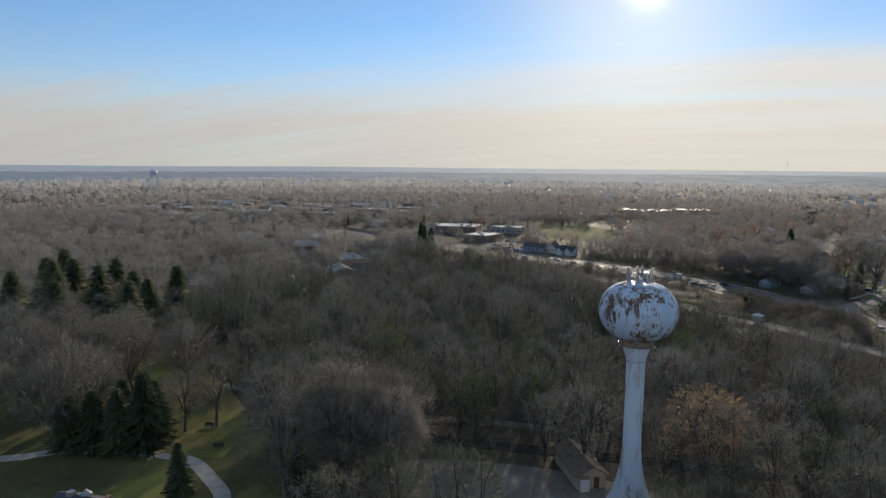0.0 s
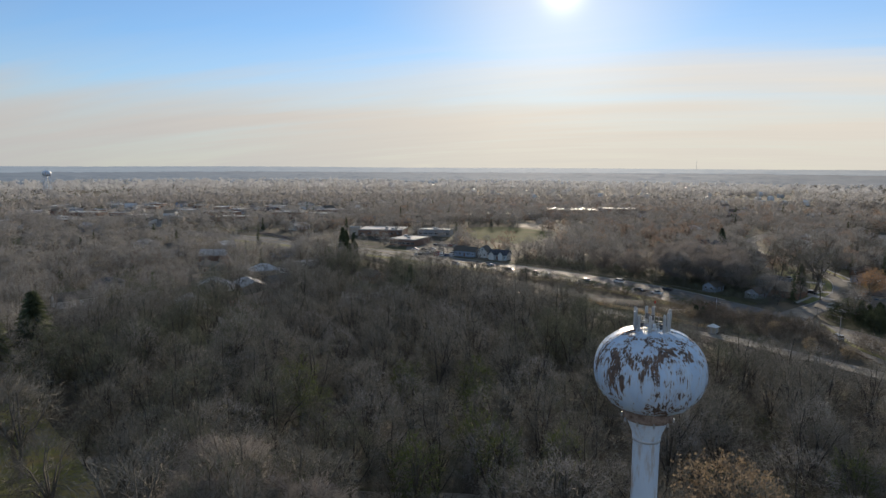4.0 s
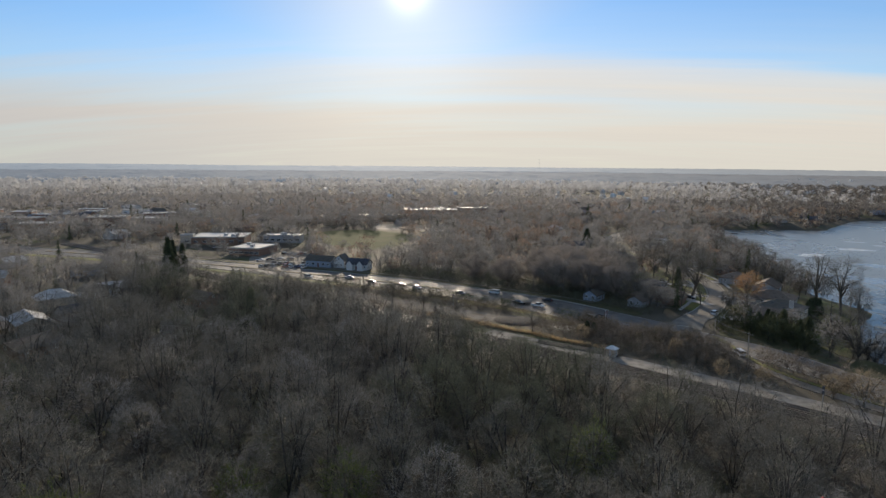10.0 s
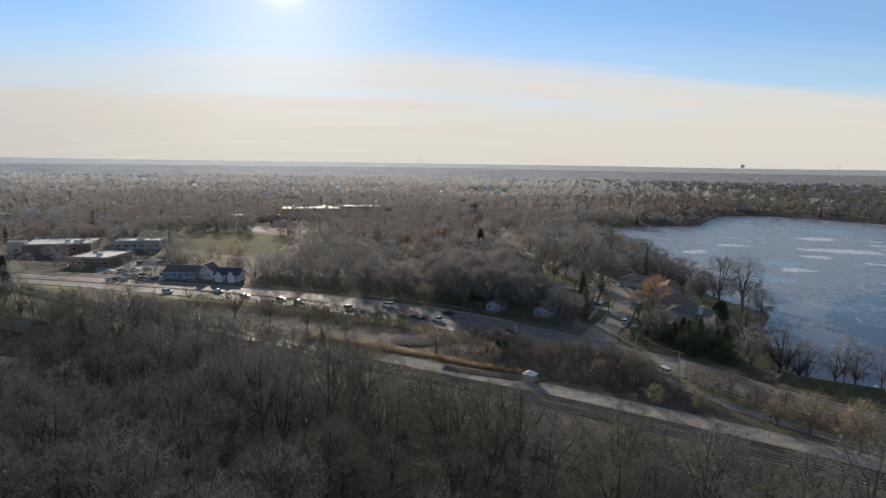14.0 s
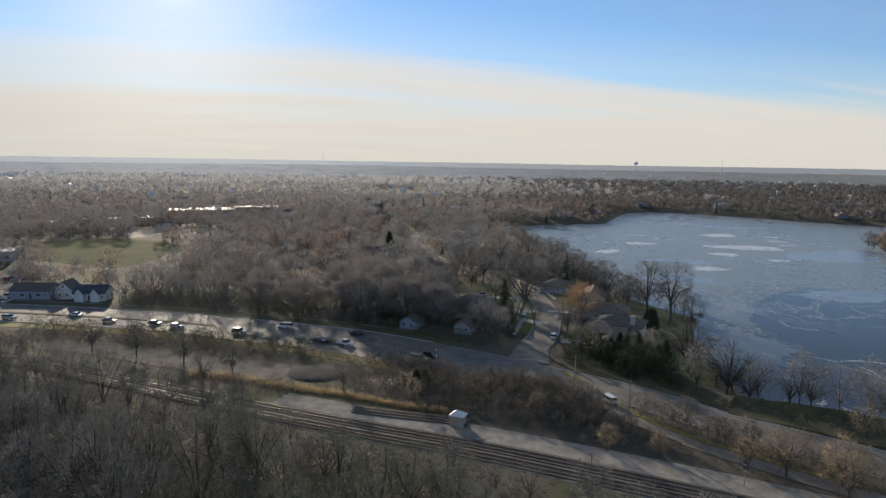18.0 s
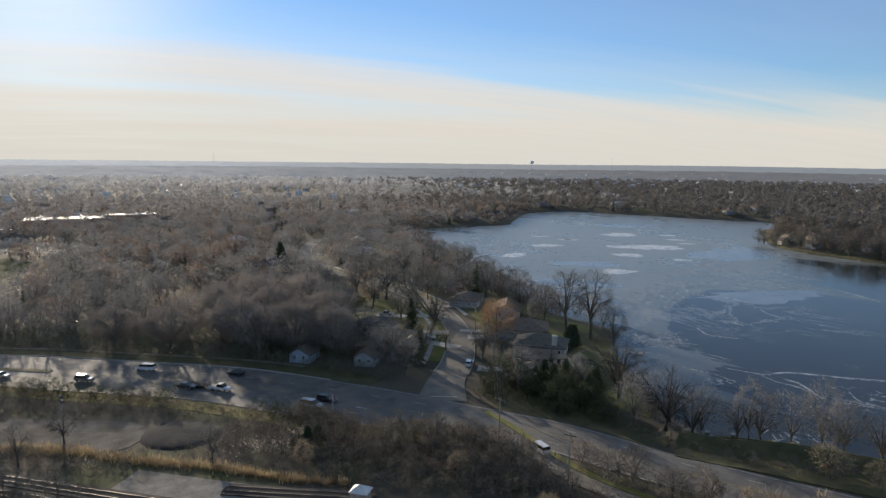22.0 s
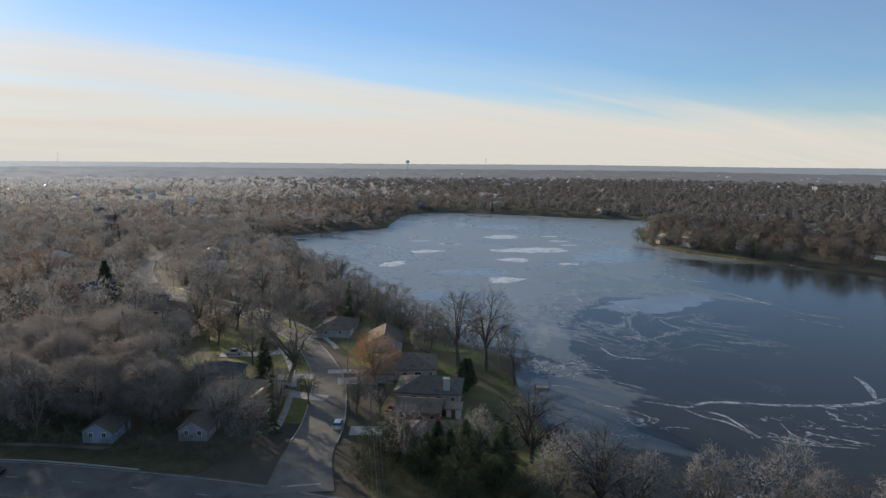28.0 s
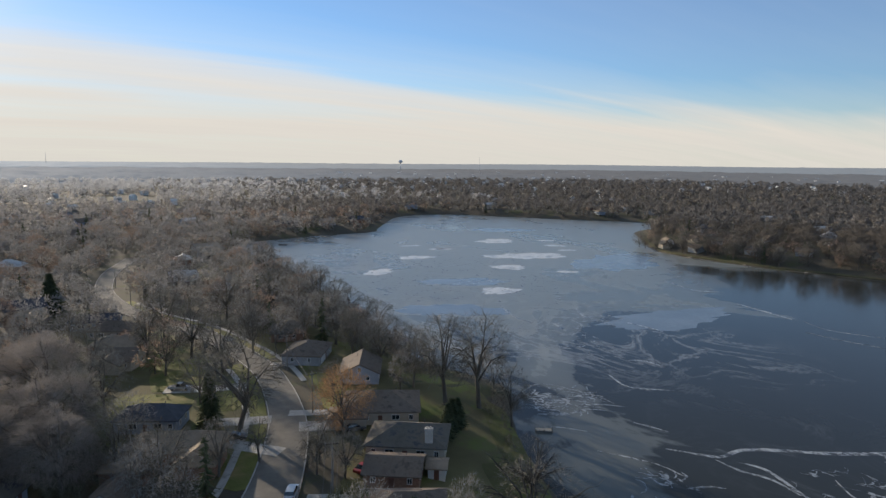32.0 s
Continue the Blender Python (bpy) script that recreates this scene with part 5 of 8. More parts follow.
M["roof_grey"] = material("grey_shingles", (0.10, 0.09, 0.075), (0.175, 0.158, 0.132), 0.86, 0.5, 5.0, 0.35, stains=(0.07, 0.072, 0.08), stain_scale=0.5, per_object=0.15)
M["roof_slate"] = material("dark_blue_shingles", (0.05, 0.058, 0.075), (0.10, 0.11, 0.135), 0.8, 0.5, 5.0, 0.35, per_object=0.15)
M["roof_tan"] = material("tan_shingles", (0.24, 0.19, 0.145), (0.36, 0.29, 0.22), 0.85, 0.5, 5.0, 0.35, per_object=0.15)
M["roof_pale"] = material("pale_flat_roof", (0.46, 0.46, 0.46), (0.66, 0.65, 0.63), 0.62, 0.15, 3.0, 0.05, spec=0.4, stains=(0.36, 0.36, 0.36), stain_scale=0.12, per_object=0.3)
M["trim"] = material("white_trim", (0.72, 0.72, 0.70), (0.82, 0.82, 0.80), 0.5, 1.0, 9.0, 0.02)
M["door_paint"] = material("door_paint", (0.14, 0.07, 0.05), (0.22, 0.11, 0.08), 0.5, 1.0, 9.0, 0.02)
M["stone"] = material("pale_stone", (0.40, 0.38, 0.35), (0.58, 0.56, 0.52), 0.85, 1.5, 8.0, 0.3)


def glass_material(name, tint, rough):
    m = bpy.data.materials.new(name)
    m.use_nodes = True
    b = m.node_tree.nodes["Principled BSDF"]
    b.inputs["Base Color"].default_value = (*tint, 1)
    b.inputs["Roughness"].default_value = rough
    b.inputs["Specular IOR Level"].default_value = 0.7
    b.inputs["Coat Weight"].default_value = 0.5
    return m


M["pane"] = glass_material("window_glass", (0.03, 0.035, 0.04), 0.06)
M["car_glass"] = glass_material("tinted_car_glass", (0.015, 0.018, 0.02), 0.05)


def bm_mesh(name, bm, mat):
    me = bpy.data.meshes.new(name)
    bmesh.ops.recalc_face_normals(bm, faces=bm.faces)
    bm.to_mesh(me)
    bm.free()
    me.materials.append(mat)
    return me


def frame_bm(w, h, t=0.09, d=0.10):
    bm = bmesh.new()
    for x0, z0, x1, z1 in ((-w / 2, 0, -w / 2 + t, h), (w / 2 - t, 0, w / 2, h), (-w / 2 + t, 0, w / 2 - t, t), (-w / 2 + t, h - t, w / 2 - t, h), (-0.025, t, 0.025, h - t)):
        box(bm, x0, -d, z0, x1, 0.02, z1)
    return bm


WIN = {}
for key, (w, h) in {"wide": (1.8, 1.25), "small": (0.95, 1.2), "long": (2.6, 1.3)}.items():
    WIN[key] = (bm_mesh("window", frame_bm(w, h), M["trim"]), bm_mesh("pane", box_bm(-w / 2 + 0.09, -0.05, 0.09, w / 2 - 0.09, -0.01, h - 0.09), M["pane"]))
bm = box_bm(-0.48, -0.07, 0, 0.48, 0.02, 2.05, bevel=0.015)
DOOR = bm_mesh("door", bm, M["door_paint"])
bm = bmesh.new()
for k in range(4):
    box(bm, -2.35, -0.08, 0.04 + k * 0.53, 2.35, 0.02, 0.04 + k * 0.53 + 0.5, bevel=0.02)
GARAGE = bm_mesh("garage_door", bm, M["trim"])


def roof_mesh(L, W, rise, kind, over=0.5, thick=0.22):
    a, b = L / 2 + over, W / 2 + over
    drop = rise * over / (W / 2)
    r = a - (b if kind == "hip" else 0)
    r = max(r, 0.15)
    top = [(-a, -b, -drop), (a, -b, -drop), (a, b, -drop), (-a, b, -drop), (-r, 0, rise), (r, 0, rise)]
    V = [(x, y, z + thick) for x, y, z in top] + top
    F = [(0, 1, 5, 4), (2, 3, 4, 5), (1, 2, 5), (3, 0, 4)]
    if kind == "gable":
        F = F[:2]
        F += [(6, 10, 11, 7), (8, 11, 10, 9), (0, 4, 10, 6), (4, 3, 9, 10), (2, 5, 11, 8), (5, 1, 7, 11)]
    else:
        F += [(9, 8, 7, 6)]
        F += [(2, 1, 7, 8), (0, 3, 9, 6)]
    F += [(1, 0, 6, 7), (3, 2, 8, 9)]
    return V, F


def wall_mesh(L, W, h, rise, kind):
    x, y = L / 2, W / 2
    V = [(-x, -y, -0.8), (x, -y, -0.8), (x, y, -0.8), (-x, y, -0.8), (-x, -y, h), (x, -y, h), (x, y, h), (-x, y, h)]
    F = [(0, 1, 5, 4), (2, 3, 7, 6)]
    if kind == "gable":
        V += [(-x, 0, h + rise - 0.02), (x, 0, h + rise - 0.02)]
        F += [(1, 2, 6, 9, 5), (3, 0, 4, 8, 7)]
    else:
        F += [(1, 2, 6, 5), (3, 0, 4, 7), (4, 5, 6, 7)]
    return V, F


def wing(t, L, W, h, rise, kind, wall, roof, at=(0, 0, 0), over=0.5):
    m = pose(*at[:2], 0, 0, 0, at[2])
    part("wall", mesh_of("wall", *wall_mesh(L, W, h, rise, kind), M[wall]), t, "", m)
    V, F = roof_mesh(L, W, rise, kind, over)
    part("roof", mesh_of("roof", V, F, M[roof]), t, "", m @ pose(0, 0, h))
    return m


def window(t, m, x, y, z, turn, key="wide"):
    w = part("window", WIN[key][0], t, "", m @ pose(x, y, z, 0, 0, turn))
    part("pane", WIN[key][1], w)


def house(x, y, turn, L, W, h=2.8, rise=1.9, kind="hip", wall="brick", roof="roof_brown", chimney=None, garage=None, wings=(), label="", wins=3, name="house", group="", storeys=1):
    """A house standing on the ground: walls, roof, windows, door, and what else it has."""
    t = thing(name, label, "house", pose(x, y, gz1(x, y) + 0.15, 0, 0, turn), group)
    m = wing(t, L, W, h, rise, kind, wall, roof)
    for s in range(storeys):
        for side, yy, rot in ((-1, -W / 2, 0), (1, W / 2, 180))[:1 if group else 2]:
            for k in range(wins):
                xx = (k - (wins - 1) / 2) * L / wins
                if side < 0 and k == wins // 2 and s == 0:
                    part("door", DOOR, t, "", m @ pose(xx, yy, 0, 0, 0, rot))
                    continue
                window(t, m, xx, yy, 1.0 + 2.7 * s, rot, "wide" if (k + s) % 2 else "small")
        for side, xx, rot in () if group else ((-1, -L / 2, -90), (1, L / 2, 90)):
            for k in (-1, 1):
                window(t, m, xx, k * W * 0.22, 1.0 + 2.7 * s, rot, "small")
    if kind == "gable" and rise > 2.2:
        window(t, m, L / 2, 0, h + 0.4, 90, "small")
        window(t, m, -L / 2, 0, h + 0.4, -90, "small")
    if garage is not None:
        part("garage_door", GARAGE, t, "white sectional garage door", m @ pose(*garage))
    for (wx, wy, wt_, wl, ww, wh, wr, wk) in wings:
        wing(t, wl, ww, wh, wr, wk, wall, roof, (wx, wy, wt_))
    if chimney:
        bmc = box_bm(-0.75, -0.4, 0, 0.75, 0.4, h + rise + 1.0, bevel=0.03)
        c = part("chimney", bmc, t, "pale stone chimney", m @ pose(*chimney, 0), M["stone"])
        part("chimney_cap", box_bm(-0.85, -0.5, h + rise + 1.0, 0.85, 0.5, h + rise + 1.14), c, "", None, M["concrete"])
        for s in (-0.35, 0.35):
            part("flue", lathe("flue", [(0.13, h + rise + 1.12), (0.15, h + rise + 1.5), (0.1, h + rise + 1.5)], 10, M["stone"]), c, "", pose(s, 0, 0))
    v, f = tube([(L * 0.2, W * 0.12, h + rise * 0.3), (L * 0.2, W * 0.12, h + rise + 0.35)], [0.06, 0.06], 6)
    part("vent_pipe", mesh_of("vent_pipe", v, f, M["dark_steel"]), t)
    return t


house(66, 331, -36, 15.5, 11.5, 2.9, 2.3, "hip", "siding_tan", "roof_grey", chimney=(4.6, -4.6), label="low hip-roofed house with a pale stone chimney near the lake", wins=5)
house(58, 321.5, -36, 10, 8.5, 2.6, 1.5, "gable", "brick", "roof_brown", label="small brown-roofed garden house beside the drive")
house(66, 319.5, -36, 3.2, 4.0, 2.3, 0.6, "gable", "siding_white", "roof_tan", label="little white garden shed with a pale roof", wins=1, name="shed")
house(53, 308, -30, 13, 9.5, 2.8, 2.0, "hip", "brick", "roof_brown", label="brown hip-roofed house under dark spruces by the crossing", garage=(3, -4.75, 0, 0, 0, 0))
house(69, 350, -28, 17, 13, 2.9, 2.5, "hip", "siding_tan", "roof_brown", label="broad brown hip-roofed house behind an orange tree", wins=5, wings=[(-7, -6, 0, 8, 6, 2.6, 1.4, "hip")])
house(75.5, 376, 62, 13, 10, 2.9, 2.4, "gable", "siding_blue", "roof_brown", label="lakeside house with a blue-white gable and dark roof")
house(68.5, 399, 55, 14, 11, 2.8, 2.2, "hip", "siding_grey", "roof_brown", label="brown-roofed house with a pale garage under trees", garage=(-3, -5.5, 0, 0, 0, 0))
house(71, 425, 70, 13, 10, 2.8, 2.2, "hip", "brick", "roof_grey", label="dark lakeside house among bare trees")
house(66, 452, 80, 14, 10, 2.8, 2.2, "gable", "siding_grey", "roof_brown", label="grey lakeside house hidden among bare trees")
house(22.5, 367.5, -28, 13, 8, 3.0, 2.0, "hip", "siding_blue", "roof_slate", label="dark slate-roofed house beside the pickup's drive", wins=5)
house(25, 350, -28, 17, 9, 2.9, 2.2, "hip", "brick", "roof_tan", label="sprawling brown house with sunlit hip roofs", wings=[(-6, -6, 90, 11, 8, 2.7, 2.0, "hip"), (6, -5, 90, 9, 7, 2.7, 1.8, "hip")], wins=5)
house(20, 417, -30, 11, 9, 2.9, 2.3, "gable", "siding_tan", "roof_brown", label="tan house with a front gable and garage", wings=[(0, -5, 90, 6, 7.5, 2.6, 2.0, "gable")])
house(21, 432, -30, 14, 9, 2.9, 2.3, "hip", "brick", "roof_tan", label="brown house with a sunlit hip roof", wins=5)
house(22, 452, -28, 14, 9, 2.9, 2.2, "hip", "siding_tan", "roof_brown", label="tan hip-roofed house along the side street", wins=5)
house(17, 467, -14, 15, 8, 2.9, 1.8, "gable", "siding_blue", "roof_slate", label="long blue house with a row of white windows", wins=6)
house(-4.5, 344, 60, 8, 6, 2.4, 1.8, "gable", "siding_blue", "roof_grey", label="small blue-grey gabled shed near the road bank", wins=2, name="shed")
house(12.5, 336, 60, 7.5, 6, 2.4, 1.8, "gable", "siding_grey", "roof_brown", label="small grey gabled garage in the shade", wins=2, name="garage")
house(-146, 407, -8, 15, 8, 3.4, 2.2, "gable", "siding_blue", "roof_grey", label="two-storey blue-grey house with a low dark roof", wins=5)
house(-134, 406, 84, 8, 6, 4.0, 2.8, "gable", "siding_white", "roof_grey", label="tall white gabled house facing the road", wins=3)
house(-123, 401, -10, 12, 7, 3.2, 2.4, "gable", "siding_white", "roof_slate", label="white house with dormered dark roof by the road", wins=5, wings=[(-3, -3, 90, 5, 3.2, 3.4, 1.8, "gable"), (3, -3, 90, 5, 3.2, 3.4, 1.8, "gable")])

# small white houses across the water, with decks and docks on the shore
HEAD_HOUSES = []
for i, (x, y, w, r) in enumerate([(392, 541, "siding_white", "roof_tan"), (400, 528, "siding_tan", "roof_brown"), (398, 510, "siding_white", "roof_grey"), (412, 500, "siding_tan", "roof_tan"), (385, 470, "siding_blue", "roof_slate"), (397, 446, "siding_grey", "roof_brown"), (432, 420, "siding_tan", "roof_brown"), (412, 396, "siding_white", "roof_grey"), (440, 545, "siding_grey", "roof_brown"), (452, 500, "siding_grey", "roof_tan"), (470, 470, "siding_white", "roof_grey"), (500, 430, "siding_tan", "roof_grey"), (381, 534, "siding_tan", "roof_grey"), (374, 505, "siding_grey", "roof_brown")]):
    HEAD_HOUSES += [(x + 5 + 4 * (i % 3), y), (x - 4 + 4 * (i % 3), y - 4)]
    house(x + 5 + 4 * (i % 3), y, 60 + 25 * (i % 3), 9, 6.5, 2.9, 1.9, "gable", w, r, label="lakeside house on the wooded headland", wins=4, group="houses on the headland")


def dock(x, y, turn, n, label="weathered timber dock over the ice"):
    t = thing("dock", label, "dock", pose(x, y, 0.45, 0, 0, turn), "docks on the lake")
    pl = bm_mesh("plank", box_bm(-0.07, -0.75, 0, 0.07, 0.75, 0.05), M["siding_tan"])
    for k in range(n):
        part("plank", pl, t, "", pose(k * 0.16, 0, 0))
    for s in (0, n * 0.08, n * 0.16):
        for yy in (-0.7, 0.7):
            part("pile", lathe("pile", [(0.08, -1.6), (0.08, 0.25)], 8, M["sleeper"]), t, "", pose(s, yy, 0))


strip("headland_lawn", [(425, 592), (396, 560), (373, 525), (370, 489), (374, 450), (381, 420), (390, 389), (415, 330), (480, 270)], 4.5, 1.5, M["bank"], 0.12, label="leaf-strewn lawns running down to the headland shore", category="grass", across=3)
dock(372, 500, 190, 40)
dock(376, 462, 190, 36)
dock(384, 428, 195, 40)
dock(366, 528, 200, 34)
dock(250, 733, -60, 40)
dock(196, 727, -80, 40)
dock(108, 402, -10, 36)
dock(101, 333, -35, 24)
raft = thing("swim_raft", "dark timber swimming raft frozen in the lake", "raft", pose(151, 687, 0, 0, 0, -28))
part("deck", box_bm(-3.2, -1.4, 0.25, 3.2, 1.4, 0.5, bevel=0.03), raft, "", None, M["sleeper"])
for s in (-2, 2):
    part("float", box_bm(s - 0.8, -1.3, -0.2, s + 0.8, 1.3, 0.26, bevel=0.1), raft, "", None, M["dark_steel"])

# ---- town buildings ----
def block(x, y, turn, L, W, h, wall, label, name="building", roof="roof_pale", wins=6, units=2, group=""):
    """A flat-roofed building with a parapet, roof units and a row of windows."""
    t = thing(name, label, "building", pose(x, y, gz1(x, y), 0, 0, turn), group)
    bm = bmesh.new()
    box(bm, -L / 2, -W / 2, -1, L / 2, W / 2, h)
    part("wall", bm, t, "", None, M[wall])
    bm = bmesh.new()
    for a in ((-L / 2 - 0.15, -W / 2 - 0.15, L / 2 + 0.15, -W / 2 + 0.2), (-L / 2 - 0.15, W / 2 - 0.2, L / 2 + 0.15, W / 2 + 0.15), (-L / 2 - 0.15, -W / 2 + 0.2, -L / 2 + 0.2, W / 2 - 0.2), (L / 2 - 0.2, -W / 2 + 0.2, L / 2 + 0.15, W / 2 - 0.2)):
        box(bm, a[0], a[1], h - 0.3, a[2], a[3], h + 0.5)
    part("parapet", bm, t, "", None, M["concrete"])
    part("roof", box_bm(-L / 2 + 0.2, -W / 2 + 0.2, h, L / 2 - 0.2, W / 2 - 0.2, h + 0.15), t, "", None, M[roof])
    rg = random.Random(int(x))
    for k in range(units):
        ux, uy = rg.uniform(-0.35, 0.35) * L, rg.uniform(-0.3, 0.3) * W
        part("roof_unit", box_bm(ux - 1.2, uy - 1, h + 0.1, ux + 1.2, uy + 1, h + 1.5, bevel=0.06), t, "", None, M["steel"])
    for k in range(wins):
        window(t, pose(0, 0, 0), (k - (wins - 1) / 2) * L / wins, -W / 2, 1.2, 0, "long")
    return t


# walls about the store use darker brick and siding to paint their shaded sides
block(-203, 446, -4, 20, 24, 4.4, "brick", "flat-roofed shop beyond the road, pale walls darkened for their shade")
block(-240, 478, 15, 34, 26, 4.6, "brick", "large brown flat-roofed commercial building", units=4)
block(-257, 464, 15, 8, 6, 6.0, "siding_tan", "square tower block of a store, white walls darkened for their shade", units=0, wins=1)
block(-205, 500, 10, 26, 14, 4.6, "siding_grey", "tan flat-roofed building behind the store")
block(-140, 760, 10, 62, 30, 6.5, "brick", "long school building with a pale flat roof", units=5, wins=14)
block(-95, 772, 10, 40, 22, 8.0, "brick", "school hall with a bright flat roof", units=2, wins=8)
block(-190, 690, 12, 60, 16, 4.5, "siding_tan", "low pale school wing beyond the field", units=3, wins=10)
block(-250, 650, 12, 46, 14, 4.5, "siding_grey", "long low building with a pale roof", units=2, wins=8)
block(-372, 545, 24, 30, 22, 8, "brick", "dark office block with a glowing pale roof", units=3)
rg = random.Random(12)
TOWN = [(-math.sin(radians(a)) * d, math.cos(radians(a)) * d + 30) for a, d in ((32, 640), (38, 655), (45, 665), (53, 680), (55, 800), (50, 885), (42, 880), (34, 850), (30, 760))]
patch("town_paving", TOWN, M["street"], 0.5, "pale paved car parks and streets of the town", "paving", 14.0)
BLOCKS = []
for k in range(84):
    a, d = rg.uniform(29, 58), rg.uniform(630, 960)
    x, y = -math.sin(radians(a)) * d, math.cos(radians(a)) * d + 30
    if any((x - p) ** 2 + (y - q) ** 2 < 900 for p, q in BLOCKS):
        continue
    BLOCKS.append((x, y))
    block(x, y, rg.uniform(-10, 40), rg.uniform(12, 34), rg.uniform(9, 18), rg.uniform(3.4, 5), rg.choice(["siding_white", "siding_tan", "brick", "siding_grey", "brick"]), "flat-roofed commercial building in the distant town", group="town buildings", units=1, wins=4)
n_h = 0
HOUSES = []
while n_h < 130:
    a, d = rg.uniform(-62, 63), rg.uniform(190, 900)
    x, y = -20 - math.sin(radians(a)) * d, 120 + math.cos(radians(a)) * d
    px, py = np.array([x]), np.array([y])
    if shore(px, py)[0] < 22 or seg_dist(px, py, ROAD_S)[0] < (70 if x > -120 else 26) or seg_dist(px, py, TRACK_S)[0] < 30 or seg_dist(px, py, STREET_S)[0] < 30 or (y < np.interp(x, TRACK_S[:, 0], TRACK_S[:, 1]) and x > -150):
        continue
    if -235 < x < -60 and 390 < y < 620 or (45 < x < 110 and y < 470) or (0 < x < 60 and y < 480) or any((x - p) ** 2 + (y - q) ** 2 < 400 for p, q in HOUSES):
        continue
    HOUSES.append((x, y))
    house(x, y, rg.choice([-30, 60, -10, 75, 20]) + rg.uniform(-8, 8), rg.uniform(11, 16), rg.uniform(8, 10), rg.choice([2.9, 2.9, 5.2]), rg.uniform(1.8, 2.8), rg.choice(["hip", "gable", "gable"]),
          rg.choice(["siding_white", "siding_tan", "brick", "siding_grey", "siding_blue", "siding_white"]), rg.choice(["roof_brown", "roof_grey", "roof_tan", "roof_slate", "roof_pale"]), label="suburban house among leafless trees", wins=3, group="suburban houses")
    n_h += 1

for k, (x, y) in enumerate(WOOD_HOUSES):
    house(x, y, rg.choice([-30, 60, -12, 75]) + rg.uniform(-8, 8), rg.uniform(11, 15), rg.uniform(8, 9.5), 2.9, rg.uniform(1.8, 2.6), ("gable", "hip", "gable")[k % 3],
          ("siding_white", "siding_tan", "brick", "siding_grey")[k % 4], ("roof_grey", "roof_tan", "roof_brown", "roof_slate")[k % 4], label="low house with a sunlit roof among leafless trees", wins=3, group="houses in the wood")


# ---- vehicles ----
M["tyre"] = material("tyre_rubber", (0.02, 0.02, 0.02), (0.035, 0.035, 0.035), 0.85, 2.0, 12.0, 0.05)
M["alloy"] = material("alloy_wheel", (0.45, 0.45, 0.46), (0.58, 0.58, 0.58), 0.35, 2.0, 12.0, 0.0, metal=0.8)
M["lamp_clear"] = glass_material("clear_lamp", (0.6, 0.6, 0.6), 0.1)
M["lamp_red"] = glass_material("red_lamp", (0.35, 0.02, 0.02), 0.15)
PAINT = {}
for key, c in {"white": (0.72, 0.73, 0.74), "silver": (0.42, 0.44, 0.46), "black": (0.025, 0.025, 0.028), "grey": (0.14, 0.145, 0.15), "red": (0.32, 0.03, 0.03), "blue": (0.06, 0.10, 0.20), "tan": (0.36, 0.31, 0.24)}.items():
    m = material("car_paint_" + key, tuple(v * 0.93 for v in c), c, 0.3, 0.8, 6.0, 0.0, spec=0.5)
    m.node_tree.nodes["Principled BSDF"].inputs["Coat Weight"].default_value = 0.6
    PAINT[key] = m
FORMS = {  # length, width, lower body outline, cabin outline (x, z), in metres
    "sedan": (4.7, 1.8, [(-2.35, 0.35), (-2.33, 0.85), (-1.7, 0.98), (0.9, 0.95), (2.2, 0.78), (2.35, 0.55), (2.3, 0.3)], [(-1.75, 0.95), (-1.05, 1.42), (0.25, 1.45), (1.15, 0.93)]),
    "suv": (4.8, 1.9, [(-2.4, 0.4), (-2.4, 1.05), (-2.2, 1.12), (0.9, 1.08), (2.2, 0.95), (2.4, 0.65), (2.35, 0.35)], [(-2.3, 1.08), (-2.05, 1.68), (0.3, 1.72), (1.1, 1.05)]),
    "van": (5.2, 2.0, [(-2.6, 0.4), (-2.6, 1.2), (-2.4, 1.25), (1.5, 1.2), (2.4, 0.95), (2.6, 0.65), (2.5, 0.35)], [(-2.55, 1.2), (-2.45, 1.85), (0.9, 1.9), (1.75, 1.15)]),
    "pickup": (5.6, 1.95, [(-2.8, 0.5), (-2.8, 1.05), (-0.75, 1.08), (1.2, 1.08), (2.6, 1.0), (2.8, 0.7), (2.75, 0.42)], [(-0.75, 1.05), (-0.6, 1.8), (0.75, 1.82), (1.4, 1.05)]),
}
WHEEL = lathe("tyre", [(0.18, -0.11), (0.32, -0.11), (0.345, -0.06), (0.345, 0.06), (0.32, 0.11), (0.18, 0.11)], 18, M["tyre"])
RIM = lathe("rim", [(0.05, -0.10), (0.20, -0.115), (0.215, 0.0), (0.20, 0.115), (0.05, 0.10)], 14, M["alloy"])


def slab(outline, w, taper=0.0, base=None):
    """An outline in x, z drawn across a width, narrower towards its top."""
    bm = bmesh.new()
    z0, z1 = min(z for _, z in outline), max(z for _, z in outline)
    L = [bm.verts.new((x, -w / 2 + taper * (z - z0) / (z1 - z0 + 1e-6), z)) for x, z in outline]
    R = [bm.verts.new((x, w / 2 - taper * (z - z0) / (z1 - z0 + 1e-6), z)) for x, z in outline]
    n = len(outline)
    bm.faces.new(L)
    bm.faces.new(R[::-1])
    for i in range(n):
        bm.faces.new((L[i], R[i], R[(i + 1) % n], L[(i + 1) % n]))
    bmesh.ops.recalc_face_normals(bm, faces=bm.faces)
    return bm


CARS = {}


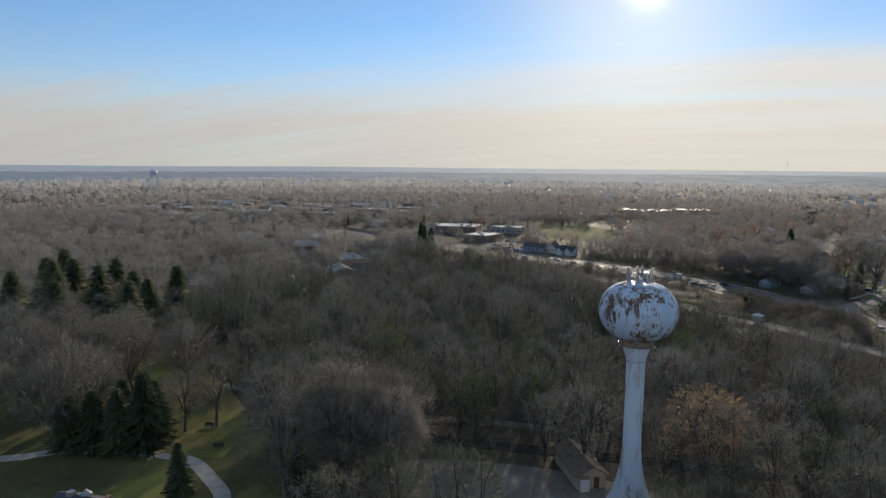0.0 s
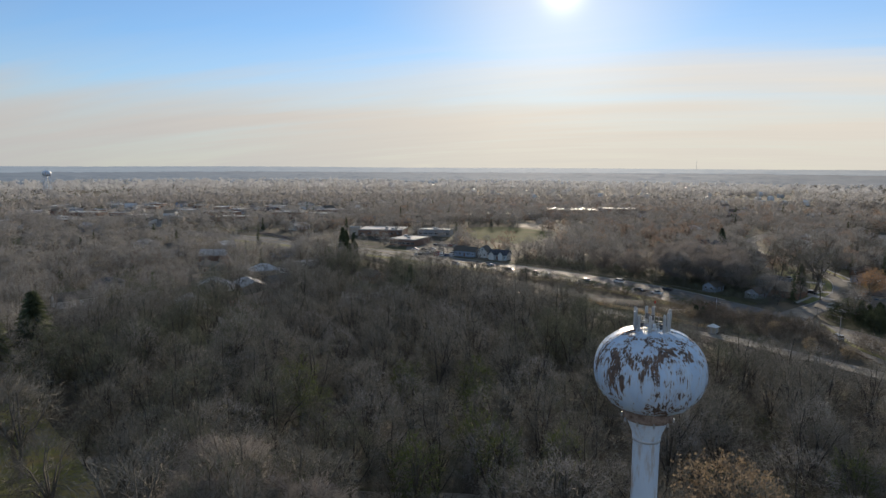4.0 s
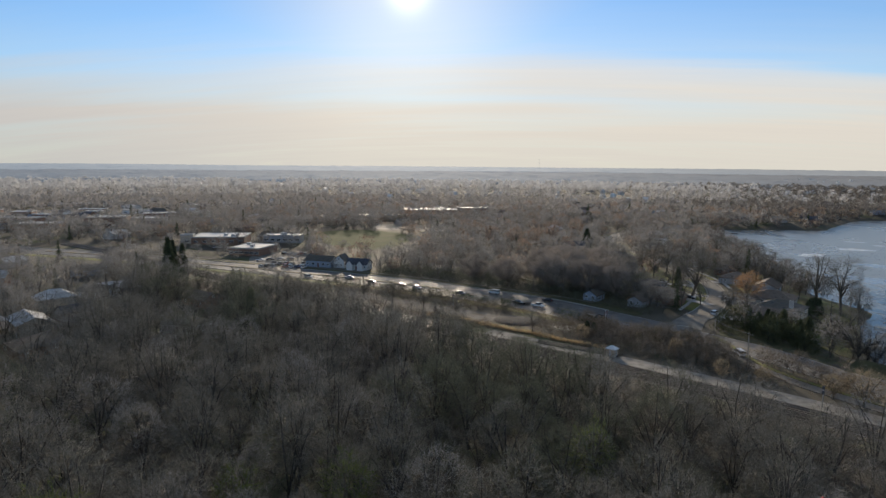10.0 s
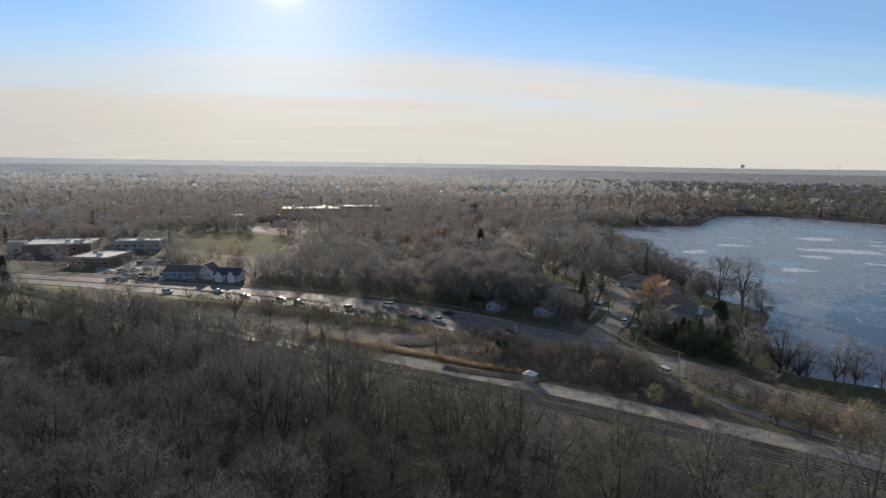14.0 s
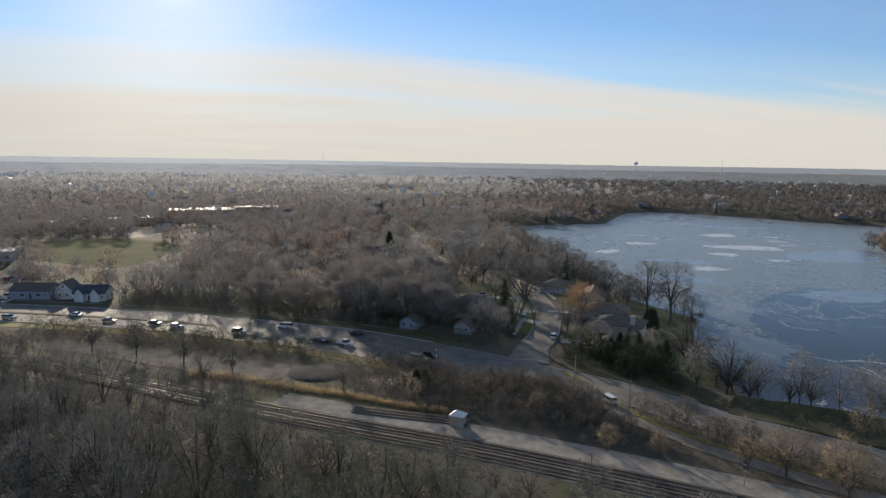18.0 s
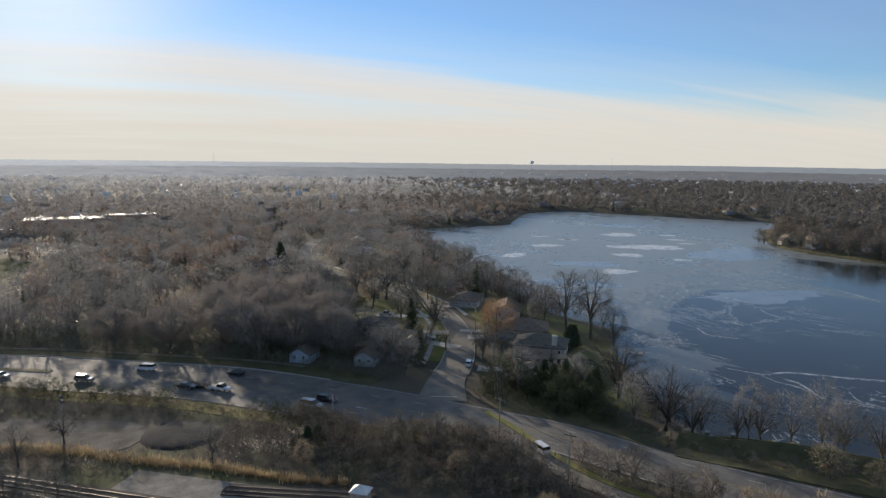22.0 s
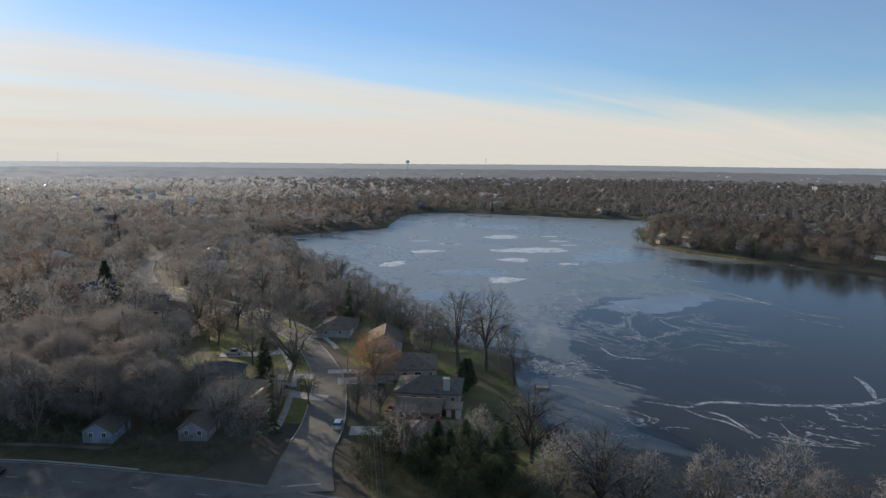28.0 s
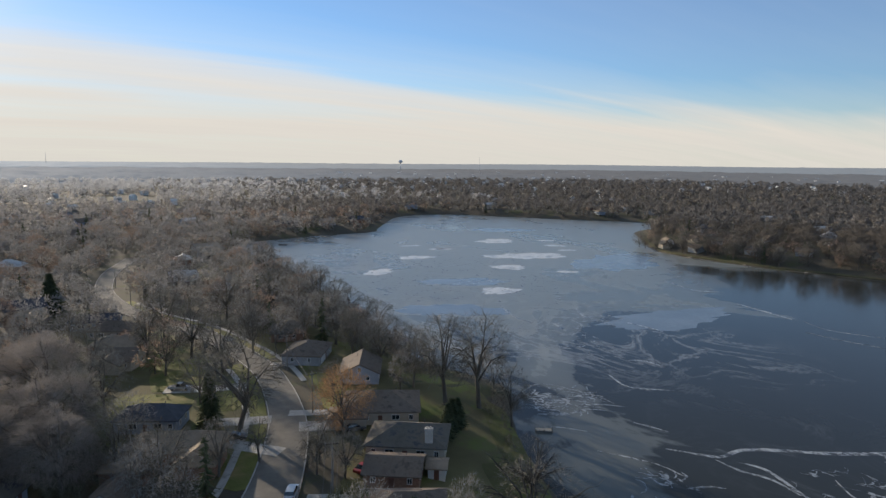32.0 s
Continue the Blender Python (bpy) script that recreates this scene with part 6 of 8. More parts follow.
def car(kind, colour, x, y, turn, label, group="", z=None, name="car"):
    key = (kind, colour)
    if key not in CARS:
        Ln, w, low_, cab = FORMS[kind]
        bm = slab(low_, w, 0.05)
        bmesh.ops.bevel(bm, geom=bm.edges[:], offset=0.07, segments=2, affect="EDGES")
        body = bm_mesh("body", bm, PAINT[colour])
        bm = slab(cab, w - 0.12, 0.16)
        bmesh.ops.bevel(bm, geom=bm.edges[:], offset=0.05, segments=2, affect="EDGES")
        glass = bm_mesh("cabin_glass", bm, M["car_glass"])
        top = [p for p in cab if p[1] > 1.3]
        rx0, rx1, rz = top[0][0] + 0.04, top[-1][0] - 0.04, max(p[1] for p in cab)
        roof = bm_mesh("roof", box_bm(rx0, -w / 2 + 0.22, rz - 0.06, rx1, w / 2 - 0.22, rz + 0.025, bevel=0.03), PAINT[colour])
        bm = bmesh.new()
        for s in (-1, 1):                     # door pillars that follow the glass
            xm = (cab[0][0] + cab[-1][0]) / 2
            v = box(bm, xm - 0.06, s * (w / 2 - 0.10) - 0.02, cab[0][1], xm + 0.06, s * (w / 2 - 0.10) + 0.02, rz - 0.02)
            for q in v:
                if q.co.z > cab[0][1] + 0.2:
                    q.co.y -= s * 0.13
        pillar = bm_mesh("pillar", bm, PAINT[colour])
        CARS[key] = (body, glass, roof, pillar)
    Ln, w, low_, cab = FORMS[kind]
    body, glass, roof, pillar = CARS[key]
    t = thing(name, label, "car", pose(x, y, (gz1(x, y) if z is None else z) + 0.14, 0, 0, turn), group)
    b = part("body", body, t)
    part("cabin_glass", glass, t, "dark tinted windows")
    part("roof", roof, t)
    part("pillar", pillar, t)
    for sx in (-0.31 * Ln, 0.30 * Ln):
        for sy in (-1, 1):
            wh = part("wheel", WHEEL, t, "", pose(sx, sy * (w / 2 - 0.1), 0.345, 90, 0, 0))
            part("rim", RIM, wh)
    fx, fz = low_[-2][0], low_[-2][1]
    for s in (-1, 1):
        part("headlight", box_bm(fx - 0.12, s * (w / 2 - 0.35) - 0.2, fz + 0.02, fx + 0.005, s * (w / 2 - 0.35) + 0.2, fz + 0.18, bevel=0.03), t, "", None, M["lamp_clear"])
        part("tail_light", box_bm(low_[0][0] - 0.012, s * (w / 2 - 0.25) - 0.12, 0.75, low_[0][0] + 0.08, s * (w / 2 - 0.25) + 0.12, 0.98, bevel=0.03), t, "", None, M["lamp_red"])
    if kind == "pickup":
        part("bed_liner", box_bm(-2.68, -0.82, 0.98, -0.88, 0.82, 1.10), t, "dark open load bed", None, M["dark_steel"])
    return t


def along(x, y):
    """The road's heading near a place."""
    i = int(np.argmin((ROAD_S[:-1, 0] - x) ** 2 + (ROAD_S[:-1, 1] - y) ** 2))
    d = ROAD_S[i + 1] - ROAD_S[i]
    return math.degrees(math.atan2(d[1], d[0]))


for kind, col, x, y, back, lab in (("sedan", "black", -90, 356, 0, "black sedan on the main road"), ("sedan", "silver", -82, 351, 0, "silver sedan on the main road"), ("suv", "grey", -61, 341, 0, "grey car on the main road"),
                                   ("van", "white", -47, 346, 180, "white van on the main road"), ("sedan", "black", -36, 328, 0, "dark sedan on the main road"), ("pickup", "white", -28, 324, 0, "white pickup truck on the main road"),
                                   ("sedan", "black", -24, 335, 180, "black sedan in the far lane"), ("van", "silver", -8, 306.5, 0, "silver minivan approaching the crossing"), ("suv", "black", -4, 309, 0, "black car waiting beside the minivan"),
                                   ("sedan", "white", -120, 372, 180, "white sedan on the main road"), ("suv", "silver", -140, 370, 0, "silver car on the main road"), ("sedan", "grey", -106, 362, 0, "grey sedan on the main road")):
    car(kind, col, x, y, along(x, y) + back, lab, "cars on the road", gz1(x, y) - 0.03)
car("van", "white", 32.0, 268.5, 98, "white van on the pale service lane", z=gz1(32.0, 268.5) + 0.03)
car("suv", "white", 39.6, 325, 60, "white estate car parked at the street kerb", z=gz1(39.6, 325))
car("pickup", "silver", 31.5, 388.5, -25, "silver pickup truck parked on a driveway")
car("sedan", "black", 36.5, 352.5, -25, "black car with a pale bonnet parked on a driveway")
car("sedan", "grey", 60, 344.5, -15, "grey car parked under the orange tree")
car("sedan", "red", 54.2, 327, 30, "small red car beside the garden house")
car("sedan", "white", 52.8, 430, 100, "white car at the bend of the side street")
for i in range(7):
    car(("suv", "sedan", "sedan", "van")[i % 4], ("black", "grey", "white", "red", "silver", "blue", "black")[i], -182 + i * 3.4, 444 + i * 0.4, 80, "parked car in the pale car park", "cars in the car park")
for i in range(4):
    car("sedan", ("white", "black", "silver", "grey")[i], -186 + i * 5.0, 417 + i * 3, 15, "parked car in the pale car park", "cars in the car park")
for i in range(16):
    cx_, cy_ = (-176 + (i % 8) * 3.3, 396 + (i % 8) * 0.3 + (i // 8) * 9)
    if i % 5 != 3:
        car(("sedan", "suv", "sedan", "van", "pickup")[i % 5], ("white", "black", "silver", "grey", "red", "white", "blue")[i % 7], cx_, cy_, 84 + (i // 8) * 180, "parked car beside the shops", "cars beside the shops")
for i in range(10):
    car(("sedan", "suv", "sedan")[i % 3], ("silver", "white", "black", "grey")[i % 4], -232 + i * 3.4, 452 + i * 0.9, 105, "parked car before the flat-roofed store", "cars before the store")
trailer = thing("trailer", "low empty flatbed trailer behind the pickup", "trailer", pose(-33.2, 328, gz1(-33.2, 328) + 0.1, 0, 0, along(-33, 328)))
part("deck", box_bm(-2.6, -1.0, 0.62, 2.4, 1.0, 0.74, bevel=0.02), trailer, "", None, M["sleeper"])
part("drawbar", box_bm(2.4, -0.06, 0.5, 3.4, 0.06, 0.62), trailer, "", None, M["dark_steel"])
for sx in (-0.5, 0.4):
    for s in (-1, 1):
        part("wheel", WHEEL, trailer, "", pose(sx, s * 1.08, 0.345, 90, 0, 0))

# ---- signal hut, pump house, poles ----
hut = thing("signal_hut", "tan railway signal hut with a white pyramid roof", "hut", pose(-6.5, 259.8, gz1(-6.5, 259.8), 0, 0, -34))
part("base", box_bm(-1.6, -1.35, -0.4, 1.6, 1.35, 0.15, bevel=0.03), hut, "", None, M["concrete"])
part("wall", box_bm(-1.4, -1.15, 0.15, 1.4, 1.15, 2.45, bevel=0.03), hut, "", None, M["siding_tan"])
V, F = roof_mesh(2.8, 2.3, 0.75, "hip", 0.28, 0.1)
part("roof", mesh_of("roof", V, F, M["trim"]), hut, "white sheet-metal pyramid roof", pose(0, 0, 2.45))
part("door", box_bm(-0.4, -1.19, 0.2, 0.4, -1.14, 2.1, bevel=0.01), hut, "", None, M["steel"])
part("door", box_bm(1.39, -0.35, 0.2, 1.43, 0.35, 2.1, bevel=0.01), hut, "", None, M["steel"])

pump = thing("pump_house", "low brown pump house with a sunlit shed roof", "building", pose(-28.6, 104.6, gz1(-28, 104), 0, 0, 38))
wing(pump, 10.5, 5.0, 2.6, 1.3, "gable", "siding_tan", "roof_brown", (0, 0, 90), 0.5)
part("door", DOOR, pump, "", pose(0.9, -5.25, 0))
part("vent_box", box_bm(-2.2, -6.3, -0.2, -0.7, -5.28, 2.3, bevel=0.04), pump, "white ventilation box", None, M["trim"])
part("vent_lid", box_bm(-2.3, -6.4, 2.3, -0.6, -5.27, 2.42, bevel=0.02), pump, "", None, M["roof_tan"])
pav = thing("park_pavilion", "dark-roofed park pavilion with a small green cupola", "building", pose(-85.2, 52.4, gz1(-85, 52), 0, 0, 12))
wing(pav, 9, 6, 2.4, 1.6, "gable", "brick", "roof_slate", (0, 0, 0), 0.5)
part("cupola", box_bm(-3.2, -0.5, 3.5, -2.2, 0.5, 4.6, bevel=0.05), pav, "", None, M["steel"])
part("cupola_roof", lathe("cupola_roof", [(0.85, 4.6), (0.5, 4.9), (0.03, 5.4)], 8, M["siding_grey"]), pav)
part("chimney", box_bm(3.6, -0.35, 2.0, 4.2, 0.35, 4.9, bevel=0.03), pav, "red brick chimney", None, M["brick"])
for bx, by, tn in ((-97, 85, 20), (-45, 95, -10), (-88, 79, 40)):
    b = thing("park_bench", "dark timber park bench on the grass", "bench", pose(bx, by, gz1(bx, by), 0, 0, tn), "park benches")
    part("seat", box_bm(-0.9, -0.25, 0.42, 0.9, 0.22, 0.48, bevel=0.01), b, "", None, M["sleeper"])
    part("backrest", box_bm(-0.9, 0.22, 0.5, 0.9, 0.28, 0.92, bevel=0.01), b, "", None, M["sleeper"])
    for s in (-0.75, 0.75):
        part("leg", box_bm(s - 0.05, -0.22, 0, s + 0.05, 0.25, 0.42), b, "", None, M["dark_steel"])

POLES = {}


def power_pole(x, y, h, turn, key):
    z = gz1(x, y)
    t = thing("power_pole", "weathered timber power pole with crossarm and insulators", "pole", pose(x, y, z, 0, 0, turn), "power poles")
    part("pole", lathe("pole", [(0.17, -0.5), (0.16, 0.5), (0.11, h)], 10, M["bark_pale"]), t)
    part("crossarm", box_bm(-1.2, -0.06, h - 0.75, 1.2, 0.06, h - 0.6), t, "", None, M["sleeper"])
    for s in (-1.1, -0.4, 0.4, 1.1):
        part("insulator", lathe("insulator", [(0.04, h - 0.6), (0.06, h - 0.5), (0.03, h - 0.4)], 8, M["steel"]), t, "", pose(s, 0, 0))
    POLES[key] = [Matrix(pose(x, y, z, 0, 0, turn)) @ Vector((s, 0, h - 0.42)) for s in (-1.1, 0.4, 1.1)]
    POLES[key].append(Matrix(pose(x, y, z, 0, 0, turn)) @ Vector((0, 0, h - 2.4)))
    return t


for key, (x, y, h, tn) in {"a": (29.2, 252.5, 11, -50), "b": (26.6, 276, 9.5, -60), "c": (55.3, 358, 10, 5), "d": (60.2, 392, 10, 0), "e": (57.5, 428, 10, 25), "f": (44, 466, 10, 35), "g": (31, 500, 10, 30), "h": (29, 545, 10, 0), "i": (46, 322, 10, -20)}.items():
    power_pole(x, y, h, tn, key)
for a, b in ("ab", "bi", "ic", "cd", "de", "ef", "fg", "gh"):
    for k, (p, q) in enumerate(zip(POLES[a], POLES[b])):
        sag = 0.018 * (q - p).length
        pts = [p.lerp(q, s / 10) - Vector((0, 0, 4 * sag * (s / 10) * (1 - s / 10))) for s in range(11)]
        v, f = tube(pts, [0.028 if k < 3 else 0.045] * 11, 3)
        tagged(new("power_line", mesh_of("power_line", v, f, M["dark_steel"])), "thin black overhead line between timber poles", "cable", "power lines")


def street_lamp(x, y, turn, h=9.0):
    t = thing("street_lamp", "tall dark street lamp with a curved arm", "street lamp", pose(x, y, gz1(x, y), 0, 0, turn), "street lamps")
    part("pole", lathe("pole", [(0.13, -0.3), (0.11, 1.0), (0.07, h)], 10, M["dark_steel"]), t)
    v, f = tube([(0, 0, h - 0.2), (0.8, 0, h + 0.35), (2.2, 0, h + 0.5)], [0.05, 0.045, 0.04], 6)
    part("arm", mesh_of("arm", v, f, M["dark_steel"], True), t)
    part("lamp_head", box_bm(2.0, -0.16, h + 0.42, 2.8, 0.16, h + 0.58, bevel=0.04), t, "", None, M["dark_steel"])


for x, y, tn in ((-110, 388, -80), (-68, 372, -70), (-30, 350, -60)):
    street_lamp(x, y, tn)
sig = thing("traffic_signal", "grey traffic signal mast beside the main road", "traffic signal", pose(-4.5, 297.5, gz1(-4.5, 297.5), 0, 0, 50))
part("mast", lathe("mast", [(0.12, -0.3), (0.09, 6.0)], 10, M["steel"]), sig)
for k, s in enumerate((-0.5, 0.5)):
    hd = part("signal_head", box_bm(s - 0.17, -0.15, 4.6, s + 0.17, 0.12, 5.6, bevel=0.03), sig, "", None, M["dark_steel"])
    for j in range(3):
        part("lens", lathe("lens", [(0.11, 0.0), (0.10, 0.03), (0.02, 0.05)], 12, M["lamp_red"]), hd, "", pose(s, -0.15, 4.78 + 0.31 * j, 90, 0, 0))
part("bracket", box_bm(-0.5, -0.04, 5.0, 0.5, 0.04, 5.1), sig, "", None, M["steel"])
for bx, by, tn in ((30, 262, -60), (-61, 315, 40)):
    sg = thing("rail_signal", "tall dark railway signal post with lamp heads", "signal", pose(bx if bx < 0 else 38, by if bx < 0 else 226, gz1(bx, by), 0, 0, tn), "railway signals")
    part("post", lathe("post", [(0.1, -0.3), (0.08, 5.5)], 8, M["steel"]), sg)
    for z in (3.6, 4.7):
        part("lamp_head", box_bm(-0.3, -0.2, z, 0.3, 0.1, z + 0.8, bevel=0.05), sg, "", None, M["dark_steel"])
M["stone_dark"] = material("weathered_wall_stone", (0.13, 0.115, 0.10), (0.30, 0.27, 0.235), 0.9, 1.2, 9.0, 0.4, per_object=0.5)
wallt = thing("culvert_wall", "low weathered stone culvert wall at the shore", "wall", pose(71.5, 264.8, gz1(71.5, 264.8) - 0.5, 0, 0, -32))
part("parapet", box_bm(-4.6, -0.16, -0.6, 4.6, 0.16, 1.5), wallt, "", None, M["stone_dark"])
for s in (-4.8, -0.4, 4.8):
    pier = part("pier", box_bm(s - 0.4, -0.4, -0.6, s + 0.4, 0.4, 2.3, bevel=0.05), wallt, "", None, M["stone_dark"])
    part("pier_cap", box_bm(s - 0.5, -0.5, 2.3, s + 0.5, 0.5, 2.48, bevel=0.03), pier, "", None, M["concrete"])
part("coping", box_bm(-4.4, -0.26, 1.5, 4.4, 0.26, 1.62, bevel=0.02), wallt, "", None, M["concrete"])
stone = bm_mesh("stone", box_bm(-0.33, -0.24, 0, 0.33, 0.24, 0.27, bevel=0.03), M["stone_dark"])
for c in range(5):
    for k in range(13):
        part("stone", stone, wallt, "", pose(-4.3 + 0.7 * k + 0.35 * (c % 2), 0, 0.03 + 0.29 * c))
guard = thing("guard_rail", "rusty brown guard rail beside the path", "guard rail", pose(33.6, 247.5, gz1(33.6, 247.5), 0, 0, -62))
part("beam", box_bm(-5, -0.04, 0.5, 5, 0.04, 0.8, bevel=0.02), guard, "", None, M["tower_rust"])
for k in range(6):
    part("post", box_bm(-5 + 2 * k - 0.07, 0.04, -0.3, -5 + 2 * k + 0.07, 0.18, 0.85), guard, "", None, M["sleeper"])


def far_tower(x, y, h, r, label, legs=False):
    t = thing("distant_water_tower", label, "water tower", pose(x, y, gz1(x, y)))
    part("tank", lathe("tank", [(r * 0.25, h - 1.5 * r)] + [(r * math.cos(radians(a)), h - 0.75 * r + 0.75 * r * math.sin(radians(a))) for a in range(-70, 89, 12)] + [(0.1, h)], 20, M["tower_paint"]), t)
    if legs:
        for k in range(5):
            a = 2 * math.pi * k / 5
            v, f = tube([(r * 0.95 * math.cos(a), r * 0.95 * math.sin(a), -1), (r * 0.8 * math.cos(a), r * 0.8 * math.sin(a), h - 0.8 * r)], [0.6, 0.6], 6)
            part("leg", mesh_of("leg", v, f, M["tower_paint"]), t)
    part("riser", lathe("riser", [(1.2, -1), (1.0, h - 1.4 * r)], 12, M["tower_paint"]), t)


far_tower(-1050, 815, 42, 7, "distant white water tower on slender legs", True)
far_tower(1274, 2660, 46, 9, "distant round water tower on the skyline")
for x, y, h in ((1617, 2571, 58), (-10, 4000, 62)):
    t = thing("radio_mast", "thin distant radio mast on the skyline", "mast", pose(x, y, gz1(x, y)), "radio masts")
    part("mast", lathe("mast", [(0.9, -1), (0.4, h)], 6, M["steel"]), t)

# timber posts between the path and the road
for x, y in ((31.1, 277.5), (33.2, 271.4), (34, 265.5), (35.6, 259), (38.2, 252.5)):
    t = thing("timber_post", "short weathered timber post beside the path", "post", pose(x, y, gz1(x, y)), "timber posts")
    part("shaft", lathe("shaft", [(0.14, -0.3), (0.13, 1.0), (0.10, 1.12), (0.02, 1.15)], 10, M["bark_pale"]), t)
    part("reflector", box_bm(-0.05, -0.15, 0.78, 0.05, -0.12, 0.92, bevel=0.005), t, "", None, M["trim"])


# ---- woods and trees ----
rng = np.random.default_rng(3)
near_forms = [bare_form(100 + i, 15.5, 12.5 + i % 3, 2300, 0.058, 1.15, 6, 0.22, 0.05, 3, 0.46, 4, True) for i in range(7)]
garden_forms = [bare_form(100 + i, 15.5, 12.5 + i % 3, 1150, 0.10, 1.3, 6, 0.22, 0.05, 3, 0.46, 4, True) for i in range(5)]
mid_forms = []
for i in range(5):
    stub = tube([(0, 0, -0.5), (0, 0, 7.5)], [0.28, 0.12], 3)
    mid_forms.append((stub, bare_form(120 + i, 13, 14.5, 360, 0.40, 1.7, 7, 0.15, 0.1, 3, 0.47, 5)[1]))
X, Y = scatter(rng, -190, 45, 190, 330, 8.4, wild)
size_ = rng.uniform(0.66, 1.2, len(X)) * np.maximum(np.interp(seg_dist(X, Y, TRACK_S), [10, 20, 40], [0.45, 0.72, 1.0]), np.interp(X, [-60, 0], [0.85, 0.4]))
green_ = np.array([noise.noise(Vector((x * 0.018, y * 0.018, 2.0))) for x, y in zip(X, Y)])
tone_ = np.where(green_ + rng.uniform(-0.3, 0.3, len(X)) > 0.28, 1, np.where(rng.uniform(size=len(X)) < 0.16, 2, 0))
for k_, (name_, mat_, lab_) in enumerate((("near_wood", "twigs", "dense leafless brown hardwood wood with fine grey twigs"), ("mossy_wood", "twigs_dark", "dark olive leafless trees within the brown wood"),
                                          ("ashen_wood", "twigs_ash", "paler ash-grey leafless crowns within the brown wood"))):
    wood(name_, np.column_stack([X, Y, size_])[tone_ == k_], near_forms, M[mat_], M["bark_dark"], lab_)


def clear_of(x, y, spots, gap):
    ok = np.ones(np.shape(x), bool)
    for p, q in spots:
        ok &= (x - p) ** 2 + (y - q) ** 2 > gap * gap
    return ok


WILLOWS = [(-22, 359, 1.15, 1.3), (-6, 350, 1.12, 1.3), (5, 345, 1.0, 1.1), (-12, 368, 1.2, 1.35), (3, 362, 1.15, 1.3), (-27, 375, 1.1, 1.25), (3, 390, 1.15, 1.35), (-13, 388, 1.2, 1.35), (-25, 394, 1.0, 1.2), (-42, 366, 0.9, 1.1), (-58, 374, 0.85, 1.0), (2, 407, 0.9, 1.1)]
OPEN = [p[:2] for p in WILLOWS] + [(33, 345), (37, 352), (30, 396), (33, 404), (24, 383), (36, 388), (30, 428), (28, 418), (14, 424), (12, 440), (14, 410), (10, 432), (-45, 405), (-36, 420), (-34, 440), (-28, 407), (-38, 430), (68, 360), (64, 368), (66, 385), (80, 372), (82, 384), (72, 390), (44, 372), (78, 345), (77, 306), (74, 296), (66, 331), (58, 321.5), (69, 350), (75, 376), (68, 399), (22, 367), (25, 350), (20, 417), (21, 432), (22, 452), (17, 467), (32, 388), (60, 345), (53, 308), (92, 345), (92, 360), (95, 330), (88, 312), (68, 311), (69.4, 294.7), (80, 322)]
FIELD = np.array([(-166, 490), (-132, 476), (-118, 512), (-120, 560), (-172, 592), (-205, 560), (-205, 520)], float)
SCHOOL_LOT = np.array([(-163, 594), (-108, 597), (-96, 612), (-132, 646), (-176, 636)], float)
# few and low trees before the field and the lot beyond it
SPARSE = np.array([(-166, 490), (-172, 468), (-136, 412), (-112, 404), (-112, 440), (-108, 500), (-102, 560), (-98, 597), (-108, 597), (-120, 560), (-118, 512), (-132, 476)], float)
YARDS = np.array([(-290, 445), (-205, 400), (-112, 391), (-112, 407), (-158, 418), (-182, 470), (-190, 500), (-285, 515)], float)


def settled(x, y):
    """Land beyond the railway and far to the side: gardens and streets with many trees."""
    ok = ~(south_of(x, y, TRACK_S) & (x > -186)) & (seg_dist(x, y, TRACK_S) > 12) & (seg_dist(x, y, ROAD_S) > 19) & (seg_dist(x, y, STREET_S) > 9)
    ok &= ~((y < np.interp(x, ROAD_S[:, 0], ROAD_S[:, 1])) & (x > -150))
    return ok & in_view(x, y, 3) & ~in_garden(x, y) & (shore(x, y) > 5) & ~inside(x, y, FIELD) & ~inside(x, y, YARDS) & ~inside(x, y, SCHOOL_LOT) & (~inside(x, y, SPARSE) | (np.sin(x * 1.7 + y * 2.3) > 0.45))


def reach_of(x, y):
    return np.hypot(x + 20, y - 120)


X, Y = scatter(rng, -400, 100, 420, 520, 9.6, lambda x, y: settled(x, y) & (reach_of(x, y) <= 330) & clear_of(x, y, OPEN, 10.5) & clear_of(x, y, HOUSES, 7))
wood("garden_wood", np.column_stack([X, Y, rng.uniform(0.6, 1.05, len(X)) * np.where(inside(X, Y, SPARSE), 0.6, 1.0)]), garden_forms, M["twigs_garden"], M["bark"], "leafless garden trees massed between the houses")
X, Y = scatter(rng, -800, 80, 1050, 1050, 11.4, lambda x, y: settled(x, y) & (reach_of(x, y) > 330) & (reach_of(x, y) < 1000) & clear_of(x, y, HOUSES, 6.5) & clear_of(x, y, BLOCKS, 13) & (~inside(x, y, np.array(TOWN)) | (rng.uniform(size=x.shape) < 0.22)))
ok = np.array([noise.noise(Vector((x * 0.012, y * 0.012, 3.0))) > -0.55 for x, y in zip(X, Y)])
X, Y = X[ok], Y[ok]
close = reach_of(X, Y) < 660
head = (X > 330) & (Y < 690)
keep_ = ~head | (clear_of(X, Y, HEAD_HOUSES, 8.5) & (shore(X, Y) > 7.5))
X, Y, close, head = X[keep_], Y[keep_], close[keep_], head[keep_]
SUBURB = np.column_stack([X, Y, rng.uniform(0.6, 1.08, len(X)) * np.where(inside(X, Y, SPARSE), 0.55, np.where(head, 1.15, 1.0))])
head_forms = [(stub, bare_form(130 + i, 13, 14.5, 1000, 0.2, 1.6, 7, 0.15, 0.1, 3, 0.47, 5)[1]) for i in range(4)]
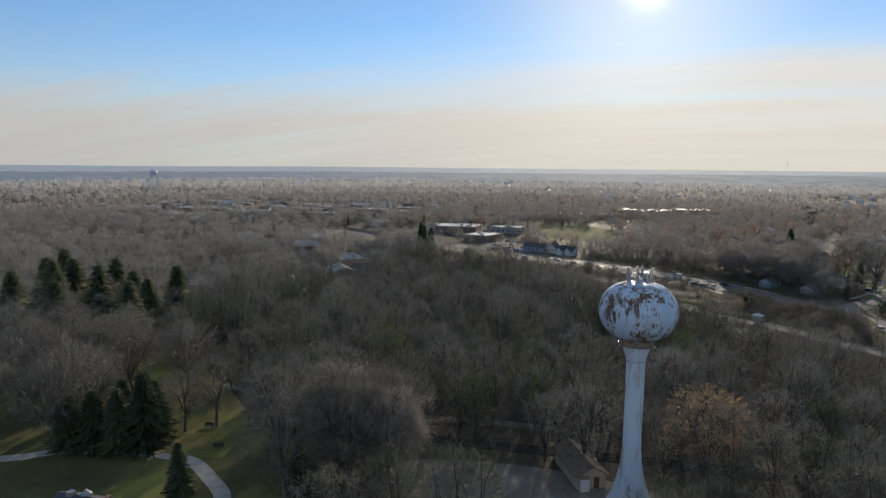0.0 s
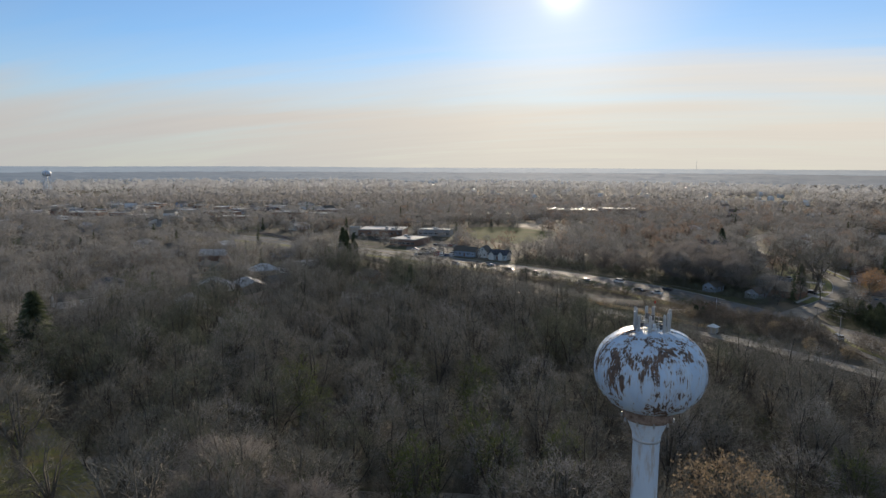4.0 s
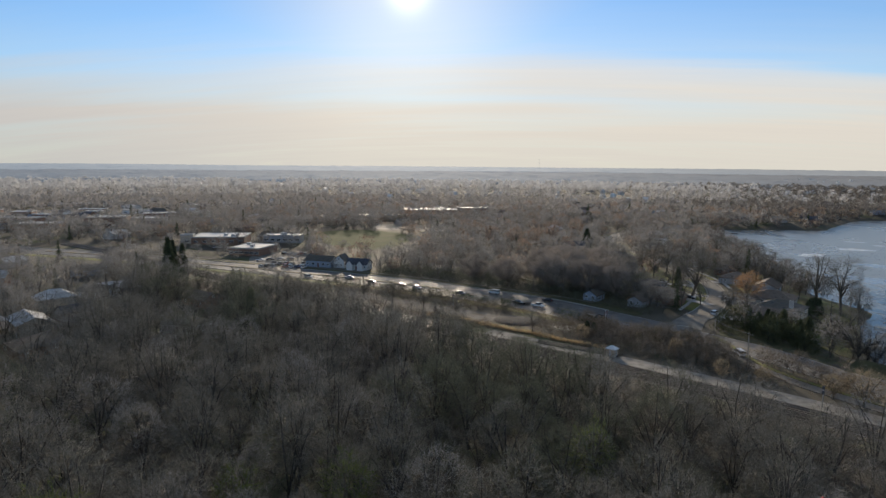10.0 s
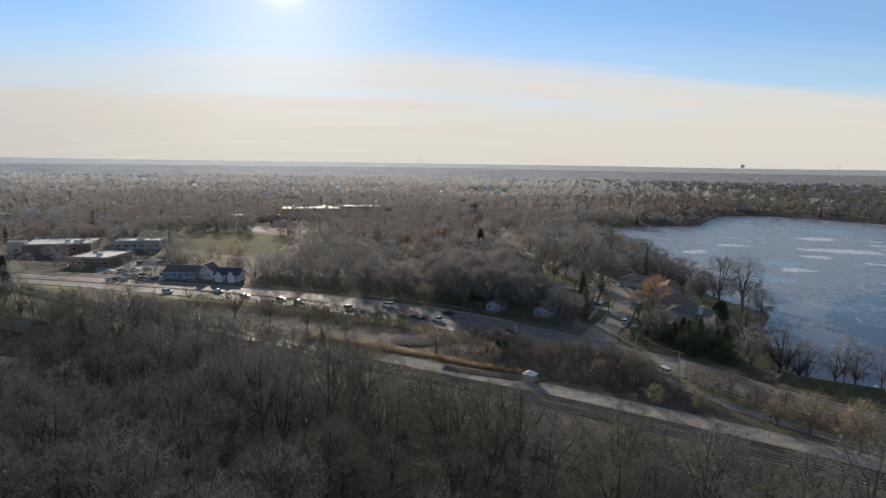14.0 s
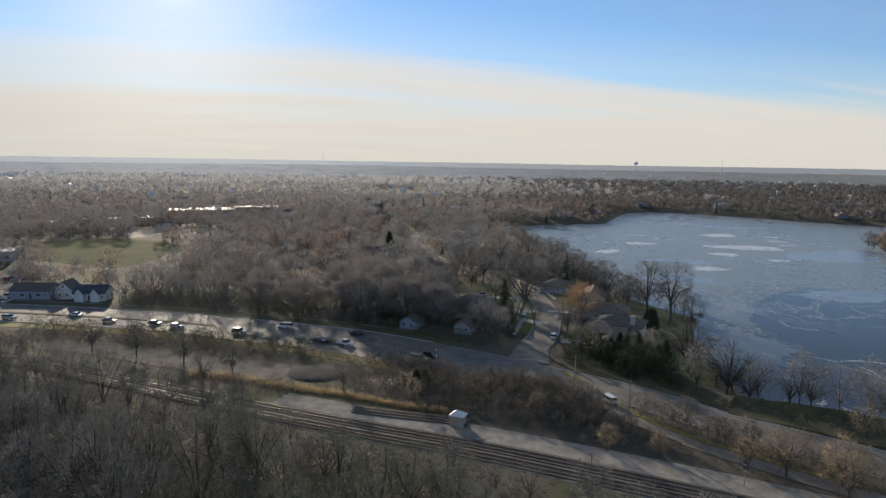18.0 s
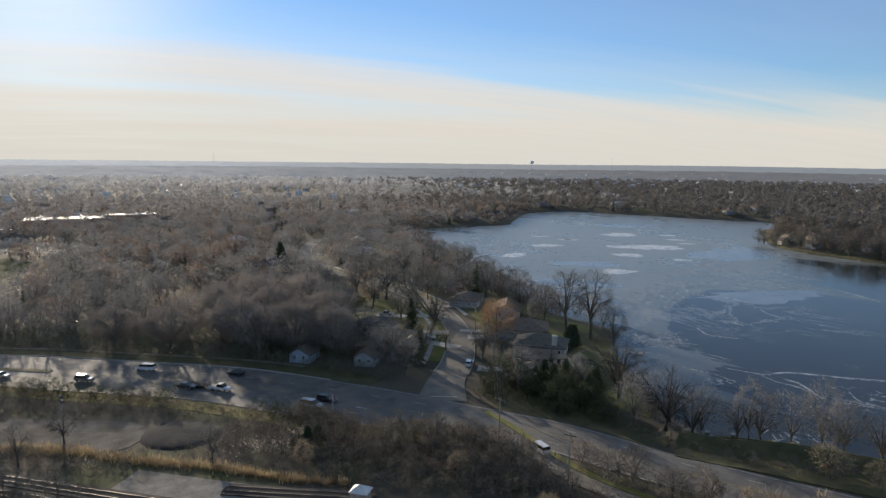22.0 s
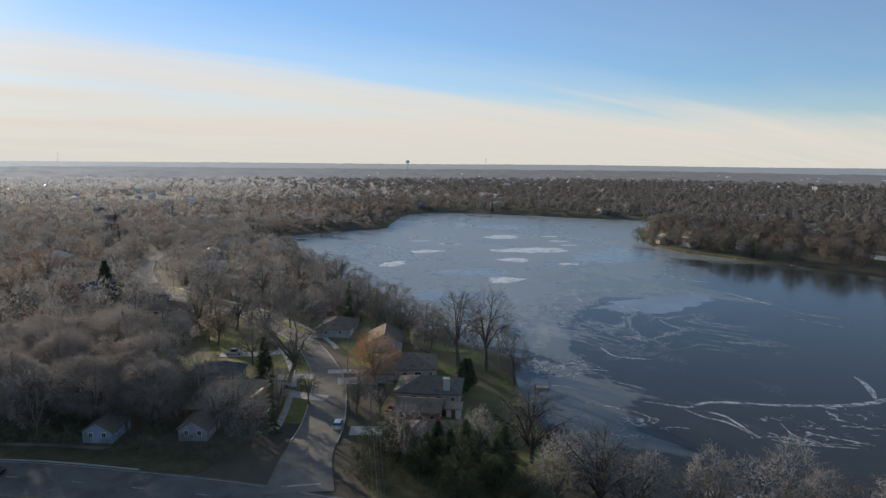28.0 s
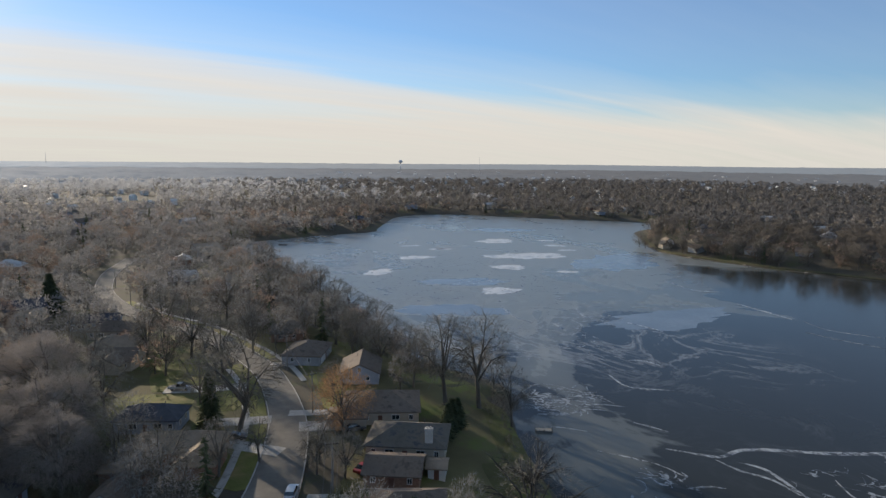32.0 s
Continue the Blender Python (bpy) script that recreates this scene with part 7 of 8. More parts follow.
wood("headland_wood", SUBURB[close & head], head_forms, M["twigs_head"], M["bark"], "leafless brown trees covering the headland")
east = SUBURB[:, 0] + rng.normal(0, 60, len(SUBURB)) > 200
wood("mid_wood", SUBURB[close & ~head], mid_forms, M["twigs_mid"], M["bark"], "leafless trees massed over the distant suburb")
X, Y = scatter(rng, -300, 390, -100, 520, 15, lambda x, y: inside(x, y, YARDS) & clear_of(x, y, [(-203, 446), (-240, 478), (-205, 500), (-250, 470), (-228, 484)], 15) & (seg_dist(x, y, ROAD_S) > 15))
wood("yard_trees", np.column_stack([X, Y, rng.uniform(0.4, 0.8, len(X))]), mid_forms, M["twigs_garden"], M["bark"], "small leafless trees standing about the car parks")
# rusty and green crowns among the others
X, Y = scatter(rng, -300, 400, 420, 900, 23, lambda x, y: settled(x, y) & clear_of(x, y, HOUSES, 9))
wood("rusty_wood", np.column_stack([X, Y, rng.uniform(0.55, 0.95, len(X))]), mid_forms, M["twigs_red"], M["bark"], "scattered rust-tinged crowns among the garden trees")
fir_forms = []
for i in range(2):
    fir_forms.append(conifer_form(90 + i, 13, 6, 150))
X, Y = scatter(rng, -420, 230, 480, 900, 52, lambda x, y: settled(x, y) & ((y > 310) | (x < 0)) & clear_of(x, y, OPEN, 12) & clear_of(x, y, HOUSES, 8))
wood("scattered_firs", np.column_stack([X, Y, rng.uniform(0.6, 1.05, len(X))]), fir_forms, M["needles"], M["bark"], "dark green conifers scattered through the gardens")

# far canopy out to the skyline: rough woodland with paler clearings, haze painted as glow
def canopy(name, r0, r1, steps, mat, label, kind, rough, base=6.0):
    az = np.radians(np.arange(-72, 72.01, 0.26))
    rr = r0 * (r1 / r0) ** np.linspace(0, 1, steps)
    A, R = np.meshgrid(az, rr)
    A = A + rng.uniform(-0.5, 0.5, A.shape) * radians(0.22)
    Xc, Yc = -20 - np.sin(A) * R, 120 + np.cos(A) * R
    lump = np.array([noise.noise(Vector((x * 0.011, y * 0.011, 1.0))) + 0.6 * noise.noise(Vector((x * 0.05, y * 0.05, 5.0))) for x, y in zip(Xc.ravel(), Yc.ravel())]).reshape(Xc.shape)
    sd = shore(Xc, Yc)
    H_ = base + rough * (lump * 3.0 + rng.uniform(-1.0, 1.0, Xc.shape))
    H_ = np.where(lump < -0.42, 0.3, np.maximum(H_, 1.0))
    H_ = np.where(sd < 14, -6, H_)
    H_[0] = -3
    Z = land(Xc, Yc) + H_
    m_, n_ = Xc.shape
    idx_ = np.arange(m_ * n_).reshape(m_, n_)
    q = np.stack([idx_[:-1, :-1], idx_[1:, :-1], idx_[1:, 1:], idx_[:-1, 1:]], -1).reshape(-1, 4)
    ob = new(name, mesh_of(name, np.column_stack([Xc.ravel(), Yc.ravel(), Z.ravel()]), q, mat, True))
    return tagged(ob, label, "woodland", kind=kind)


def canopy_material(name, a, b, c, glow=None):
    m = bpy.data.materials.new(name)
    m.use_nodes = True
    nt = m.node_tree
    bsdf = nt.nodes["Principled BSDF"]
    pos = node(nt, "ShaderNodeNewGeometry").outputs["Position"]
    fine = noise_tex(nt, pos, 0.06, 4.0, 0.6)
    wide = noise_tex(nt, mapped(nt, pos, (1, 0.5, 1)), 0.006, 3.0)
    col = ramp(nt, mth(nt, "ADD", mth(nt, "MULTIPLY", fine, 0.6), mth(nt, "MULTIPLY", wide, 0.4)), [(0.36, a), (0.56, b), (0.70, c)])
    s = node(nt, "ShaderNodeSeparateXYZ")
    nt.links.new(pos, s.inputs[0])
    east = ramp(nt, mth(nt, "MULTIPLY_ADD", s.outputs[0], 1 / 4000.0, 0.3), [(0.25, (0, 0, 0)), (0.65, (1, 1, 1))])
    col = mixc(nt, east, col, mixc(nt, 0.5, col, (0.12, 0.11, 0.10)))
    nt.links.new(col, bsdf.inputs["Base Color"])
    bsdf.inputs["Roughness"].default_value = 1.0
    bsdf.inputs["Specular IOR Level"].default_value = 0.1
    # the glow paints haze over the far woods, less of it eastwards
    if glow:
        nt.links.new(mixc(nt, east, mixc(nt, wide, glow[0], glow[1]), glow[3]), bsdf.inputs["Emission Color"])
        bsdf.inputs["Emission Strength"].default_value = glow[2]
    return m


# palest and bluest twigs of all, with the haze in their base colour
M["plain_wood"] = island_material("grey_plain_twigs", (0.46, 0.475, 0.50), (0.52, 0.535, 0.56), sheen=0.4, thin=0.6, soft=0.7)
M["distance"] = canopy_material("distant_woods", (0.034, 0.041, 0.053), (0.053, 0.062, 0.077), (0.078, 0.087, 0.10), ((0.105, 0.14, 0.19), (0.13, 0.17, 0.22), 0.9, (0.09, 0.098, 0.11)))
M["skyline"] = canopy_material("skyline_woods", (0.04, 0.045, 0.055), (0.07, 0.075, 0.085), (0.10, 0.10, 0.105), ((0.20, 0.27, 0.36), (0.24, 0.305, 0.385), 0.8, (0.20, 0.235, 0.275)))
far_forms = []
for i in range(6):
    r_ = np.random.default_rng(300 + i)
    n_ = 40
    d_ = unit(r_.normal(size=(n_, 3)) + np.array([0, 0, 0.4]))
    b_ = np.array([0, 0, 6.0]) + d_ * np.array([4.6, 4.6, 4.2]) * r_.uniform(0.4, 0.9, n_)[:, None]
    far_forms.append((tube([(0, 0, -0.5), (0, 0, 6)], [0.3, 0.2], 3), slivers(r_, b_, unit(d_ + r_.normal(0, 0.5, (n_, 3))), r_.uniform(1.8, 3.4, n_), r_.uniform(0.9, 1.7, n_))))
ang_ = rng.uniform(radians(-70), radians(70), 9500)
dis_ = np.sqrt(rng.uniform(960 ** 2, 1800 ** 2, 9500))
X, Y = -20 - np.sin(ang_) * dis_, 120 + np.cos(ang_) * dis_
open_land = np.array([noise.noise(Vector((x * 0.0045, y * 0.0045, 8.0))) for x, y in zip(X, Y)])
ok = (shore(X, Y) > 8) & (open_land > -0.52)
X, Y, dis_ = X[ok], Y[ok], dis_[ok]
# browner twigs in the east, where less haze is painted in
M["twigs_east"] = island_material("brown_hill_twigs", (0.17, 0.158, 0.145), (0.24, 0.226, 0.212), sheen=0.2, thin=0.3, soft=0.72)
wood("suburb_trees", SUBURB[~close & ~east], far_forms, M["far_wood"], M["bark"], "leafless street and garden trees of the far suburb, haze put into their colour")
wood("lake_hill_trees", SUBURB[~close & east], far_forms, M["twigs_east"], M["bark"], "dark brown leafless trees on the slopes beyond the lake")
far_east = X + rng.normal(0, 120, len(X)) > 420
wood("far_hill_woods", np.column_stack([X, Y, rng.uniform(0.7, 1.3, len(X))])[far_east], far_forms, M["twigs_east"], M["bark"], "dark leafless woods rising beyond the lake")
X, Y, dis_ = X[~far_east], Y[~far_east], dis_[~far_east]
for name_, near_, mat_, lab_ in (("far_woods", True, "hill_wood", "grey leafless woods stretching away beyond the suburb"), ("plain_woods", False, "plain_wood", "leafless woods on the plain before the skyline, haze put into their pale grey")):
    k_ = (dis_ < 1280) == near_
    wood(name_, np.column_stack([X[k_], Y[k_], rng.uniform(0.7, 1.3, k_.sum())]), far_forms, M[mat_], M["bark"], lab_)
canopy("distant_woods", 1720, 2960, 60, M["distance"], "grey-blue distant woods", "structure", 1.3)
canopy("skyline_woods", 2950, 4750, 40, M["skyline"], "woods along the flat skyline with haze painted in as a blue glow", "structure", 0.6, 7.0)

# pale specks of houses on the slopes beyond the lake
rgf = np.random.default_rng(77)
V, F, n_ = [], [], 0
for k in range(330):
    x, y = rgf.uniform(250, 1500), rgf.uniform(930, 1680)
    if k >= 130:
        a, d = rgf.uniform(radians(20), radians(64)), rgf.uniform(1250, 2500)
        x, y = -20 + math.sin(a) * d, 120 + math.cos(a) * d
    if k % 3 == 0:
        x, y = rgf.uniform(-900, 200), rgf.uniform(1000, 1600)
    z = gz1(x, y) + 3.2
    a, l, w, h, r = rgf.uniform(0, 3.14), rgf.uniform(3, 5.5), rgf.uniform(2.5, 3.6), rgf.uniform(2.2, 3.4), rgf.uniform(1.3, 2.2)
    ca, sa = math.cos(a), math.sin(a)
    V += [(x + ca * u - sa * v, y + sa * u + ca * v, z + q) for u, v, q in ((-l, -w, -8), (l, -w, -8), (l, w, -8), (-l, w, -8), (-l, -w, h), (l, -w, h), (l, w, h), (-l, w, h), (-l, 0, h + r), (l, 0, h + r))]
    F += [tuple(n_ + i for i in f) for f in ((0, 1, 5, 4), (1, 2, 6, 5), (2, 3, 7, 6), (3, 0, 4, 7), (4, 5, 9, 8), (6, 7, 8, 9), (5, 6, 9), (7, 4, 8))]
    n_ += 10
tagged(new("distant_houses", mesh_of("distant_houses", V, F, M["siding_white"])), "pale far-off houses scattered over the wooded slopes", "houses", kind="stuff")

# single trees that stand out
def row(keys, spots, label, group, name="tree"):
    for i, s in enumerate(spots):
        x, y, h = s[:3]
        tree(keys[i % len(keys)], x, y, h, None, label, name, group, s[3] if len(s) > 3 else None)


row(["grey0", "grey1", "grey2"], WILLOWS, "dense grey willow with a rounded leafless crown", "willows above the main road", "willow_tree")
row(["shore0", "shore1", "shore2"], [(87, 351, 1.2, 1.3), (95, 348, 1.3, 1.35), (97, 337, 0.8)], "tall leafless tree on the lake point", "trees on the lake point")
row(["vase0", "vase1"], [(75.5, 261, 0.7, 0.8), (79.5, 258.5, 0.75, 0.85), (90.5, 248, 0.75, 0.95), (95.5, 243.5, 0.65, 0.85), (104, 234, 0.72, 0.9), (118, 219, 0.75, 0.9)], "bare tree on the sunlit shore grass", "trees along the near shore")
row(["broad0", "broad1"], [(67.5, 274, 0.95, 1.2), (69.4, 294.7, 1.0, 1.3), (73.5, 280, 0.75, 1.0), (79, 307.5, 0.75, 0.95), (70, 268, 0.7, 0.9)], "broad leafless lakeside tree with dark limbs", "lakeside trees by the road")
row(["bare2", "bare0", "shore2", "bare4"], [(97, 388, 0.72, 0.9), (100, 404, 0.7, 0.9), (101, 420, 0.72, 0.95), (104, 436, 0.7, 0.9), (106, 456, 0.7, 0.95), (108, 476, 0.75, 0.95), (110, 500, 0.75, 0.95), (112, 524, 0.75, 0.95), (90, 412, 0.7, 0.95), (92, 446, 0.75, 1.0), (96, 472, 0.8, 1.0), (98, 508, 0.8, 1.05), (84, 484, 0.85, 1.1), (99, 552, 0.85, 1.05), (108, 580, 0.85, 1.0)], "bare tree leaning over the lake's edge", "trees along the lake shore")
row(["rust0", "rust1"], [(113, 606, 0.85), (-17, 540, 1.1), (2, 580, 1.1), (-29, 504, 0.95), (-43, 510, 0.95), (-60, 520, 0.9), (-10, 470, 0.85), (60, 480, 0.8), (88, 470, 0.7)], "round tree with rust-coloured twigs", "rusty trees")
tree("orange", 57, 343, 1.25, None, "small spreading tree with orange withered leaves", "tree")
tree("orange", 60, 353, 1.0, None, "small tree with orange withered leaves by the drive", "tree")
tree("bare3", 38.5, 357, 1.25, 0.4, "spreading bare street tree beside the bend", "tree", "", 1.6)
tree("bare1", 44, 398, 1.0, 1.4, "bare street tree beside the kerb", "tree")
tree("bare4", 39, 416, 1.1, 1.0, "bare street tree beside the kerb", "tree")
tree("bare0", 35, 441, 1.1, 2.0, "bare street tree beside the kerb", "tree")
row(["conifer0", "conifer1", "conifer2"], [(33, 360, 0.7), (4, 497, 0.85, 1.2), (-208, 360, 1.05), (-204, 366, 0.85), (-212, 371, 0.9)], "dark green conifer with drooping boughs", "conifers", "conifer")
row(["conifer2", "conifer0", "conifer1"], [(-111, 66, 0.55, 0.95), (-107, 68, 0.6, 1.0), (-103, 70, 0.62, 1.05), (-98.5, 72, 0.8, 1.1), (-101, 76, 0.62, 1.0), (-107, 74, 0.62, 1.0), (-79.5, 63.5, 0.5, 0.6), (7, 121, 0.5, 0.7), (-63, 72, 0.5, 0.7)], "black-green park spruce in the shade", "park conifers", "conifer")
row(["pine0", "conifer2", "pine1"], [(47, 299, 0.42, 0.6), (50, 295, 0.48, 0.66), (54, 296, 0.52, 0.7), (45.5, 304, 0.42, 0.62), (50.5, 300.5, 0.46, 0.66), (61, 293, 0.5, 0.7), (57, 290, 0.45, 0.66)], "olive-green spruce in the thicket by the crossing", "spruces by the crossing", "conifer")
row(["conifer0", "conifer2"], [(78.5, 336, 0.4, 0.62), (80.5, 337.5, 0.42, 0.66), (82.6, 338.6, 0.4, 0.62), (76.5, 333.5, 0.38, 0.55)], "columnar dark arborvitae in a clipped row", "arborvitae hedge", "conifer")
row(["conifer0", "conifer1"], [(-12, 284, 0.26, 0.55), (-9.5, 286, 0.22, 0.5)], "small dark juniper in the roadside scrub", "junipers", "conifer")
tree("oak", -9, 111, 1.0, None, "broad oak still hung with brown leaves", "oak_tree")
row(["bare1", "bare3", "bare0", "bare2"], [(-112, 64, 1.1), (-118, 70, 1.1), (-116, 96, 1.1), (-96, 86, 0.9), (-99, 81, 0.75), (-104, 80, 0.6), (-123, 100, 0.95), (-59, 80, 1.05), (-66, 90, 1.15), (-72, 78, 1.2), (-60, 94, 1.1), (-64, 70, 1.1), (-124, 60, 1.1), (-130, 75, 1.1), (-146, 78, 1.15), (-143, 66, 1.1), (-160, 84, 1.15), (-132, 64, 0.95), (-128, 70, 1.05), (-150, 108, 0.95), (-82, 100, 1.0), (-140, 114, 0.9), (-137, 84, 1.1), (-136, 97, 1.05), (-142, 92, 1.0), (-152, 92, 1.1), (-150, 84, 1.1), (-134, 88, 1.0), (-138, 72, 1.0), (-126, 90, 1.0), (-122, 78, 0.95), (-116, 74, 1.0), (-145, 100, 1.0)], "tall leafless park tree casting a long shadow", "park trees")
row(["pine0", "pine1"], [(-189, 125, 1.2, 1.69), (-198, 104, 1.2, 1.62), (-205, 120, 1.26, 1.75), (-174, 142, 1.14, 1.62), (-199, 138, 1.2, 1.69), (-241, 146, 1.2, 1.62), (-165, 118, 1.08, 1.62), (-182, 132, 1.08, 1.62), (-192, 114, 1.14, 1.62), (-210, 130, 1.2, 1.75), (-184, 108, 1.08, 1.62), (-222, 128, 1.2, 1.62), (-170, 128, 1.02, 1.5), (-120, 262, 0.84, 0.88)], "tall dark green pine standing in the bare wood", "pines in the wood", "pine_tree")
row(["ivy"], [(-70, 147, 0.8), (-53, 143, 0.75), (9, 132, 0.8), (-79, 127, 0.8), (-50, 108, 0.9), (-40, 118, 0.85), (-46, 122, 0.9), (-32, 125, 0.8), (-88, 135, 0.9), (-55, 150, 0.9), (-20, 170, 0.85)], "tree grown over with green creeper", "creeper-clad trees")
row(["tan0", "tan1"], [(48, 228, 0.8, 1.0), (57, 224.5, 0.75, 0.95), (43, 232, 0.55, 0.7), (52, 218, 0.8, 1.0), (78, 241, 0.6, 0.8), (20, 243, 0.5), (66, 208, 0.85, 1.0), (29, 239, 0.45), (-14, 275, 0.5), (12, 262, 0.5), (76, 200, 0.8), (84, 236, 0.45, 0.6)], "yellow-brown willow shrub beside the gravel yard", "tan willow shrubs", "shrub")
row(["bare4", "bare2"], [(-64, 292, 0.5), (-58, 300, 0.5), (-72, 310, 0.55), (-86, 318, 0.55), (-100, 326, 0.6), (-30, 283, 0.45), (12, 275, 0.5), (18, 270, 0.5), (24, 262, 0.45)], "thin bare roadside tree in the scrub", "thin roadside trees")

row(["grey1", "grey2", "grey0"], [(-66, 86, 1.1), (-57, 88, 1.0), (-74, 96, 0.95)], "broad park tree with a dense brown-grey crown", "broad park trees")
row(["bare0", "bare2", "shore1", "bare4"], [(56, 412, 0.9), (60, 432, 0.9), (58, 455, 1.0), (80, 392, 0.9), (84, 382, 0.8), (82, 410, 0.95), (78, 436, 0.95), (76, 460, 1.0), (30, 402, 0.9), (28, 424, 0.85), (12, 396, 0.95), (8, 420, 1.0), (34, 376, 0.8), (14, 378, 0.95), (8, 362, 0.95), (14, 345, 0.85), (20, 336, 0.85), (30, 338, 0.7), (38, 340, 0.5), (48, 334, 0.6), (50, 326, 0.6), (46, 330, 0.55), (62, 362, 0.6), (84, 362, 0.8)], "bare garden tree close to the houses", "garden trees")
row(["bare2", "bare4"], [(384, 556, 0.9), (379, 546, 0.8), (377, 534, 0.7), (376, 521, 0.75), (375, 510, 0.7), (374, 498, 0.75), (376, 472, 0.75), (380, 444, 0.75), (382, 515, 0.85), (378, 492, 0.9), (382, 458, 0.9), (390, 432, 0.9), (398, 408, 0.9), (392, 524, 0.9), (388, 480, 0.8), (408, 380, 0.9), (420, 360, 0.9)], "bare tree on the headland shore", "headland trees")

# ---- scrub, reeds and undergrowth ----
shrub_forms = [(tube([(0, 0, -0.2), (0, 0, 0.8)], [0.05, 0.03], 3), bare_form(200 + i, 3.2, 3.6, 210, 0.055, 0.85, 6, 0.08, 0, 3, 0.5, 4)[1]) for i in range(5)]


def scrub_land(x, y):
    d = seg_dist(x, y, TRACK_S)
    ok = ~south_of(x, y, TRACK_S) & (d > np.interp(x, [-52, -40], [3.6, 10.5])) & (d < 75) & south_of(x, y, ROAD_S) & (seg_dist(x, y, ROAD_S) > np.interp(x, [5, 30], [14.5, 9])) & (x > -150)
    for s in (spline(LANE, 6),):
        ok &= seg_dist(x, y, s) > 3
    return ok & ~inside(x, y, np.array([(-120, 338), (-95, 331), (-70, 319), (-46, 310), (-28, 306), (-27, 292), (-52, 292), (-74, 305), (-96, 319), (-118, 330)], float))


X, Y = scatter(rng, -150, 170, 120, 350, 2.3, scrub_land)
wood("scrub", np.column_stack([X, Y, rng.uniform(0.5, 1.3, len(X)) * np.interp(X, [-30, 0, 20, 60], [0.8, 1.25, 1.6, 1.5]) * np.where(X > -42, np.interp(seg_dist(X, Y, TRACK_S), [10, 14, 24], [0.25, 0.55, 1.0]), 1.0)]), shrub_forms, M["shrub"], M["bark"], "brown tangled scrub between railway and road", 0.05)
X, Y = scatter(rng, -200, 80, 160, 330, 3.6, lambda x, y: south_of(x, y, TRACK_S) & (seg_dist(x, y, TRACK_S) > 6.5) & (seg_dist(x, y, TRACK_S) < 16) & (x > -160))
wood("trackside_scrub", np.column_stack([X, Y, rng.uniform(0.45, 1.0, len(X))]), shrub_forms, M["twigs_low"], M["bark_dark"], "low brown scrub along the railway ballast", 0.05)
X, Y = scatter(rng, -110, 250, 90, 420, 2.4, lambda x, y: (np.abs(seg_dist(x, y, ROAD_S) - 30) < 13.5) & ~south_of(x, y, ROAD_S) & (x < 16) & clear_of(x, y, OPEN[len(WILLOWS):], 6) & clear_of(x, y, [(-4.5, 344), (12.5, 336)], 6))
# the darker twigs stand for the shade lying on this bank
wood("bank_scrub", np.column_stack([X, Y, rng.uniform(0.5, 1.2, len(X))]), shrub_forms, M["twigs_dark"], M["bark"], "leafless bushes on the road bank, twigs coloured dark for its shade", 0.05)
X, Y = scatter(rng, 30, 250, 110, 420, 3.4, lambda x, y: (shore(x, y) > 1.0) & (shore(x, y) < 6.5) & (y > 268))
wood("shore_scrub", np.column_stack([X, Y, rng.uniform(0.4, 0.9, len(X))]), shrub_forms, M["shrub"], M["bark"], "brown bushes fringing the lake", 0.05)


THICKET = np.array([(31, 300), (40, 292), (48, 282), (55, 275), (61, 281), (63, 296), (60, 303), (48, 313), (40, 314)], float)
X, Y = scatter(rng, 28, 255, 90, 320, 2.6, lambda x, y: inside(x, y, THICKET) & (shore(x, y) > 1.5) & (seg_dist(x, y, ROAD_S) > 11) & clear_of(x, y, [(53, 308), (71.5, 264.8)], 6))
wood("thicket", np.column_stack([X, Y, rng.uniform(0.5, 1.1, len(X))]), shrub_forms, M["needles_dull"], M["bark_dark"], "tangled dark thicket by the crossing", 0.05)
dense_forms = [bare_form(220 + i, 9.5, 7.0, 900, 0.10, 1.2, 6, 0.15, 0.0, 3, 0.48, 4, True) for i in range(3)]
X, Y = scatter(rng, 28, 255, 90, 320, 4.6, lambda x, y: inside(x, y, THICKET) & (shore(x, y) > 2.5) & (seg_dist(x, y, ROAD_S) > 12) & clear_of(x, y, [(53, 308), (71.5, 264.8)], 7))
wood("evergreen_thicket", np.column_stack([X, Y, rng.uniform(0.6, 1.05, len(X))]), dense_forms, M["needles_dull"], M["bark_dark"], "dense dark evergreens mixed into the thicket by the crossing")
X, Y = scatter(rng, -130, 270, 30, 370, 2.2, lambda x, y: south_of(x, y, ROAD_S) & (np.abs(seg_dist(x, y, ROAD_S) - 15.6) < 2.6))
ok = np.array([noise.noise(Vector((x * 0.05, y * 0.05, 4.0))) > -0.25 for x, y in zip(X, Y)])
wood("hedge_scrub", np.column_stack([X[ok], Y[ok], rng.uniform(0.7, 1.5, ok.sum())]), shrub_forms, M["needles_dull"], M["bark"], "dark olive bushes strung along the road's edge", 0.05)
X, Y = scatter(rng, 55, 180, 140, 275, 2.8, lambda x, y: (seg_dist(x, y, ROAD_S) > 9.5) & (seg_dist(x, y, ROAD_S) < 17) & ~south_of(x, y, ROAD_S) & (x > 58))
ok = rng.uniform(size=len(X)) < 0.85
wood("berm_scrub", np.column_stack([X[ok], Y[ok], rng.uniform(0.3, 0.85, ok.sum())]), shrub_forms, M["shrub"], M["bark"], "low brown bushes on the shaded bank", 0.05)
PATH_S = spline(LANE, 6)
X, Y = scatter(rng, -30, 170, 110, 300, 3.7, lambda x, y: scrub_land(x, y) & (x > -12) & (seg_dist(x, y, TRACK_S) > 14.5) & (seg_dist(x, y, PATH_S) > 3.5))
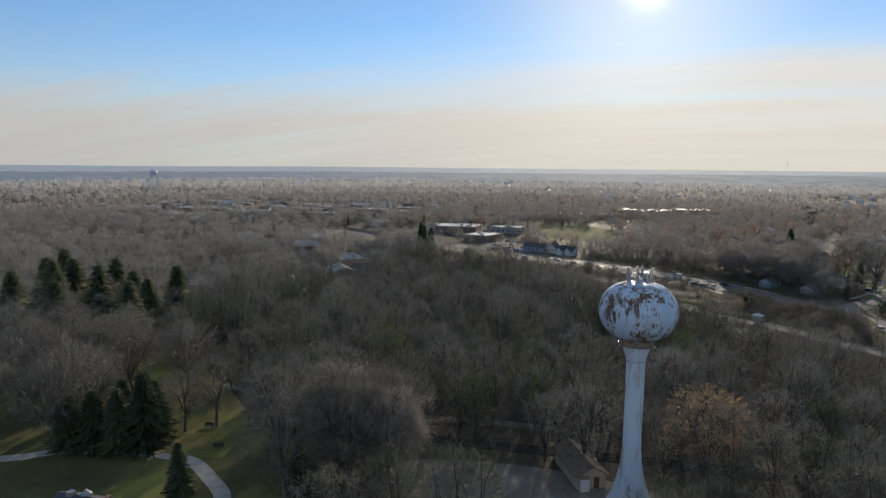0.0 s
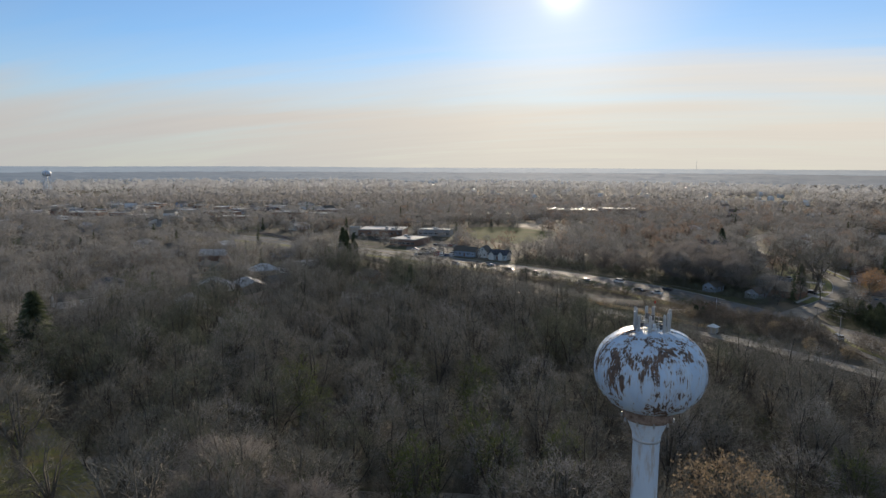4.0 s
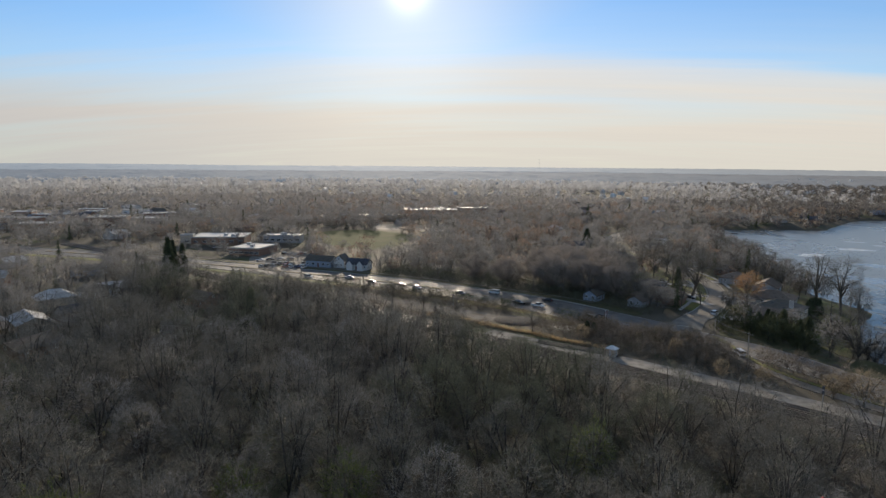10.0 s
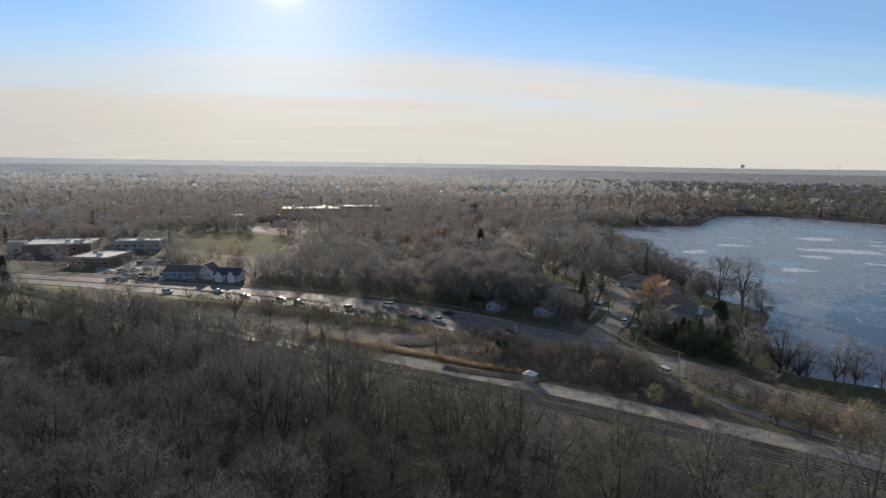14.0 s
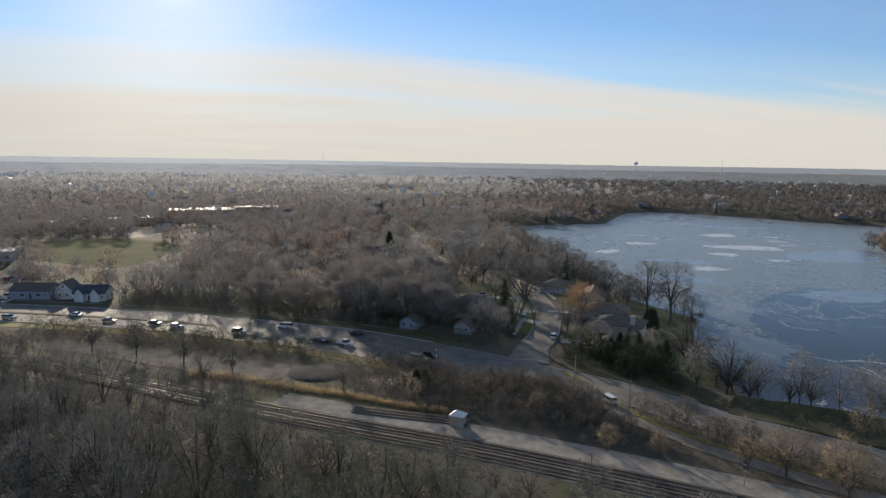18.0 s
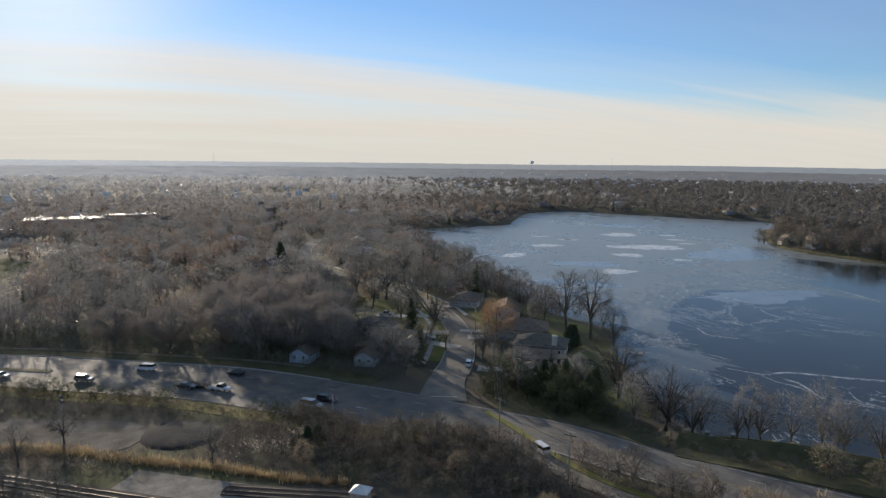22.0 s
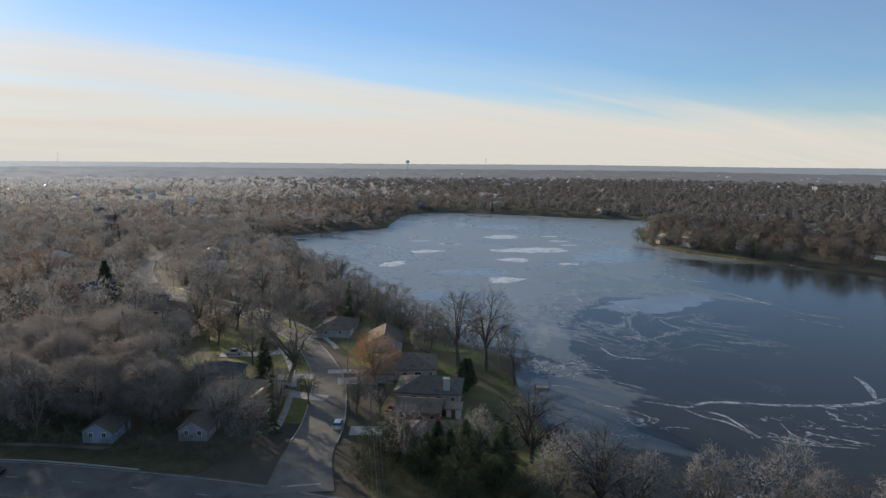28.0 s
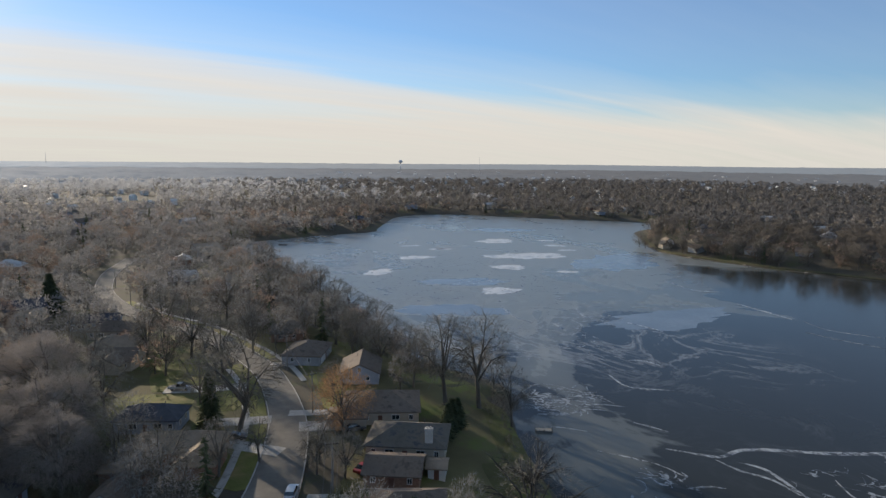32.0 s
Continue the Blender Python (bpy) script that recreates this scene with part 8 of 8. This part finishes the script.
wood("roadside_thicket", np.column_stack([X, Y, rng.uniform(0.75, 1.2, len(X)) * np.interp(seg_dist(X, Y, TRACK_S), [14, 20, 28], [0.15, 0.28, 0.38])]), garden_forms, M["shrub"], M["bark"], "brown leafless saplings crowding between railway and lane", 0.05)
X, Y = scatter(rng, -190, 60, 170, 330, 4.4, lambda x, y: wild(x, y) & (seg_dist(x, y, TRACK_S) < 75) & (seg_dist(x, y, TRACK_S) > 14))
wood("undergrowth", np.column_stack([X, Y, rng.uniform(1.0, 2.2, len(X)) * np.interp(seg_dist(X, Y, TRACK_S), [12, 35], [0.6, 1.0])]), shrub_forms, M["twigs_low"], M["bark_dark"], "dark brown undergrowth below the bare wood", 0.05)

X, Y = scatter(rng, -190, 60, 60, 300, 7.0, lambda x, y: wild(x, y) & (seg_dist(x, y, TRACK_S) >= 75))
wood("wood_undergrowth", np.column_stack([X, Y, rng.uniform(1.2, 2.4, len(X))]), shrub_forms, M["twigs_low"], M["bark_dark"], "dark brown saplings filling the wood's floor", 0.05)


def blades(name, area, n, mat, h0, h1, wid, label, category):
    """Upright dry stems over a strip of ground."""
    r = np.random.default_rng(n)
    L = spline(area, 2.0)
    k = r.integers(0, len(L), n)
    x, y = L[k, 0] + r.normal(0, 1, n) * L[k, 2] / 2, L[k, 1] + r.normal(0, 1, n) * L[k, 2] / 2
    base = np.column_stack([x, y, gz(x, y) - 0.05])
    way = unit(np.column_stack([r.normal(0, 0.22, n), r.normal(0, 0.22, n), np.ones(n)]))
    tr = slivers(r, base, way, r.uniform(h0, h1, n), np.full(n, wid))
    return tagged(new(name, tri_mesh(name, tr, mat)), label, category, kind="stuff")


blades("reed_bed", [(-68, 301, 2.0), (-56, 296, 2.2), (-46, 289.5, 2.0), (-38, 285, 1.7), (-30, 281, 1.7), (-22, 275, 1.4), (-15, 270.5, 1.4), (-8, 267, 1.2)], 4000, M["reeds"], 0.6, 1.7, 0.14, "sunlit tan reed bed beside the gravel yard", "reeds")
blades("verge_grass", [(-120, 352, 3), (-88, 343.5, 2.6), (-56, 327.5, 2.6), (-34, 315, 2.4), (-14, 301, 2.4), (2, 290, 2.4)], 5000, M["reeds"], 0.3, 0.8, 0.12, "dry yellow grass along the road verge", "grass")
r = np.random.default_rng(9)
n = 900
x, y = r.normal(0, 1, n), r.normal(0, 1, n)
cx = np.where(r.uniform(size=n) < 0.6, -19 + x * 3.4, -12 + x * 2.2)
cy = np.where(cx < -15.5, 284 + y * 1.6 - (cx + 19) * 0.1, 288 + y * 1.4)
base = np.column_stack([cx, cy, gz(cx, cy) + r.uniform(1.0, 2.6, n)])
tagged(new("seed_heads", tri_mesh("seed_heads", slivers(r, base, unit(r.normal(size=(n, 3))), r.uniform(0.16, 0.34, n), np.full(n, 0.22)), M["fluff"])), "pale fluffy seed heads on dark bushes", "seed heads", kind="stuff")
